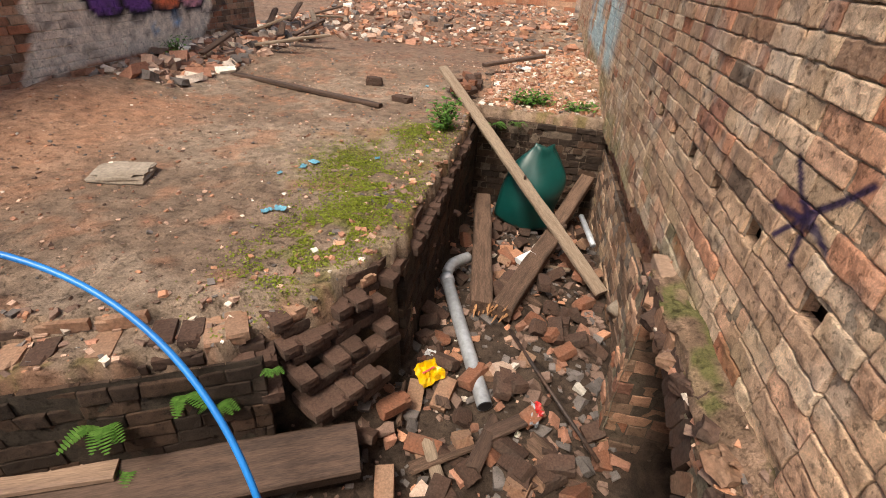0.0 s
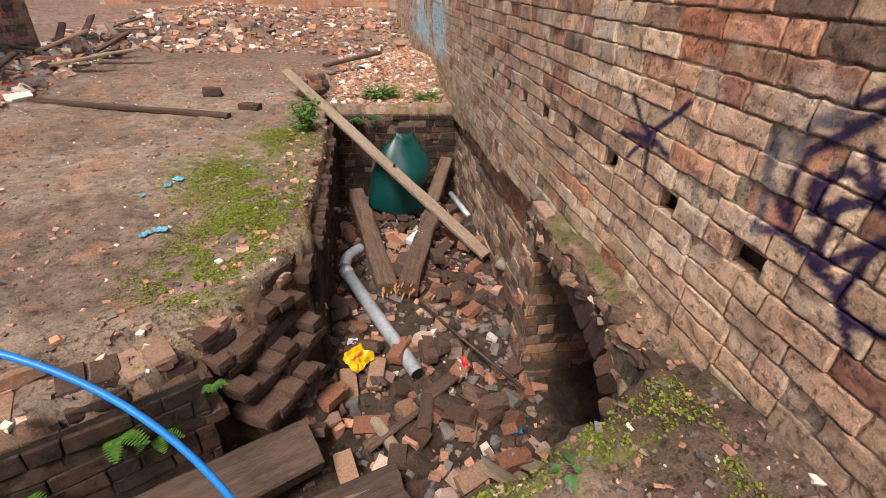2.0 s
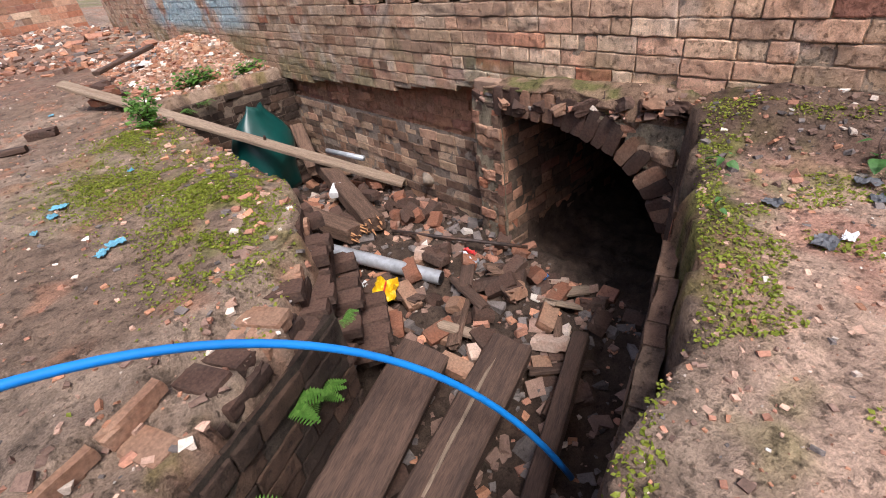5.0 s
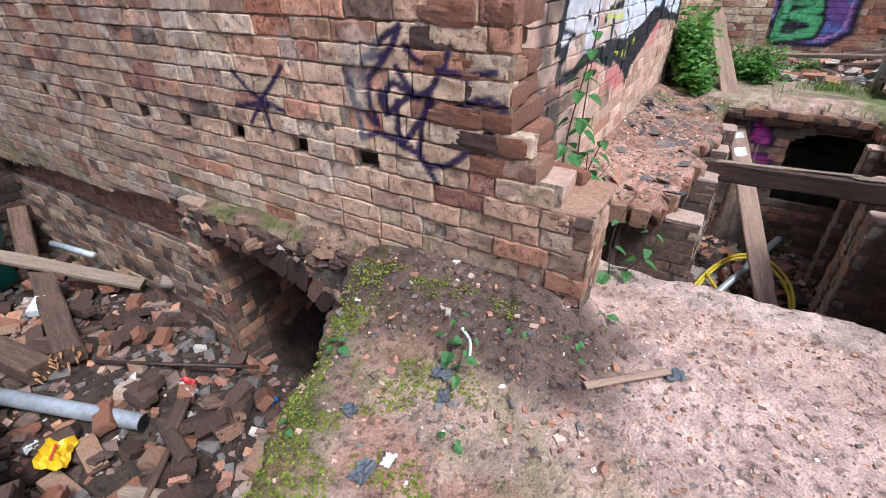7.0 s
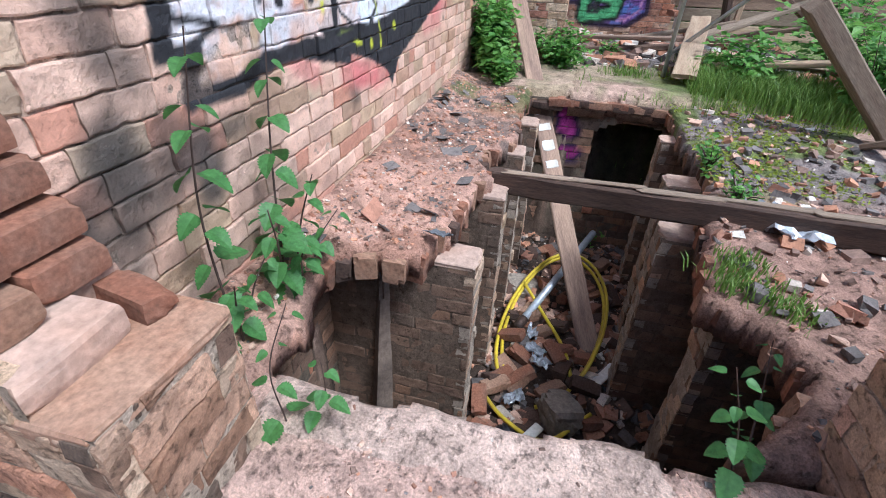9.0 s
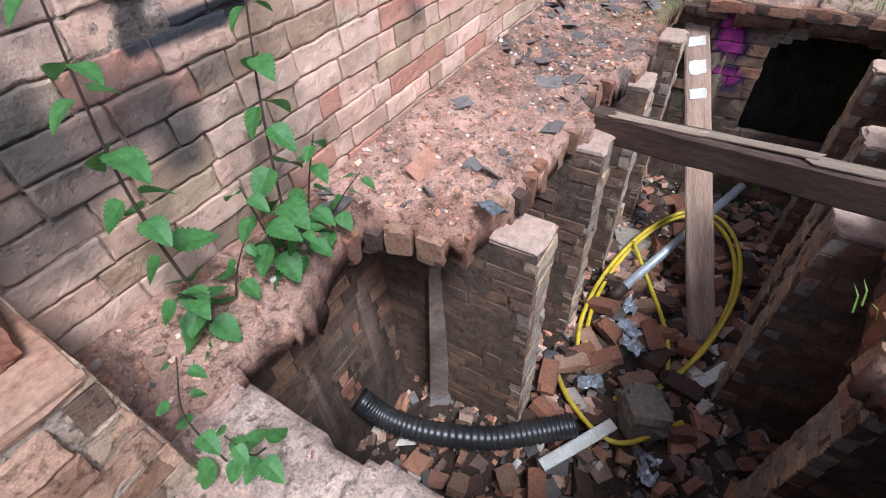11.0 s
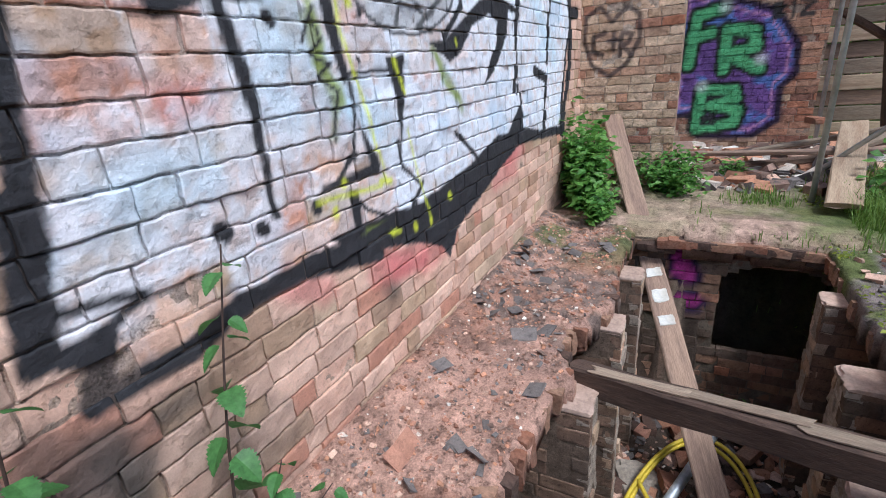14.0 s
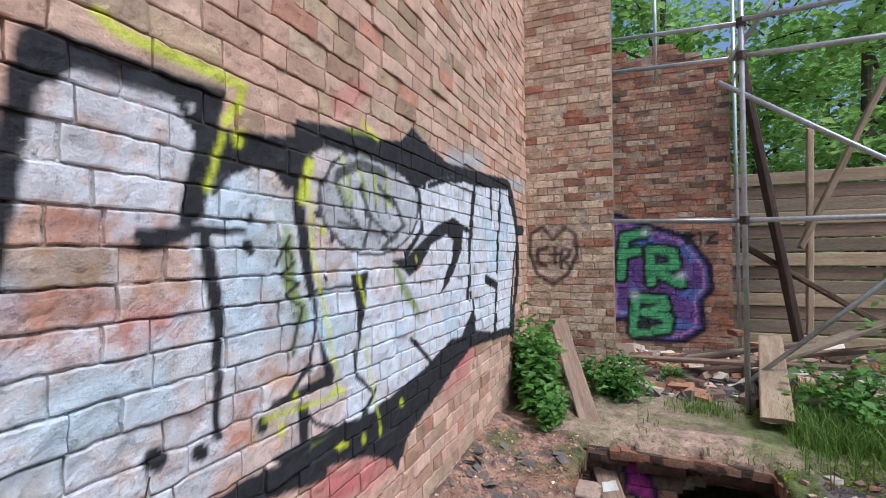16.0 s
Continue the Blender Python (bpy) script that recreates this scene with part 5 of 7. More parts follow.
SPLINT = plain("fresh_splinter", (0.5, 0.27, 0.13), 0.9, 0, 0.4, 40, 0.8, 0.006, 0.2, (0.3, 0.14, 0.07), (0.6, 9, 9))
GALV = plain("galvanised_steel", (0.52, 0.55, 0.58), 0.42, 0.35, 0.2, 30, 0.2, 0.002, 0.5, (0.32, 0.33, 0.34))
IRON = plain("dark_iron", (0.07, 0.055, 0.05), 0.6, 0.5, 0.4, 40, 0.5, 0.003, 0.4, (0.12, 0.06, 0.035))
PLASTIC_GREEN = plain("green_plastic", (0.003, 0.06, 0.052), 0.38, 0, 0.15, 12, 0.15, 0.003, 0.5, (0.002, 0.035, 0.03))
HOSE_BLUE = plain("blue_water_pipe", (0.01, 0.21, 0.62), 0.38, 0, 0.1, 14, 0.05, 0.001, 0.5, (0.01, 0.15, 0.48))
HOSE_YELLOW = plain("yellow_hose", (0.62, 0.46, 0.025), 0.45, 0, 0.2, 18, 0.1, 0.001, 0.5, (0.4, 0.28, 0.03))
BLACK_PLASTIC = plain("black_plastic", (0.016, 0.016, 0.018), 0.35, 0, 0.3, 20, 0.1, 0.002, 0.5, (0.04, 0.036, 0.032))
WRAP_YELLOW = plain("yellow_wrapper", (0.85, 0.55, 0.01), 0.35, 0, 0.1, 20, 0.3, 0.004, 0.5, (0.75, 0.4, 0.01))
WHITE_PAINT = plain("flaking_white_paint", (0.62, 0.6, 0.55), 0.7, 0, 0.2, 30, 0.5, 0.004, 0.3, (0.4, 0.34, 0.27))
SLATE = plain("slate", (0.1, 0.105, 0.115), 0.6, 0, 0.3, 30, 0.4, 0.003, 0.35, (0.06, 0.062, 0.065))
CONCRETE = plain("dirty_concrete", (0.3, 0.25, 0.2), 0.92, 0, 0.35, 30, 0.8, 0.008, 0.2, (0.2, 0.16, 0.12))
BLUE_CRUMB = plain("blue_paint_crumbs", (0.14, 0.38, 0.5), 0.8, 0, 0.3, 40, 0.5, 0.004)
WHITE_LITTER = plain("white_paper", (0.75, 0.75, 0.74), 0.7, 0, 0.1, 30, 0.4, 0.004)
RED_LITTER = plain("red_wrapper", (0.6, 0.03, 0.03), 0.35, 0, 0.2, 30, 0.3, 0.003)
FOIL = plain("crumpled_plastic", (0.5, 0.52, 0.55), 0.25, 0.3, 0.3, 40, 0.6, 0.006, 0.6)


def on(x, y, lift=0.0):
    return float(ground_z(np.array([x]), np.array([y]))[0]) + lift


# ---- the pit: timbers, pipes, drum, litter ----
plank = timber("plank", (-0.98, 5.95, 0.3), (1.14, 3.2, -0.98), 0.13, 0.05, WOOD_GREY, "long grey weathered plank leaning across the pit", "plank", 3, 8)
part("bolt", sweep_bm([(0, 0, 0), (0, 0, 0.05)], 0.014, 8), IRON, plank, "rusty bolt").location = (0.35, 0.02, 0.02)


def broken_beam(a, b, w, t, seed, label):
    """A roof timber snapped at a, with fresh splinters at the break."""
    ob = timber("broken_beam", a, b, w, t, WOOD_ROT, label, "beam", seed, 5, "broken beams", 0.03, 0.012)
    ln = (Vector(b) - Vector(a)).length
    rng = random.Random(seed)
    for i in range(9):
        y, z = rng.uniform(-w / 2, w / 2) * 0.85, rng.uniform(-t / 2, t / 2) * 0.8
        s = part("splinter", sweep_bm([(-ln / 2 + 0.08, y, z), (-ln / 2 - rng.uniform(0.02, 0.09), y + rng.uniform(-0.02, 0.02), z + rng.uniform(-0.02, 0.02))], lambda i, k: 0.016 * (1 - 0.85 * k), 5), SPLINT, ob)
    return ob


broken_beam((0.12, 2.45, -0.8), (-0.15, 4.6, -0.86), 0.17, 0.13, 21, "rotten roof beam with a splintered end on the rubble")
broken_beam((0.27, 2.4, -0.77), (0.74, 4.1, -0.83), 0.17, 0.13, 22, "rotten roof beam with an orange splintered end")
timber("broken_beam", (0.72, 4.3, -0.95), (1.08, 5.3, -0.72), 0.16, 0.12, WOOD_ROT, "stub of a rotten beam against the pit wall", "beam", 23, 0, "broken beams", 0.04)
timber("roof_beam", (-0.36, 1.06, -0.78), (-2.5, -0.02, -0.72), 0.27, 0.13, WOOD_DARK, "heavy dark beam lying along the pit", "beam", 24, -18, "heavy beams", 0.01, 0.006)
timber("roof_beam", (0.1, 0.86, -0.96), (-1.7, 0.18, -0.88), 0.24, 0.14, WOOD_DARK, "heavy dark beam with a pale split along it", "beam", 25, -8, "heavy beams", 0.02, 0.008)
for k in range(5):
    timber("roof_lath", (0.0 - 0.05 * k, 0.85 - 0.014 * k + 0.02 * (k % 2), -0.885), (-0.75 - 0.1 * k, 0.56 - 0.04 * k, -0.85), 0.018, 0.012, WOOD_GREY, "thin pale splinter on the dark beam", "splinter", 30 + k, 0, "pale splinters")
timber("roof_beam", (0.5, 0.66, -1.05), (-0.8, 0.1, -0.98), 0.1, 0.08, WOOD_DARK, "narrow dark rafter lying beside the slab", "beam", 26, 10, "heavy beams", 0.02)
timber("plank", (-1.4, 0.62, -0.66), (-2.4, 0.12, -0.6), 0.14, 0.04, WOOD_BROWN, "short brown board on the dark beam", "plank", 27)
debris = [((-0.11, 1.15), (0.24, 1.4), 0.1), ((0.3, 1.45), (0.62, 1.72), 0.1), ((-0.05, 1.36), (0.1, 1.1), 0.07), ((0.55, 1.5), (0.98, 1.33), 0.11), ((0.25, 1.2), (0.36, 1.62), 0.09), ((0.55, 0.95), (0.98, 0.8), 0.12),
          ((0.35, 0.72), (0.75, 1.0), 0.05), ((-0.2, 2.1), (0.02, 1.55), 0.09), ((0.75, 1.05), (1.05, 0.95), 0.08), ((-0.3, 1.75), (-0.22, 1.35), 0.03), ((0.1, 0.75), (0.42, 0.5), 0.09), ((0.4, 3.4), (0.9, 3.6), 0.06), ((0.2, 3.0), (0.6, 2.75), 0.07)]
for k, ((ax, ay), (bx, by), w) in enumerate(debris):
    timber("timber_scrap", (ax, ay, on(ax, ay, 0.09)), (bx, by, on(bx, by, 0.07)), w, 0.03, [WOOD_ROT, WOOD_DARK, WOOD_GREY][k % 3], "splintered scrap of rotten timber in the rubble", "timber", 40 + k, 10 * (k % 5) - 20, "timber scraps", 0.05)
drain = tube("drainpipe", [(0.27, 1.65, -0.94), (0.02, 2.23, -0.88), (-0.23, 2.83, -0.83)], 0.052, GALV, "grey galvanised pipe lying on the rubble", "pipe", 16, cap=False)
# Solid black plug stands for the shade inside the open pipe.
part("bore", sweep_bm([(0.271, 1.647, -0.94), (0.1, 2.03, -0.9)], 0.045, 16), BLACK_PLASTIC, drain, "black plug for the shade in the hollow end")
tube("collar", [(-0.205, 2.78, -0.835), (-0.235, 2.85, -0.828)], 0.062, GALV, parent=drain)
tube("pipe_elbow", smooth_path([(-0.24, 2.9, -0.82), (-0.21, 3.03, -0.8), (-0.1, 3.2, -0.82)]), 0.05, GALV, "short bent grey pipe section", "pipe", 14)
tube("iron_rod", [(0.36, 2.32, -0.84), (0.62, 1.95, -0.9), (0.98, 1.45, -0.98)], 0.014, IRON, "thin rusty iron rod on the rubble", "rod", 8)
tube("clay_pipe", [(1.16, 2.8, -0.87), (1.24, 2.9, -0.85)], 0.055, CONCRETE, "short clay pipe end in the wall", "pipe", 14)
tube("light_tube", [(0.98, 4.4, -0.82), (1.06, 3.75, -0.8)], 0.03, GALV, "pale plastic strip on the rubble", "strip", 8)
timber("white_block", (0.36, 3.2, -0.78), (0.48, 3.32, -0.76), 0.09, 0.06, WHITE_LITTER, "white painted block in the rubble", "block", 61)
tube("blue_hose", smooth_path([(-3.5, -0.3, 0.02), (-3.1, -0.3, 0.35), (-2.67, 0.02, 0.52)], 6)[:-1] + bezier([(-2.67, 0.02, 0.52), (-2.14, 1.34, 0.46), (-0.59, 0.86, 0.23), (-0.31, 0.17, -0.97)], 40), 0.0145, HOSE_BLUE, "bright blue plastic water pipe arching into the pit", "hose", 12)

# green drum, crumpled to a fold at the top
bm = bmesh.new()
NU, NV = 40, 22
rows_v = []
for j in range(NV + 1):
    v = j / NV
    row = []
    for i in range(NU):
        a = 2 * math.pi * i / NU
        fold = smooth(0.45, 1.0, v)
        rx, ry = 0.36 * math.sqrt(max(0.03, 1 - float(fold) ** 2 * 0.9)), 0.33 * math.sqrt(max(0.01, 1 - float(fold) * 0.98))
        w = noise.noise(Vector((math.cos(a) * 1.4, math.sin(a) * 1.4, v * 2.2))) * 0.05
        row.append(bm.verts.new(((rx + w) * math.cos(a), (ry + w) * math.sin(a), 0.92 * v + 0.03 * math.cos(2 * a) * float(fold))))
    rows_v.append(row)
for r0, r1 in zip(rows_v, rows_v[1:]):
    for i in range(NU):
        bm.faces.new((r0[i], r0[(i + 1) % NU], r1[(i + 1) % NU], r1[i]))
bm.faces.new(rows_v[0][::-1])
bm.faces.new(rows_v[-1])
drum = part("plastic_drum", bm, PLASTIC_GREEN, None, "", True)
drum.matrix_world = pose(0.36, 4.8, -1.12, 4, 6, 30)
tagged(drum, "crumpled dark green plastic drum standing in the pit", "drum")


def crumpled(name, size, mat, m, label, category, seed=1, group=""):
    """A thin crushed sheet: wrapper, bag, paper."""
    bm = bmesh.new()
    bmesh.ops.create_grid(bm, x_segments=9, y_segments=7, size=0.5)
    for v in bm.verts:
        q = noise.noise_vector(v.co * 3.1 + Vector((seed * 5.1, 0, 0)))
        v.co = Vector((v.co.x * size[0] * (1 + 0.3 * q.x), v.co.y * size[1] * (1 + 0.3 * q.y), abs(q.z) * size[2] * 2 + 0.004))
    g = bmesh.ops.solidify(bm, geom=bm.faces[:], thickness=0.002)
    ob = part(name, bm, mat)
    ob.matrix_world = m
    return tagged(ob, label, category, group)


wrap = crumpled("wrapper", (0.17, 0.15, 0.06), WRAP_YELLOW, pose(-0.13, 1.76, -0.86, 25, -15, 40), "crumpled yellow sweet wrapper with small red marks", "wrapper", 3)
for k in range(3):
    chunk("mark", 400 + k, (0.03, 0.012, 0.004), pose(-0.03 + 0.03 * k, 0.01, 0.05), RED_LITTER, wrap)
crumpled("wrapper", (0.06, 0.16, 0.03), FOIL, pose(0.58, 1.68, -0.96, 20, 30, 10), "torn red and silver wrapper on the rubble", "wrapper", 4)
crumpled("wrapper", (0.05, 0.09, 0.03), RED_LITTER, pose(0.6, 1.7, -0.93, 30, 30, 40), "small red wrapper on the rubble", "wrapper", 5)
crumpled("plastic_scrap", (0.06, 0.05, 0.03), HOSE_BLUE, pose(0.87, 1.22, -1.1), "scrap of bright blue plastic", "litter", 6)
crumpled("paper", (0.3, 0.16, 0.05), WHITE_LITTER, pose(0.07, 7.3, on(0.07, 7.3, 0.01)), "white sheet of litter on the earth heap", "litter", 7)
crumpled("paper", (0.045, 0.03, 0.012), WHITE_LITTER, pose(0.25, -0.34, on(0.25, -0.34, 0.01)), "small white feather-like scrap on the slab", "litter", 8)
crumpled("paper", (0.07, 0.06, 0.02), WHITE_LITTER, pose(-0.17, 1.98, -0.9), "small white scrap beside the pipe", "litter", 9)
for k, (x, y, s) in enumerate([(-1.3, 2.15, 0.12), (-1.37, 2.1, 0.1), (-1.5, 2.9, 0.1), (-1.45, 3.0, 0.13), (-1.0, 3.3, 0.06), (-1.6, 2.7, 0.06), (0.3, 7.5, 0.08), (-1.2, 6.0, 0.07)]):
    crumpled("blue_scrap", (s * 0.7, s * 0.5, 0.012), BLUE_CRUMB, pose(x, y, on(x, y, 0.008), 0, 0, 50 * k), "flake of light blue plaster on the floor", "litter", 20 + k, "blue flakes")
for k, (x, y, s) in enumerate([(0.18, -0.3, 0.08), (0.33, -0.12, 0.06), (1.03, -1.02, 0.07), (0.55, -0.35, 0.06), (0.62, -0.3, 0.07)]):
    crumpled("slate_bit", (s, s * 0.7, 0.012), SLATE, pose(x, y, on(x, y, 0.006), 0, 0, 70 * k), "flat piece of grey slate on the slab", "slate", 30 + k, "slate pieces")
timber("stick", (1.03, -1.0, on(1.03, -1.0, 0.02)), (0.82, -0.76, on(0.82, -0.76, 0.02)), 0.03, 0.012, WOOD_BROWN, "flat strip of wood on the slab", "stick", 62)
tube("straw", smooth_path([(0.72, -0.36, 0.2), (0.74, -0.35, 0.27), (0.75, -0.31, 0.31)]), 0.006, WHITE_LITTER, "pale bent twig by the wall", "twig", 6)

# rubble bricks in the pit
rp = random.Random(5)
spots = [(-0.2, 1.01, 1, 0), (0.03, 1.05, 3, 4), (0.52, 1.19, 1, 4), (0.35, 1.93, 3, 3), (0.26, 1.93, 1, 4), (-0.01, 1.68, 1, 1), (-0.2, 1.66, 1, 0), (0.99, 3.09, 0, 0), (0.74, 1.4, 2, 1), (0.86, 1.27, 2, 0), (1.02, 1.2, 3, 5),
         (0.16, 1.85, 0, 2), (0.5, 2.1, 1, 5), (0.36, 0.78, 3, 0), (0.2, 0.72, 1, 3), (0.62, 1.3, 2, 2)]
for x, y, mi, k in spots:
    loose_brick(pose(x, y, on(x, y, 0.05), rp.uniform(-18, 18), rp.uniform(-18, 18), rp.uniform(0, 360)), mi, k)
for i in range(190):
    x, y = rp.uniform(-0.3, 1.12), 1.2 + 3.9 * rp.random() ** 1.15
    if i % 6 == 0:
        x, y = rp.uniform(-1.6, 1.0), rp.uniform(0.4, 1.2)
    if poly_dist(np.array(x), np.array(y), PIT) > -0.1:
        continue
    # keep clear of the pipe, the rod and the beams
    if min(float(seg_dist(x, y, *q)) for q in ((0.3, 1.55, -0.25, 2.85), (0.12, 2.3, -0.15, 4.6), (0.27, 2.3, 0.74, 4.1), (0.36, 2.3, 1.0, 1.4), (-0.15, 1.65, -0.1, 1.8))) < 0.13:
        continue
    # Mostly the darkest bricks, so the pit's shade sits in the rubble's colour.
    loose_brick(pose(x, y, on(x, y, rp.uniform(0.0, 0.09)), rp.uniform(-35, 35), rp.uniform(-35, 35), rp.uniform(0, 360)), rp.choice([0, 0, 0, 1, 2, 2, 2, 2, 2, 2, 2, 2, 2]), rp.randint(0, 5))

# kerb bricks along the old floor's edge and the slab
kerb = empty("floor_kerb")
tagged(kerb, "ragged brick kerb along the old floor's edge", "kerb", "", "structure")
FLOOR_EDGE = [(-3.4, -0.18), (-1.75, 0.68), (-1.1, 1.02), (-0.86, 1.2), (-0.7, 1.46), (-0.52, 1.78), (-0.46, 2.4), (-0.47, 3.4), (-0.48, 4.6)]


def edge_course(back, z, dens, headers, lo=0.0, hi=99.0):
    """One course of bricks that follows the floor's broken edge, set back from it into the floor."""
    run = 0.0
    for (ax, ay), (bx, by) in zip(FLOOR_EDGE, FLOOR_EDGE[1:]):
        ln = math.hypot(bx - ax, by - ay)
        dx, dy = (bx - ax) / ln, (by - ay) / ln
        step = 0.118 if headers else 0.232
        for i in range(max(1, round(ln / step))):
            q = (i + 0.5) / max(1, round(ln / step)) * ln
            if not lo < run + q < hi or rp.random() > dens:
                continue
            b = back + rp.uniform(-0.02, 0.02)
            ang = math.degrees(math.atan2(dy, dx)) + (90 if headers else 0) + rp.uniform(-3, 3)
            # Lower courses get only dark bricks, colouring in the shade below the edge.
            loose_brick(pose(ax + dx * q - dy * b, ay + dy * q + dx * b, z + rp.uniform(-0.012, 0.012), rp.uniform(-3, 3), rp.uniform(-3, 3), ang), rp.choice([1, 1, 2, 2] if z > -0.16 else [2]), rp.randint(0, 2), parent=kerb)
        run += ln


edge_course(0.2, -0.075, 0.85, False, 0.0, 2.9)
edge_course(0.07, -0.14, 0.92, True, 0.0, 3.6)
edge_course(0.0, -0.21, 0.9, False, 0.0, 4.2)
edge_course(0.02, -0.1, 0.85, False, 3.4)
edge_course(-0.03, -0.185, 0.85, True, 3.2)
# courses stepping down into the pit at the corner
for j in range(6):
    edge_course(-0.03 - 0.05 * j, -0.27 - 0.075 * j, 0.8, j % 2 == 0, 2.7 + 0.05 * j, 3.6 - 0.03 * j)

# ---- loose chips, thousands of them ----
CUBE = np.array([(x, y, z) for x in (-0.5, 0.5) for y in (-0.5, 0.5) for z in (-0.5, 0.5)])
CUBE_F = np.array([(0, 1, 3, 2), (4, 6, 7, 5), (0, 4, 5, 1), (2, 3, 7, 6), (0, 2, 6, 4), (1, 5, 7, 3)])
CHIP_TINTS = np.array([(0.4, 0.2, 0.12), (0.46, 0.3, 0.22), (0.55, 0.46, 0.38), (0.3, 0.15, 0.1), (0.2, 0.13, 0.1), (0.14, 0.12, 0.11), (0.66, 0.6, 0.52)])


def chips(name, count, place, zfn, size, label, seed, weights, keep=None, flat=0.6):
    rng = np.random.RandomState(seed)
    x, y = place(rng, count)
    if keep is not None:
        m = keep(x, y)
        x, y = x[m], y[m]
    n = len(x)
    z = zfn(x, y)
    s = size[0] + (size[1] - size[0]) * rng.rand(n) ** 3
    v = CUBE[None] * (0.6 + 0.8 * rng.rand(n, 1, 3)) * s[:, None, None] * np.array([1.3, 1, flat]) + (rng.rand(n, 8, 3) - 0.5) * s[:, None, None] * 0.35
    a, b, c = rng.rand(3, n) * 6.28 * np.array([[1], [0.12], [0.12]])
    ca, sa, cb, sb, cc, sc = np.cos(a), np.sin(a), np.cos(b), np.sin(b), np.cos(c), np.sin(c)
    v = np.stack([v[..., 0], v[..., 1] * cb[:, None] - v[..., 2] * sb[:, None], v[..., 1] * sb[:, None] + v[..., 2] * cb[:, None]], -1)
    v = np.stack([v[..., 0] * ca[:, None] - v[..., 1] * sa[:, None], v[..., 0] * sa[:, None] + v[..., 1] * ca[:, None], v[..., 2]], -1)
    v = v + np.stack([x, y, z + s * 0.15], -1)[:, None]
    f = CUBE_F[None] + (np.arange(n) * 8)[:, None, None]
    t = CHIP_TINTS[rng.choice(len(CHIP_TINTS), n, p=np.array(weights) / np.sum(weights))] * (0.7 + 0.6 * rng.rand(n, 1))
    ob = link_mesh(name, v.reshape(-1, 3), f.reshape(-1, 4), CHIPS, None, np.repeat(t, 8, 0))
    return tagged(ob, label, "rubble", "", "stuff")


def box(x0, x1, y0, y1):
    return lambda rng, n: (rng.uniform(x0, x1, n), rng.uniform(y0, y1, n))


PITD = lambda x, y: poly_dist(x, y, PIT)
chips("floor_chips", 7000, box(-5, 1.1, 0.3, 8), ground_z, (0.004, 0.024), "brick and plaster chips strewn on the old floor", 1, [2, 3, 0.5, 3, 5, 2, 0.25], lambda x, y: PITD(x, y) > 0.01)
chips("edge_chips", 3000, box(-2, 0.2, 0.4, 5.2), ground_z, (0.005, 0.04), "loose chips along the broken floor edge", 2, [3, 3, 0.6, 4, 5, 2, 0.4], lambda x, y: (PITD(x, y) > -0.06) & (PITD(x, y) < 0.35))
# Mostly dark chips: the pit's shade is put into their tints.
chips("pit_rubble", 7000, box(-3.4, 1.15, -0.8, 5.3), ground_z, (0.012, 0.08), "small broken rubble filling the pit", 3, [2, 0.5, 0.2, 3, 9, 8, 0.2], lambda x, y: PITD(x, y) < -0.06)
chips("slab_chips", 9000, box(-1.4, 1.75, -2.4, 0.5), ground_z, (0.003, 0.014), "grit and small stones on the slab", 4, [2, 4, 0.8, 2.5, 2, 1, 0.3], lambda x, y: (PITD(x, y) > 0) & (ground_z(x, y) > -0.1) & ~((x > 0.5) & (y > -0.8)))
chips("wall_foot_chips", 600, box(0.5, 1.12, -0.9, 0.5), ground_z, (0.004, 0.022), "stones and mortar bits at the wall's foot", 5, [1, 1, 0.4, 3, 4, 3, 0.2], lambda x, y: PITD(x, y) > 0)
chips("ledge_chips", 4000, box(1.45, 5.7, -1.0, -0.17), ledge_top, (0.005, 0.019), "pink brick grit on the broken vault floor", 6, [4, 3, 0.8, 4, 2, 1, 0.2], lambda x, y: poly_dist(x, y, LEDGE) < -0.05)
chips("ledge_slates", 260, box(2.2, 5.4, -0.95, -0.2), ledge_top, (0.015, 0.1), "broken slates on the vault floor", 7, [0, 0, 0, 0.4, 1, 9, 0], lambda x, y: (poly_dist(x, y, LEDGE) < -0.06) & (fbm(x * 3, y * 3, 98) > 0.5), 0.1)
chips("cellar_rubble", 3500, box(1.8, 5.7, -2.6, -0.2), ground_z, (0.012, 0.09), "small rubble on the cellar floor", 8, [3, 2, 1, 3, 4, 4, 0.5], lambda x, y: poly_dist(x, y, CELLAR) < -0.05)
chips("south_chips", 1300, box(1.9, 5.7, -3.5, -2.0), lambda x, y: np.full(np.shape(x), 0.2), (0.006, 0.06), "slates and grit on the south floor", 9, [2, 2, 1, 2, 2, 6, 0.5], lambda x, y: poly_dist(x, y, LEDGE_S) < -0.05)
chips("far_rubble", 3500, box(-6, 1.1, 9, 19), ground_z, (0.02, 0.15), "brick rubble over the far yard", 10, [4, 2, 1, 3, 3, 1, 0.5])
chips("foot_rubble", 1100, box(-5.0, -3.9, 4.4, 9.5), ground_z, (0.02, 0.17), "broken stones along the old wall's foot", 11, [2, 2, 1.5, 3, 4, 3, 1])
chips("heap_grit", 3000, box(-0.4, 1.1, 5.5, 9), ground_z, (0.01, 0.06), "orange brick grit heaped beside the wall", 12, [6, 5, 2, 2, 0.5, 0.3, 1])
chips("platform_rubble", 1500, box(7.0, 10, -4.2, -1.0), ground_z, (0.03, 0.2), "broken bricks before the back wall", 13, [2, 1.5, 1, 2, 3, 3, 1])
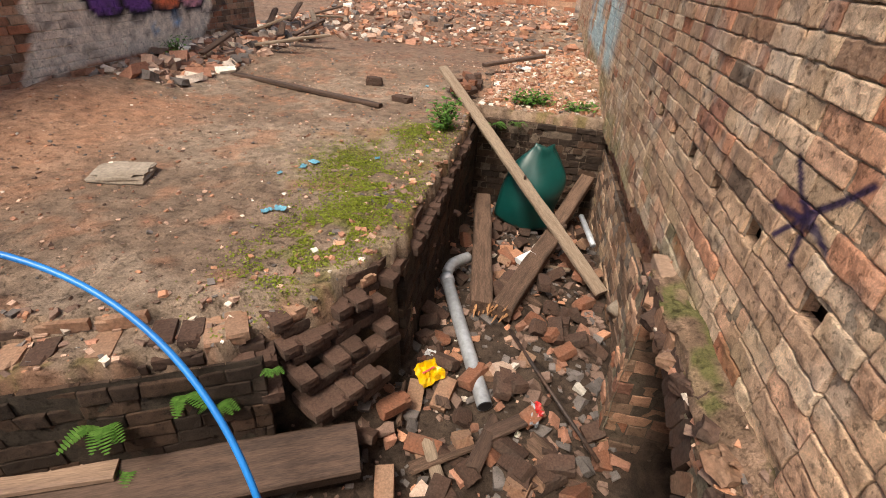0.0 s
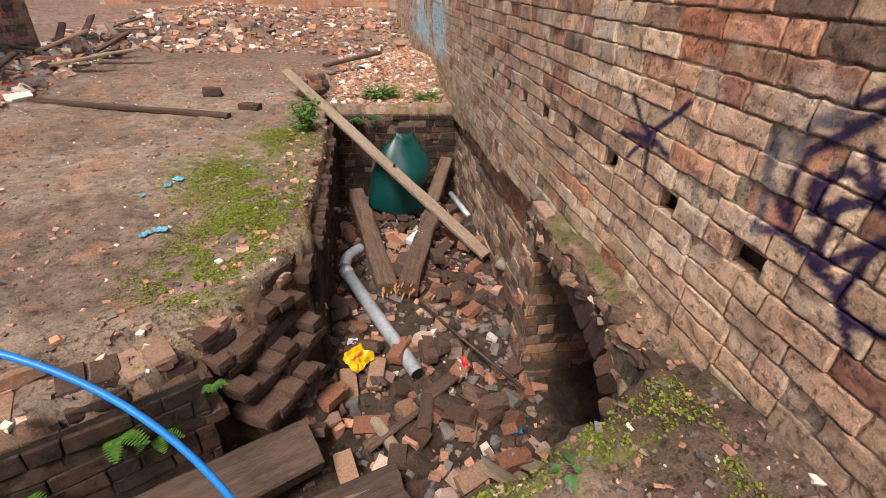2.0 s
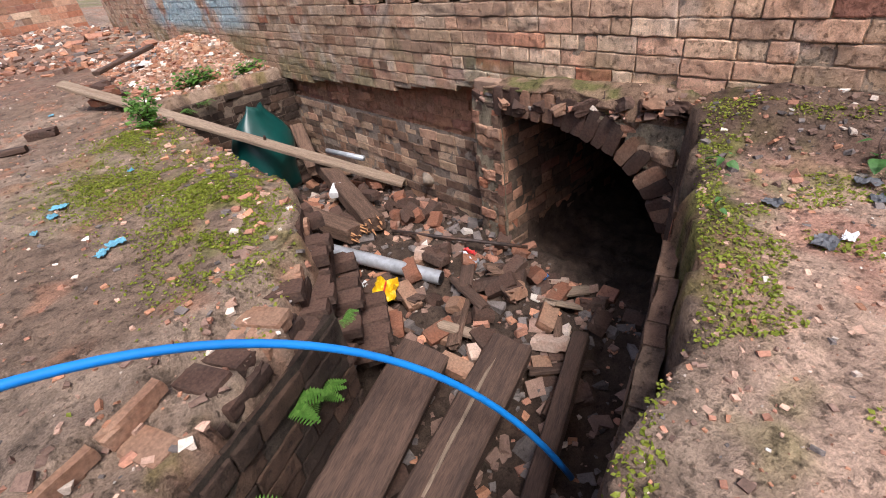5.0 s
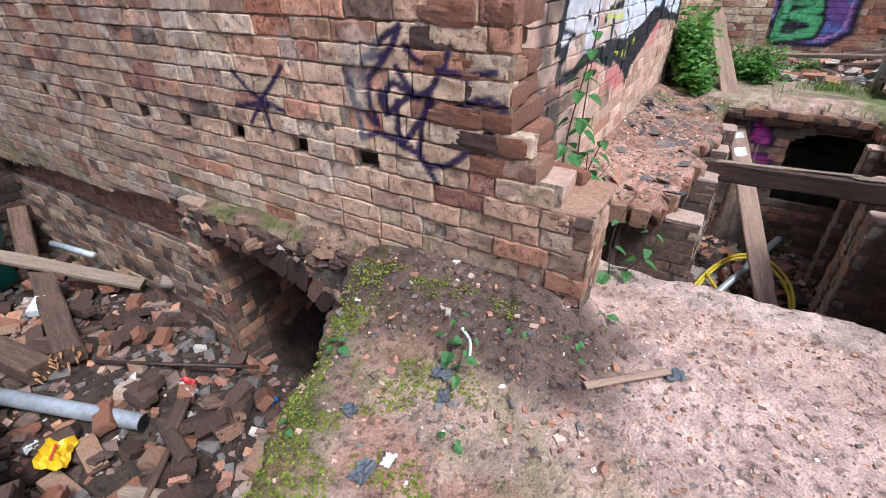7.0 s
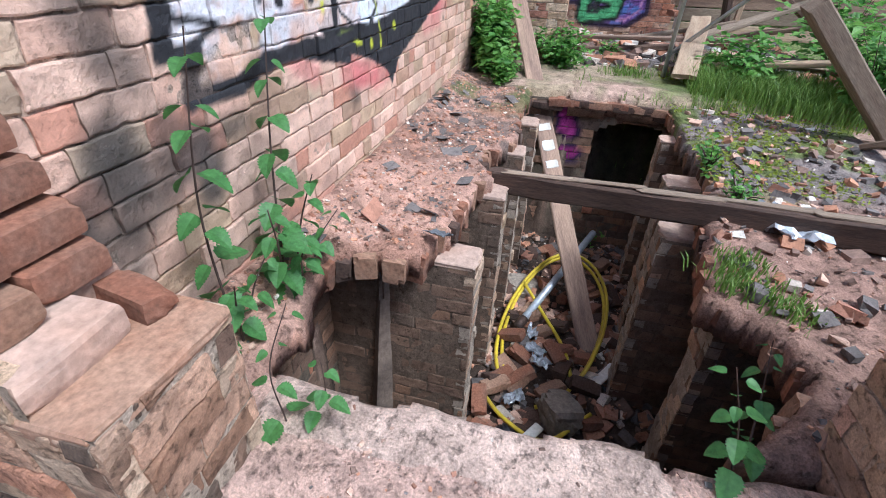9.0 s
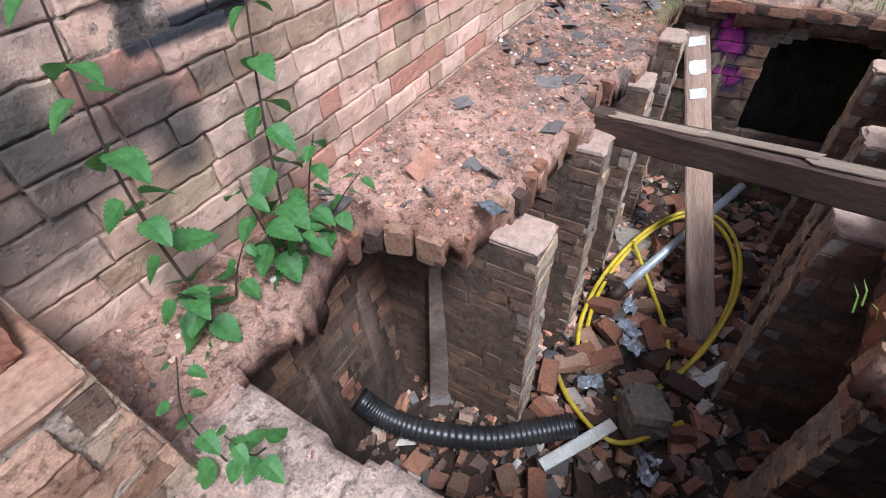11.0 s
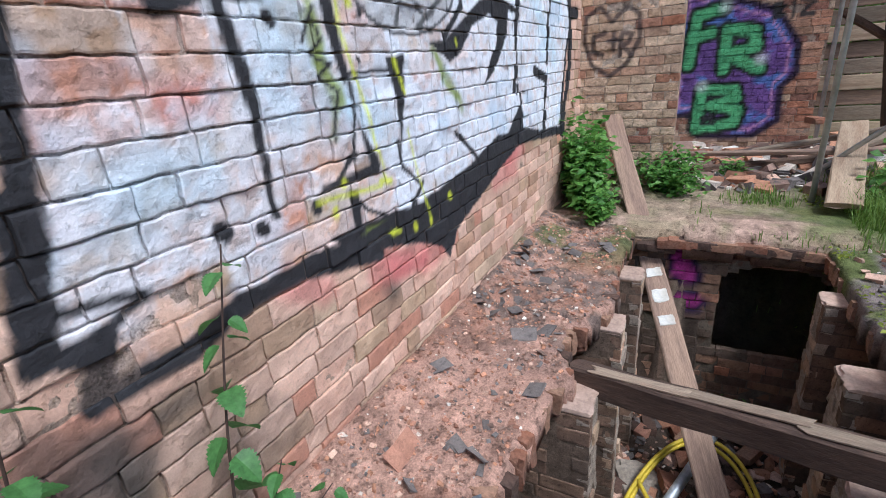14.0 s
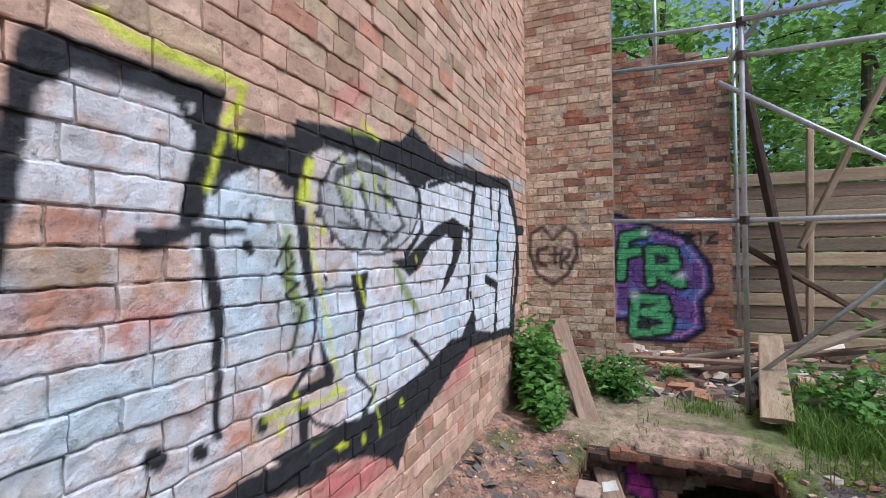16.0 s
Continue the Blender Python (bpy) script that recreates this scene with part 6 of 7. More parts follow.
chips("arch_ledge_chips", 500, box(1.0, 1.2, 0.35, 1.9), lambda x, y: 0.1 + 0.9 * (x - 1.0) - 0.05 * (y - 1), (0.01, 0.045), "mossy stones on the ledge over the arch", 14, [2, 2, 1, 2, 4, 2, 0.5])


def arch_bank():
    """Mossy earth and broken mortar sloping from the arch's crown back to the wall."""
    ys, ss = np.arange(0.2, 1.86, 0.02), np.linspace(0, 1, 15)
    Y, S = np.meshgrid(ys, ss)
    low = np.interp(Y, [0.2] + OPEN_Y + [2.4], [-0.45] + [z + 0.17 for z in OPEN_Z[:-1]] + [0.13, 0.0])
    n = fbm(Y * 6, S * 3, 141) - 0.5
    x = 1.035 + 0.13 * S ** 1.6 - 0.06 * np.sin(np.pi * S) + 0.05 * n + 0.03 * (fbm(Y * 22, S * 10, 145) - 0.5)
    z = low + (np.interp(Y, [0.2, 0.6, 1.7, 2.4], [0.34, 0.31, 0.22, 0.12]) - low) * S ** 0.8 + 0.05 * n
    f2 = fbm(Y * 14, S * 9, 142)
    c = np.broadcast_to(np.array([0.2, 0.13, 0.085]), Y.shape + (3,)) * (0.6 + 0.8 * f2[..., None])
    c = cover(c, smooth(0.48, 0.6, fbm(Y * 4, S * 3, 143)) * 0.75, (0.13, 0.14, 0.04))
    c = cover(c, smooth(0.56, 0.66, fbm(Y * 9, S * 5, 144)) * 0.7, (0.34, 0.22, 0.15))
    v = np.stack([x, Y, z], -1).reshape(-1, 3)
    back = v + np.array([0.12, 0, -0.02])
    f = grid_faces(len(ys), len(ss))
    k = len(v)
    return tagged(link_mesh("arch_bank", np.concatenate([v, back]), np.concatenate([f[:, ::-1], f + k]), EARTH, None, np.concatenate([c.reshape(-1, 3)] * 2), True),
                  "mossy earth and mortar bank over the cellar arch", "bank", "", "structure")


arch_bank()
for k in range(9):
    chunk("brick", 660 + k, (0.2, 0.11, 0.07), pose(1.05 + 0.01 * (k % 3), 0.5 + 0.17 * k, 0.17 - 0.012 * k + 0.02 * (k % 2), 8 * (k % 3) - 6, 28, 35 * k), [LOOSE_DARK, LOOSE_BUFF, LOOSE_DARK][k % 3], ring, 0.3)

# ---- the far cellar: timbers, hoses, rubble ----
plank2 = timber("plank", (3.84, -1.9, -1.58), (7.1, -0.5, 1.0), 0.18, 0.045, WOOD_BROWN, "long brown plank with white paint marks leaning up from the cellar", "plank", 71, -12)
for k in range(4):
    chunk("paint_mark", 500 + k, (0.08 + 0.03 * (k % 2), 0.11, 0.008), pose(-0.2 + 0.22 * k, 0.0, 0.025), WHITE_PAINT, plank2, 0.5, "white paint daub")
span = timber("beam", (3.75, -0.86, 0.06), (3.1, -3.4, 0.34), 0.11, 0.15, WOOD_DARK, "charred dark beam spanning the cellar", "beam", 72, 0, "", 0.05, 0.01)
for k in range(6):
    sp = timber("rotten_strip", (-1.2 + 0.42 * k, 0.02 * (k % 2) - 0.015, 0.077), (-0.72 + 0.42 * k, 0.02 * (k % 2) - 0.005, 0.08), 0.06, 0.012, WOOD_GREY, "", "", 73 + k, 0, "", 0.05, 0.008)
    sp.matrix_basis = sp.matrix_world.copy()
    sp.parent = span
timber("white_batten", (2.56, -1.22, -1.42), (2.99, -1.5, -1.4), 0.07, 0.03, WHITE_PAINT, "white painted batten on the cellar floor", "batten", 74, 0, "white battens")
timber("white_batten", (3.5, -1.88, -1.4), (3.88, -2.12, -1.38), 0.07, 0.03, WHITE_PAINT, "white painted batten on the cellar floor", "batten", 75, 0, "white battens")
tube("steel_pole", [(3.95, -1.22, -1.38), (5.42, -1.82, -1.15)], 0.035, GALV, "grey steel pole lying in the cellar", "pole", 14)
tube("socket", [(3.93, -1.21, -1.385), (4.05, -1.26, -1.365)], 0.045, IRON, "dark iron socket on the pole's end", "pole", 12)
tube("corrugated_pipe", smooth_path([(2.3, 0.0 - 0.16, -1.2), (2.33, -0.3, -1.34), (2.4, -0.55, -1.4), (2.55, -0.88, -1.42), (2.72, -1.12, -1.4), (2.86, -1.3, -1.38)], 26), lambda i, k: 0.068 + 0.008 * (i % 3 == 0), BLACK_PLASTIC, "black corrugated drain pipe on the cellar floor", "pipe", 18)


def ring_hose(cx, cy, rx, ry, a0, a1, z, tilt, turn, label):
    pts = []
    for i in range(48):
        a = a0 + (a1 - a0) * i / 47
        x, y = rx * math.cos(a), ry * math.sin(a)
        c, s = math.cos(turn), math.sin(turn)
        pts.append((cx + x * c - y * s, cy + x * s + y * c, z + tilt * x + 0.02 * math.sin(3 * a)))
    return tube("yellow_hose", pts, 0.016, HOSE_YELLOW, label, "hose", 8, "yellow hoses")


ring_hose(4.1, -1.52, 0.95, 0.42, -2.9, 2.6, -1.33, 0.1, -0.18, "yellow hose lying in a wide loop on the rubble")
ring_hose(4.12, -1.53, 0.9, 0.4, -3.0, 2.7, -1.36, 0.1, -0.15, "yellow hose lying in a wide loop on the rubble")
tube("yellow_hose", smooth_path([(4.5, -1.2, -1.3), (4.2, -1.4, -1.36), (3.8, -1.62, -1.38), (3.5, -1.7, -1.4)]), 0.016, HOSE_YELLOW, "loose end of yellow hose over bricks", "hose", 8, "yellow hoses")
tube("yellow_hose", smooth_path([(3.25, -1.02, -1.45), (3.0, -1.25, -1.42), (2.9, -1.55, -1.42), (3.2, -1.85, -1.4)]), 0.016, HOSE_YELLOW, "loose end of yellow hose over bricks", "hose", 8, "yellow hoses")
rc = random.Random(44)
for x, y, mi, k in [(3.27, -1.14, 1, 0), (3.1, -1.05, 0, 1), (3.5, -1.2, 1, 1), (3.62, -1.3, 0, 2), (4.14, -1.28, 1, 3), (3.4, -1.32, 0, 0), (2.46, -1.24, 0, 2), (2.42, -1.08, 1, 4), (2.25, -0.85, 1, 5), (5.2, -1.95, 1, 0), (3.42, -1.8, 2, 1), (3.14, -1.85, 0, 3),
                    (3.8, -1.18, 0, 0), (3.95, -1.4, 1, 2), (3.7, -1.55, 0, 1), (3.55, -1.62, 2, 0), (3.35, -1.55, 1, 0), (4.6, -1.4, 0, 1), (4.5, -1.7, 2, 2), (4.9, -1.5, 0, 4), (2.9, -1.1, 0, 4), (3.0, -1.42, 2, 3)]:
    loose_brick(pose(x, y, on(x, y, 0.07), rc.uniform(-25, 25), rc.uniform(-25, 25), rc.uniform(0, 360)), mi, k, "cellar bricks")
for i in range(60):
    x, y = rc.uniform(2.0, 5.6), rc.uniform(-2.05, -0.9)
    loose_brick(pose(x, y, on(x, y, rc.uniform(0.0, 0.05)), rc.uniform(-30, 30), rc.uniform(-30, 30), rc.uniform(0, 360)), rc.choice([0, 0, 1, 2, 2, 2]), rc.randint(0, 5), "cellar bricks")
chunk("stone", 601, (0.3, 0.24, 0.2), pose(3.15, -1.62, -1.4, 10, 15, 30), CONCRETE, None, 0.3, "mossy lump of stone among the bricks", "stone")
chunk("stone", 602, (0.4, 0.3, 0.14), pose(4.6, -1.2, -1.45, 0, 5, 20), CONCRETE, None, 0.3, "grey concrete lump in the cellar", "stone")
chunk("stone", 603, (0.38, 0.3, 0.07), pose(-2.65, 2.3, 0.0, 3, 0, 20), CONCRETE, None, 0.25, "flat pale stone slab on the old floor", "stone")
chunk("stone", 604, (0.22, 0.14, 0.12), pose(-1.92, 5.9, 0.04, 0, 0, 10), LOOSE_DARK, None, 0.2, "dark stone block on the old floor", "stone")
chunk("stone", 605, (0.24, 0.14, 0.08), pose(-1.35, 5.3, 0.0, 0, 0, -20), LOOSE_DARK, None, 0.2, "dark stone lump on the old floor", "stone")
for k, (x, y) in enumerate([(3.9, -1.35), (3.55, -1.45), (3.2, -1.3), (2.85, -1.75), (3.68, -1.4)]):
    crumpled("plastic_bag", (0.16, 0.1, 0.05), FOIL, pose(x, y, on(x, y, 0.08), 10, 10, 60 * k), "crumpled clear plastic on the rubble", "litter", 50 + k, "plastic scraps")
crumpled("plastic_bag", (0.4, 0.2, 0.06), FOIL, pose(3.35, -2.5, 0.21, 0, 0, 20), "crumpled grey plastic sheet on the south floor", "litter", 58)
crumpled("slate_bit", (0.13, 0.09, 0.02), SLATE, pose(2.7, -0.8, 0.2, 20, 10, 60), "blue-grey slate on the broken edge", "slate", 59, "slate pieces")
# pile of bricks where the plank rests
for i in range(12):
    loose_brick(pose(-0.75 + 0.1 * (i % 3) + rc.uniform(-0.03, 0.03), 5.75 + 0.24 * (i // 3), 0.08 + 0.06 * (i % 2), rc.uniform(-8, 8), rc.uniform(-8, 8), rc.uniform(60, 120)), rc.choice([2, 2, 0]), rc.randint(0, 3), "stacked bricks")
timber("plank", (-0.55, 6.9, 0.22), (0.3, 7.6, 0.32), 0.1, 0.05, WOOD_DARK, "short dark timber beside the earth heap", "plank", 76)
timber("floor_batten", (-1.5, 4.9, 0.0), (-4.3, 5.7, 0.02), 0.09, 0.05, WOOD_DARK, "dark timber edging sunk in the old floor", "batten", 77)
for k in range(16):
    x, y, a = rc.uniform(-4.9, -3.7), rc.uniform(5.6, 10.5), rc.uniform(0, 3.1)
    z = on(x, y, 0.1)
    timber("timber_scrap", (x, y, z), (x + math.cos(a) * 0.7, y + math.sin(a) * 0.7, z + rc.uniform(-0.05, 0.3)), 0.1, 0.04, [WOOD_GREY, WOOD_DARK, WOOD_ROT][k % 3], "weathered timber scrap by the old wall", "timber", 80 + k, 0, "wall-foot timbers", 0.03)

# ---- leaves ----
def leaf_green(name, c0, c1):
    m, n, l, b = mat_nodes(name)
    geo = n.new("ShaderNodeNewGeometry")
    col = mix_node(n, l, geo.outputs["Random Per Island"], c0, c1)
    f = noise_node(n, l, 60, 4, 0.6, geo.outputs["Position"])
    k = ramp_node(n, l, f, 0.3, 0.7, 0.7, 1.25)
    sc = n.new("ShaderNodeVectorMath")
    sc.operation = "SCALE"
    l.new(col, sc.inputs[0]), l.new(k, sc.inputs["Scale"])
    l.new(sc.outputs[0], b.inputs["Base Color"])
    b.inputs["Roughness"].default_value = 0.5
    b.inputs["Specular IOR Level"].default_value = 0.35
    tr = n.new("ShaderNodeBsdfTranslucent")
    l.new(sc.outputs[0], tr.inputs["Color"])
    mx = n.new("ShaderNodeMixShader")
    mx.inputs[0].default_value = 0.45
    l.new(b.outputs[0], mx.inputs[1]), l.new(tr.outputs[0], mx.inputs[2])
    l.new(mx.outputs[0], n["Material Output"].inputs["Surface"])
    return m


NETTLE = leaf_green("nettle_leaf", (0.055, 0.165, 0.045), (0.12, 0.27, 0.075))
IVY = leaf_green("bush_leaf", (0.07, 0.19, 0.03), (0.2, 0.38, 0.08))
FERN = leaf_green("fern_leaf", (0.08, 0.2, 0.03), (0.15, 0.3, 0.06))
GRASS = leaf_green("grass_blade", (0.12, 0.21, 0.035), (0.22, 0.32, 0.07))
TREE_LEAF = leaf_green("tree_leaf", (0.2, 0.36, 0.07), (0.48, 0.68, 0.22))
MOSS = leaf_green("moss_tuft", (0.17, 0.21, 0.02), (0.3, 0.34, 0.045))
STEM = plain("plant_stem", (0.075, 0.045, 0.035), 0.7, 0, 0.2, 30, 0.2, 0.002)
BARK = plain("tree_bark", (0.12, 0.095, 0.07), 0.95, 0, 0.4, 12, 0.8, 0.02, 0.2, (0.06, 0.055, 0.04))


def toothed_leaf(length, width, teeth=9, droop=0.25):
    """Vertices and quads of a serrated leaf along +x, folded a little on its midrib."""
    v, f = [], []
    n = teeth * 2
    for i in range(n + 1):
        s = i / n
        w = width / 2 * (math.sin(math.pi * min(1, s ** 0.58)) ** 0.75) * (1.14 if i % 2 else 0.9)
        z = -droop * length * s * s
        v += [(s * length, -w, z + 0.25 * w), (s * length, 0, z), (s * length, w, z + 0.25 * w)]
    for i in range(n):
        a = i * 3
        f += [(a, a + 3, a + 4, a + 1), (a + 1, a + 4, a + 5, a + 2)]
    return np.array(v), np.array(f)


LEAF_ME = []
for k, (ln, wd) in enumerate([(0.14, 0.11), (0.12, 0.09), (0.095, 0.066)]):
    v, f = toothed_leaf(ln, wd)
    me_ob = link_mesh("leaf", v, f, NETTLE)
    LEAF_ME.append(me_ob.data)
    bpy.data.objects.remove(me_ob)


def nettle(base, top, pairs, seed, label, big=1.0, name="nettle"):
    """A stem with opposite pairs of toothed leaves, larger below."""
    rng = random.Random(seed)
    a, b = Vector(base), Vector(top)
    mid = (a + b) / 2 + Vector((rng.uniform(-0.04, 0.04), rng.uniform(-0.04, 0.04), 0))
    path = smooth_path([a, mid, b], 8)
    root = empty(name)
    root.location = a
    bpy.context.view_layer.update()
    st = part("stem", sweep_bm([p - a for p in path], lambda i, k: 0.0055 * big * (1 - 0.6 * k), 6), STEM, root)
    for i in range(pairs):
        k = 0.12 + 0.86 * i / max(1, pairs - 1)
        p = path[min(len(path) - 1, int(k * (len(path) - 1)))] - a
        az = 90 * (i % 2) + rng.uniform(-25, 25)
        for side in (0, 180):
            me = LEAF_ME[min(2, int(k * 3))]
            s = big * rng.uniform(0.75, 1.15) * (1 - 0.3 * k)
            lf = new("leaf", me)
            lf.parent = root
            lf.matrix_basis = Matrix.Translation(p) @ pose(0, 0, 0, rng.uniform(-15, 15), rng.uniform(5, 35), az + side) @ Matrix.Translation((0.02, 0, 0)) @ Matrix.Scale(s, 4)
    return tagged(root, label, "nettle", "nettles")


nettle((1.82, -0.3, 0.22), (1.86, -0.36, 1.2), 9, 1, "tall green nettle growing against the painted wall", 1.0)
nettle((1.78, -0.36, 0.22), (1.74, -0.42, 0.5), 5, 2, "low bushy nettle at the painted wall's foot", 1.0)
nettle((1.9, -0.3, 0.22), (2.0, -0.36, 0.46), 4, 12, "low bushy nettle at the painted wall's foot", 0.8)
nettle((2.17, -0.28, 0.22), (2.42, -0.22, 1.22), 9, 3, "tall green nettle growing against the painted wall", 1.05)
nettle((2.12, -0.3, 0.22), (2.04, -0.36, 0.6), 6, 4, "bushy nettle at the painted wall's foot", 1.1)
nettle((2.24, -0.3, 0.22), (2.32, -0.38, 0.62), 5, 5, "bushy nettle at the painted wall's foot", 1.0)
nettle((2.18, -0.36, 0.22), (2.12, -0.44, 0.42), 4, 6, "bushy nettle at the painted wall's foot", 0.9)
nettle((2.32, -0.34, 0.22), (2.46, -0.4, 0.4), 4, 13, "bushy nettle at the painted wall's foot", 0.8)
nettle((1.62, -0.72, 0.2), (1.56, -0.8, 0.48), 4, 7, "young nettle on the slab by the stub", 0.6)
nettle((1.55, -0.66, 0.2), (1.6, -0.7, 0.62), 4, 8, "young nettle on the slab by the stub", 0.55)
nettle((1.78, -1.92, 0.18), (1.7, -1.76, 0.62), 6, 9, "nettle at the corner of the broken floor", 0.62)
nettle((1.86, -1.98, 0.18), (1.98, -1.96, 0.5), 5, 10, "nettle at the corner of the broken floor", 0.62)
nettle((0.62, -0.36, 0.22), (0.66, -0.4, 0.4), 4, 11, "small green nettle at the wall's foot", 0.4)
nettle((0.7, -0.3, 0.24), (0.76, -0.3, 0.36), 3, 14, "small green nettle at the wall's foot", 0.45)
for k, (x, y, s) in enumerate([(0.5, 0.1, 0.6), (0.18, -0.02, 0.35), (0.85, -0.45, 0.4), (0.95, -0.7, 0.4), (1.2, -0.75, 0.4), (0.4, -0.5, 0.35)]):
    nettle((x, y, on(x, y)), (x + 0.01, y, on(x, y, 0.07)), 3, 20 + k, "small green seedling on the slab", s, "seedling")


def foliage(name, count, place, size, mat, parent, seed, up=0.6):
    """Many small pointed leaves as one mesh; place(rng, n) gives their middles."""
    rng = np.random.RandomState(seed)
    c = place(rng, count)
    n = len(c)
    s = size[0] + (size[1] - size[0]) * rng.rand(n)
    a = rng.rand(n) * 2 * np.pi
    t = np.stack([np.cos(a), np.sin(a), rng.uniform(-0.7, 0.5, n)], -1)
    nrm = np.stack([rng.normal(0, 1 - up, n), rng.normal(0, 1 - up, n), np.full(n, 1.0)], -1)
    w = np.cross(nrm, t)
    w /= np.linalg.norm(w, axis=1, keepdims=True) + 1e-9
    t /= np.linalg.norm(t, axis=1, keepdims=True)
    nn = np.cross(t, w)
    L, W = s[:, None], (s * 0.36)[:, None]
    v = np.stack([c - t * L * 0.5, c - t * L * 0.1 + w * W + nn * W * 0.3, c + t * L * 0.5, c - t * L * 0.1 - w * W + nn * W * 0.3], 1)
    f = np.arange(n * 4).reshape(n, 4)
    f = np.concatenate([f[:, [0, 1, 2]], f[:, [0, 2, 3]]])
    return link_mesh(name, v.reshape(-1, 3), f, mat, parent)


def bush(x, y, rx, ry, h, count, seed, label, size=(0.04, 0.1), mat=None, zbase=None):
    root = empty("bush")
    z0 = on(x, y) if zbase is None else zbase
    rng = random.Random(seed)
    tips = []
    for k in range(16):
        a, r = rng.uniform(0, 6.28), rng.uniform(0.3, 0.95)
        tip = (x + math.cos(a) * rx * r, y + math.sin(a) * ry * r, z0 + h * rng.uniform(0.45, 1.0))
        tips.append(tip)
        part("stem", sweep_bm(smooth_path([(x, y, z0), ((x + tip[0]) / 2, (y + tip[1]) / 2, z0 + h * 0.5), tip], 4), lambda i, k2: 0.006 * (1 - 0.6 * k2), 5), STEM, root)

    def place(r, n):
        t = np.array(tips)[r.randint(len(tips), size=n)]
        k = r.rand(n, 1) ** 0.7
        base = np.array([x, y, z0])
        return base + (t - base) * k + r.normal(0, 1, (n, 3)) * np.array([rx, ry, h]) * 0.2
    foliage("foliage", count, place, size, mat or IVY, root, seed)
    return tagged(root, label, "bush", "green bushes")


bush(6.35, -0.38, 0.6, 0.24, 0.7, 1900, 1, "dense green bramble bush against the painted wall", (0.06, 0.13))
bush(5.65, -0.4, 0.5, 0.26, 0.52, 1500, 2, "dense green bramble bush against the painted wall", (0.06, 0.12))
bush(5.05, -0.32, 0.4, 0.16, 0.34, 700, 3, "green weeds along the painted wall's foot", (0.04, 0.09))
bush(4.6, -0.26, 0.25, 0.1, 0.3, 260, 4, "green weeds along the painted wall's foot", (0.04, 0.08))
bush(5.9, -0.6, 0.4, 0.18, 0.28, 700, 18, "low green weeds below the bramble bushes", (0.04, 0.09))
bush(6.9, -1.15, 0.4, 0.36, 0.38, 1100, 5, "leafy green weeds below the brick return", (0.04, 0.09))
bush(7.2, -0.75, 0.3, 0.3, 0.3, 350, 6, "leafy green weeds below the brick return", (0.04, 0.09))
bush(7.6, -1.7, 0.25, 0.2, 0.22, 200, 7, "low green weeds before the back wall", (0.04, 0.08))
bush(5.9, -1.9, 0.3, 0.25, 0.16, 260, 8, "low green weeds above the arched hole", (0.03, 0.07))
bush(6.6, -3.0, 0.6, 0.5, 0.5, 700, 9, "tall green weeds by the fallen planks", (0.05, 0.12))
bush(5.9, -3.9, 0.8, 0.6, 0.7, 900, 10, "tall green weeds by the fallen planks", (0.05, 0.13))
bush(8.0, -4.4, 0.9, 0.7, 0.9, 900, 11, "green shrub behind the fallen planks", (0.06, 0.14))
bush(-0.62, 4.3, 0.16, 0.3, 0.3, 420, 12, "green weeds at the pit's mossy edge", (0.03, 0.07))
bush(0.2, 5.75, 0.4, 0.16, 0.16, 300, 13, "low leafy weeds over the pit's end wall", (0.03, 0.08))
bush(0.8, 5.6, 0.3, 0.1, 0.14, 200, 14, "low leafy weeds over the pit's end wall", (0.03, 0.07))
bush(-4.7, 5.6, 0.15, 0.3, 0.25, 150, 15, "small weeds at the old wall's foot", (0.03, 0.07))
bush(3.6, -2.35, 0.15, 0.12, 0.16, 120, 16, "small weeds on the south floor", (0.03, 0.06), zbase=0.18)
bush(4.15, -2.3, 0.18, 0.1, 0.16, 130, 17, "small weeds on the south floor", (0.03, 0.06), zbase=0.18)


def fern(x, y, z, seed, size, face):
    root = empty("fern")
    rng = random.Random(seed)
    for k in range(6):
        a = face + rng.uniform(-1.1, 1.1)
        ln = size * rng.uniform(0.7, 1.1)
        path = smooth_path([(x, y, z), (x + math.cos(a) * ln * 0.5, y + math.sin(a) * ln * 0.5, z + ln * 0.32), (x + math.cos(a) * ln, y + math.sin(a) * ln, z + ln * 0.1)], 7)
        v, f = [], []
        for i, p in enumerate(path[1:]):
            w = ln * 0.22 * math.sin(math.pi * (i + 1) / len(path)) + 0.004
            d = Vector((-math.sin(a), math.cos(a), 0))
            t = Vector((math.cos(a), math.sin(a), 0)) * ln * 0.035
            for sgn in (-1, 1):
                b0 = len(v)
                v += [tuple(p - t), tuple(p + d * w * sgn * 0.6 - t * 0.9), tuple(p + d * w * sgn + t * 0.4), tuple(p + t)]
                f.append((b0, b0 + 1, b0 + 2, b0 + 3))
        link_mesh("frond", v, f, FERN, root)
    return tagged(root, "small green fern rooted in the brick joints", "fern", "ferns")


for k, (x, y, z, s) in enumerate([(-1.12, 0.84, -0.32, 0.16), (-1.42, 0.66, -0.42, 0.18), (-1.0, 0.88, -0.4, 0.12), (-1.35, 0.68, -0.72, 0.16), (-0.75, 1.0, -0.22, 0.07), (-0.2, 5.3, -0.2, 0.2), (0.1, 5.3, -0.15, 0.15)]):
    fern(x, y, z, k, s, -1.1)

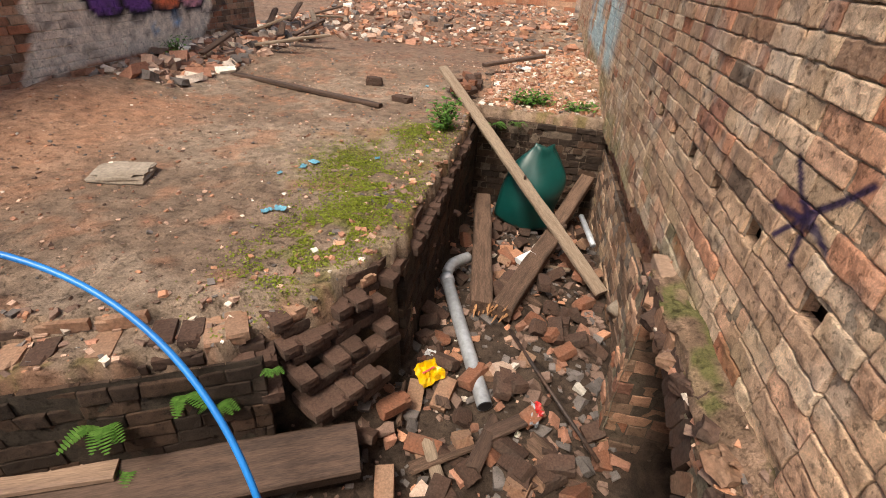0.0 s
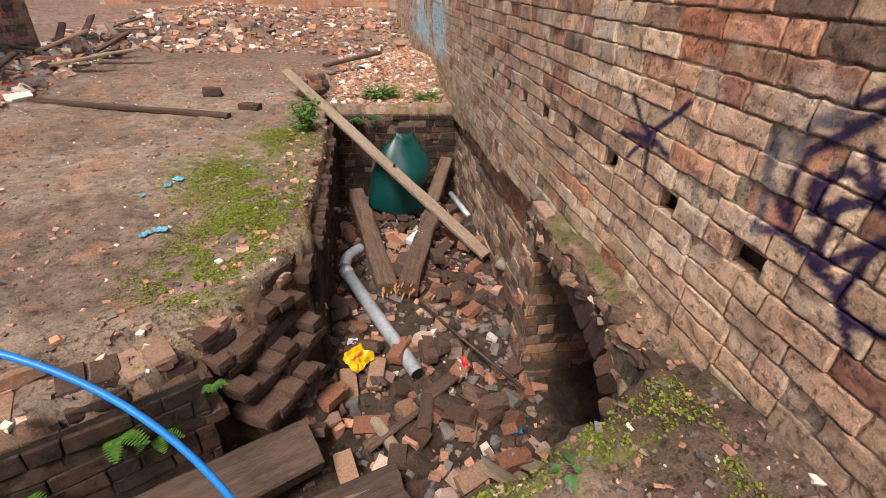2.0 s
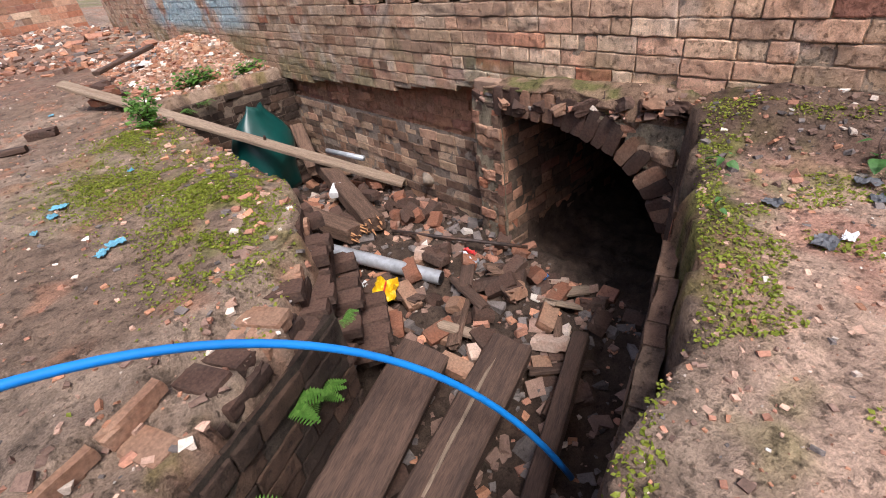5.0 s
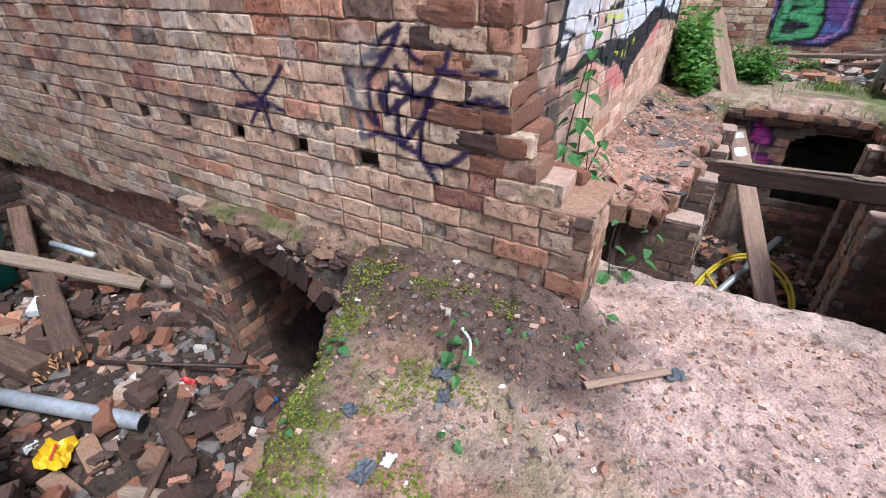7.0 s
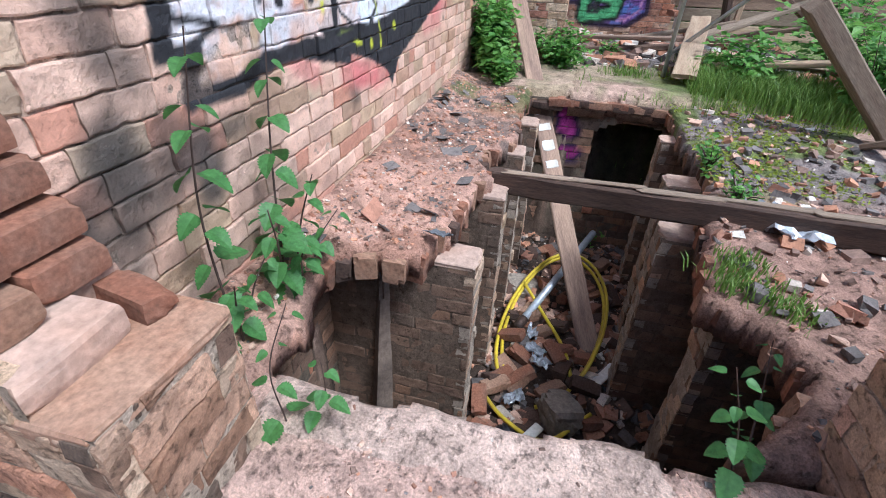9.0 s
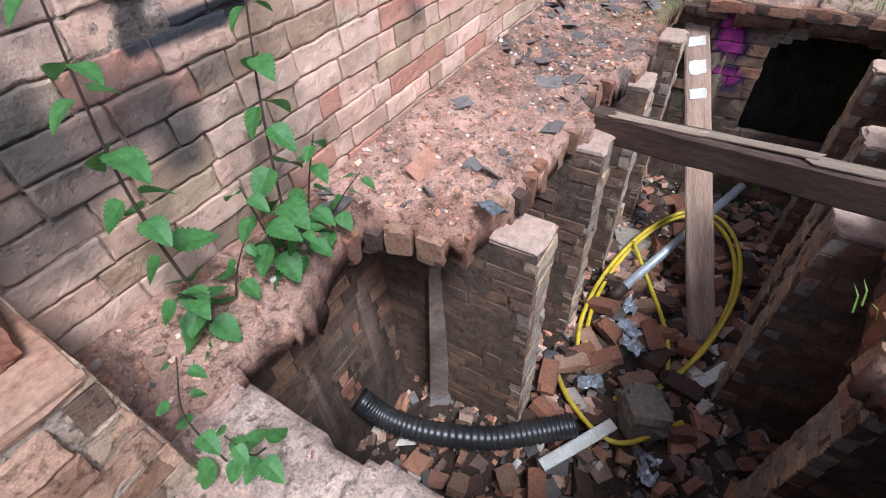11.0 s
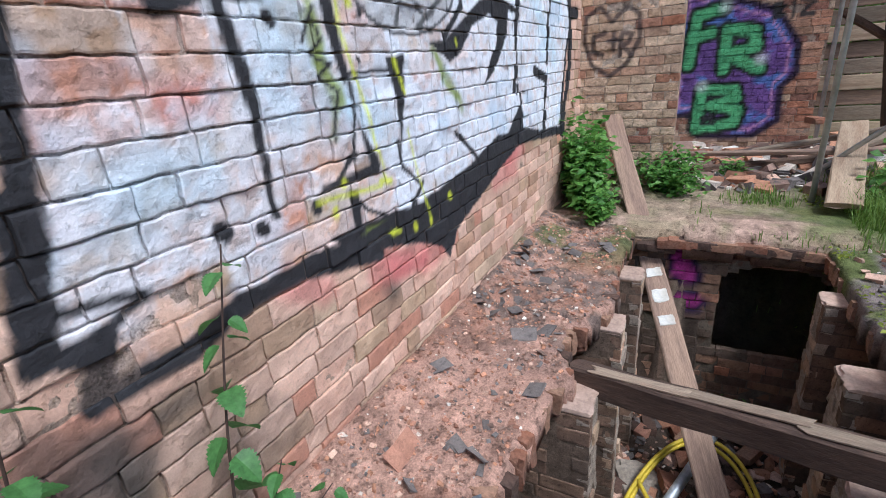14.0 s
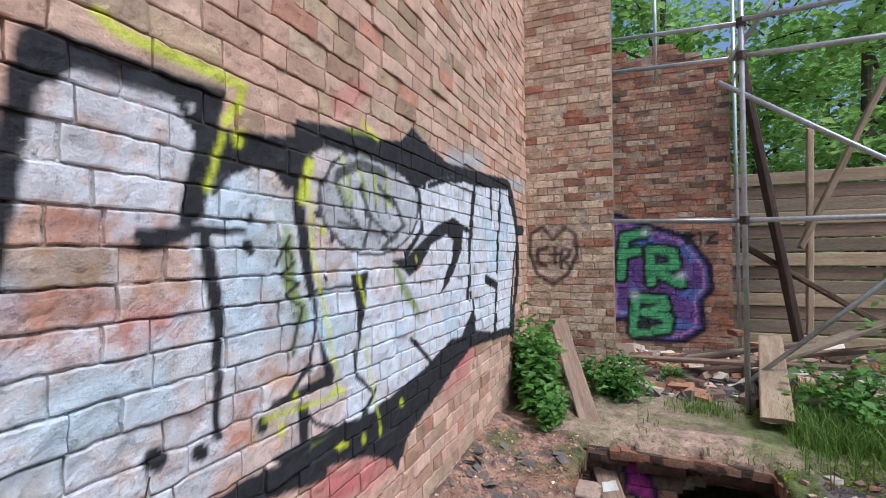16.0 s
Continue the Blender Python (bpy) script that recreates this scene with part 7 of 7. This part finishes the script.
# moss cushions and grass
def moss_spots(rng, n):
    k = rng.randint(5, size=n)
    cx, cy = np.array([-0.75, -0.8, -1.15, -0.72, -0.95])[k], np.array([2.2, 4.0, 3.1, 2.6, 1.75])[k]
    x, y = cx + rng.normal(0, 0.18, n), cy + rng.normal(0, 0.3, n)
    m = (poly_dist(x, y, PIT) > 0.0) & (fbm(x * 6, y * 6, 62) > 0.39)
    x, y = x[m], y[m]
    return np.stack([x, y, ground_z(x, y) + 0.006], -1)


tagged(foliage("moss", 22000, moss_spots, (0.008, 0.022), MOSS, None, 3, 0.3), "bright green moss cushions on the old floor", "moss", "", "stuff")


def slab_moss(rng, n):
    x, y = rng.uniform(-1.0, 1.0, n), rng.uniform(-0.6, 0.35, n)
    m = (poly_dist(x, y, PIT) > 0.0) & (fbm(x * 5, y * 5, 62) + 0.25 * np.exp(-(poly_dist(x, y, PIT) / 0.15) ** 2) > 0.66) & (ground_z(x, y) > -0.05)
    x, y = x[m], y[m]
    return np.stack([x, y, ground_z(x, y) + 0.005], -1)


tagged(foliage("moss", 16000, slab_moss, (0.006, 0.018), MOSS, None, 4, 0.3), "thin green moss along the slab's edge", "moss", "", "stuff")


def far_moss(rng, n):
    x, y = rng.uniform(3.8, 7.5, n), rng.uniform(-4.5, -2.25, n)
    m = fbm(x * 2, y * 2, 66) > 0.45
    x, y = x[m], y[m]
    z = np.where(x < 5.76, 0.2, ground_z(x, y))
    return np.stack([x, y, z + 0.006], -1)


tagged(foliage("moss", 9000, far_moss, (0.015, 0.04), MOSS, None, 5, 0.3), "yellow-green moss and short weeds on the south floor", "moss", "", "stuff")


def grass(name, count, place, h, label, seed):
    rng = np.random.RandomState(seed)
    b = place(rng, count)
    n = len(b)
    a = rng.rand(n) * 6.28
    lean = rng.uniform(0.1, 0.7, n)
    hh = h * rng.uniform(0.4, 1.1, n)
    d = np.stack([np.cos(a), np.sin(a), np.zeros(n)], -1)
    w = np.stack([-np.sin(a), np.cos(a), np.zeros(n)], -1) * 0.004
    up = np.array([0, 0, 1.0])
    mid = b + up * hh[:, None] * 0.6 + d * (lean * hh * 0.35)[:, None]
    tip = b + up * hh[:, None] * 0.85 + d * (lean * hh)[:, None]
    v = np.stack([b - w, b + w, mid + w * 0.8, mid - w * 0.8, tip], 1)
    i = np.arange(n) * 5
    f = np.concatenate([np.stack([i, i + 1, i + 2], -1), np.stack([i, i + 2, i + 3], -1), np.stack([i + 3, i + 2, i + 4], -1)])
    return tagged(link_mesh(name, v.reshape(-1, 3), f, GRASS), label, "grass", "", "stuff")


def tuft_place(spots, spread):
    def place(rng, n):
        k = rng.randint(len(spots), size=n)
        c = np.array(spots)[k] + rng.normal(0, spread, (n, 2))
        return np.stack([c[:, 0], c[:, 1], np.where(c[:, 0] < 5.76, 0.19, ground_z(c[:, 0], c[:, 1]))], -1)
    return place


grass("grass", 5000, tuft_place([(6.2, -2.7), (6.5, -3.0), (6.0, -3.1), (6.9, -3.2), (5.8, -3.5), (7.2, -2.9), (6.3, -3.6)], 0.2), 0.28, "tufts of long green grass by the planks", 1)
grass("grass", 1200, tuft_place([(6.1, -1.7), (6.3, -2.1), (5.95, -2.0), (6.7, -1.9), (5.9, -2.5)], 0.14), 0.12, "short grass above the arched hole", 2)
grass("grass", 500, tuft_place([(2.72, -2.16), (2.6, -2.3), (2.9, -2.2)], 0.06), 0.09, "grass tuft on the broken floor's lip", 3)

# ---- beyond the cellar: planks, scaffold, fence ----
for k, (a, b, w, t, mat, label) in enumerate([
        ((6.2, -2.4, 0.36), (8.4, -2.85, 0.72), 0.24, 0.05, WOOD_PALE, "wide pale board with a frayed end"),
        ((8.15, -1.05, 0.4), (7.4, -3.3, 0.6), 0.13, 0.05, WOOD_BROWN, "long brown plank lying across the others"),
        ((8.6, -1.9, 0.35), (8.3, -3.3, 0.7), 0.14, 0.05, WOOD_GREY, "grey plank behind the scaffold"),
        ((6.9, -2.75, 0.38), (6.2, -3.9, 0.62), 0.26, 0.05, WOOD_PALE, "broken pale board on the grass"),
        ((6.7, -2.55, 0.34), (7.6, -2.75, 0.42), 0.12, 0.06, WOOD_GREY, "short grey board end"),
        ((7.0, -3.2, 0.45), (6.1, -4.2, 0.5), 0.22, 0.04, WOOD_PALE, "split pale board on the weeds"),
        ((8.4, -1.6, 0.33), (9.0, -2.6, 0.4), 0.12, 0.08, WOOD_DARK, "dark timber on the rubble"),
        ((7.6, -1.3, 0.32), (8.2, -2.6, 0.36), 0.1, 0.07, WOOD_ROT, "rotten timber on the rubble"),
        ((7.9, -2.7, 0.5), (8.9, -4.4, 1.0), 0.16, 0.06, WOOD_GREY, "grey plank leaning on the pile"),
        ((8.8, -3.0, 0.4), (8.2, -5.2, 0.9), 0.16, 0.06, WOOD_BROWN, "brown plank leaning on the pile"),
        ((9.4, -2.7, 1.9), (9.5, -4.6, 0.6), 0.14, 0.07, WOOD_ROT, "slanting dark rail before the fence"),
        ((9.2, -2.75, 4.4), (9.3, -3.4, 0.4), 0.28, 0.08, WOOD_DARK, "tall dark leaning post"),
        ((9.9, -4.6, 4.2), (10.0, -3.6, 1.8), 0.2, 0.07, WOOD_PALE, "pale brace above the fence"),
        ((10.0, -3.75, 3.6), (10.0, -3.7, 0.5), 0.1, 0.08, WOOD_PALE, "pale broken fence post"),
        ((5.2, -2.9, 1.15), (5.15, -3.95, 0.1), 0.2, 0.14, WOOD_GREY, "heavy weathered post leaning over the floor"),
        ((5.0, -3.55, 0.2), (4.6, -3.8, 0.45), 0.1, 0.05, WOOD_GREY, "short grey board by the post")]):
    timber("plank" if t < 0.08 else "post", a, b, w, t, mat, label + " in the yard" if len(label.split()) < 4 else label, "plank", 200 + k, 0, "yard planks", 0.05, 0.007)
loose_brick(pose(8.4, -2.5, 0.75, 0, 0, 20), 0, 0, "yard bricks")

SCAF = plain("scaffold_tube", (0.5, 0.51, 0.52), 0.45, 0.5, 0.2, 20, 0.1, 0.001, 0.5, (0.36, 0.34, 0.32))
scaf = empty("scaffold")
scaf.location = (7.0, -2.3, 0.25)
bpy.context.view_layer.update()
off = Vector((7.0, -2.3, 0.25))
for a, b in [((6.75, -2.3, 0.25), (6.75, -2.3, 6.0)), ((9.1, -2.66, 0.3), (9.0, -2.62, 6.0)), ((6.75, -4.4, 0.3), (6.75, -4.4, 6.0)), ((8.9, -1.65, 4.2), (8.9, -1.65, 6.0)),
             ((6.75, -2.3, 3.62), (6.75, -5.2, 3.6)), ((6.72, -2.3, 3.95), (6.72, -5.2, 4.05)), ((6.75, -2.3, 2.06), (6.75, -5.2, 2.05)), ((6.8, -1.1, 2.1), (6.8, -2.4, 2.06)),
             ((6.75, -2.34, 3.6), (8.5, -0.95, 4.3)), ((6.75, -2.34, 3.93), (8.5, -0.95, 4.75)), ((6.75, -2.34, 3.62), (9.1, -2.66, 4.2)), ((6.75, -2.1, 3.4), (6.8, -4.6, 1.7)), ((7.3, -2.4, 0.4), (6.75, -4.6, 2.7)), ((6.8, -2.2, 3.6), (6.8, -2.9, 4.6))]:
    part("tube", sweep_bm([Vector(a) - off, Vector(b) - off], 0.024, 10), SCAF, scaf, "", True)
for z in (2.06, 3.62, 3.94):
    part("coupler", sweep_bm([Vector((6.75, -2.3, z - 0.04)) - off, Vector((6.75, -2.3, z + 0.04)) - off], 0.042, 8), IRON, scaf, "rusty coupler")
tagged(scaf, "grey steel tube scaffold with rusty couplers", "scaffold")

fence = empty("board_fence")
fence.location = (10.5, -2.7, 0.0)
bpy.context.view_layer.update()
for i in range(13):
    z = 0.35 + i * 0.215
    timber("board", (10.5 + 0.02 * (i % 3), -2.6, z), (10.55 + 0.02 * (i % 2), -9.5, z + 0.05 * math.sin(i)), 0.03, 0.2, [WOOD_PALE, WOOD_GREY, WOOD_BROWN][i % 3], "", "", 300 + i, 0).parent = fence
for ob in fence.children:
    ob.matrix_parent_inverse = fence.matrix_world.inverted()
tagged(fence, "rough horizontal board fence behind the yard", "fence")
# Out-of-view wall, added behind the slab only to hold back sky light.
slab_box("yard_wall_south", (-6, -8.3, -0.1), (5, -8.0, 2.4), WALLCORE, "unseen plain wall added behind the slab to cut sky light", "wall")
far_wall = Masonry("wall_far_face", (-9.0, 19.5), (1.2, 19.5), (0, -1), 0.0, 2.6, REDDISH, seed=16, cell=0.12, course=0.174, brick=0.47, mortar=(0.3, 0.22, 0.17), label="low ruined brick wall across the far yard")


# ---- trees behind the fence ----
def tree(x, y, h, seed, spread, leaves, low=0.12):
    root = empty("tree")
    root.location = (x, y, 0)
    rng = random.Random(seed)
    part("trunk", sweep_bm([(0, 0, -0.2), (rng.uniform(-0.2, 0.2), rng.uniform(-0.2, 0.2), h * 0.4), (rng.uniform(-0.5, 0.5), rng.uniform(-0.5, 0.5), h * 0.9)], lambda i, k: 0.16 * (1 - 0.8 * k), 9), BARK, root)
    tips = []
    for i in range(26):
        z = h * (low + (0.9 - low) * i / 25)
        a = i * 2.4 + rng.uniform(-0.5, 0.5)
        r = spread * rng.uniform(0.55, 1.05) * (1 - 0.5 * max(0, i / 25 - 0.4))
        tip = Vector((math.cos(a) * r, math.sin(a) * r, z + h * rng.uniform(0.02, 0.12)))
        tips.append(tip)
        part("limb", sweep_bm(smooth_path([(0, 0, z), tip * 0.5 + Vector((0, 0, z * 0.5 + 0.2)), tip], 3), lambda i2, k: 0.04 * (1 - 0.8 * k), 5), BARK, root)
    T = np.array([tuple(t) for t in tips])

    def place(r, n):
        t = T[r.randint(len(T), size=n)]
        k = r.uniform(0.35, 1.1, (n, 1))
        base = np.stack([np.zeros(n), np.zeros(n), t[:, 2] - 0.3], -1)
        return base + (t - base) * k + r.normal(0, 0.3, (n, 3)) * np.array([1, 1, 0.8])
    cr = foliage("crown", leaves, place, (0.11, 0.26), TREE_LEAF, root, seed, 0.3)
    return tagged(root, "broadleaf tree in full green leaf behind the fence", "tree", "woodland trees")


rt = random.Random(8)
for k in range(15):
    tree(13.0 + 3.2 * (k % 3) + rt.uniform(-0.8, 0.8), -13 + 1.25 * k, 7.5 + rt.uniform(-1, 3), 700 + k, 2.3, 5500, 0.04)
for k in range(6):
    tree(20 + rt.uniform(-1, 2), -14 + 4.2 * k, 12 + rt.uniform(0, 3), 800 + k, 3.2, 5000, 0.05)

# bricks on edge along the lip of the cellar's end wall
lip = empty("wall_lip")
tagged(lip, "row of worn bricks on edge along the cellar's end wall", "wall", "", "structure")
rl = random.Random(12)
for i in range(16):
    loose_brick(pose(5.72 + rl.uniform(-0.012, 0.012), -1.08 - 0.078 * i, 0.12 + rl.uniform(-0.015, 0.01) - 0.05 * (abs(i - 8) > 6), 90, rl.uniform(-4, 4), 90 + rl.uniform(-5, 5)) @ pose(0, 0, 0, 90, 0, 0), rl.choice([2, 2, 0, 1]), rl.randint(0, 2), parent=lip)
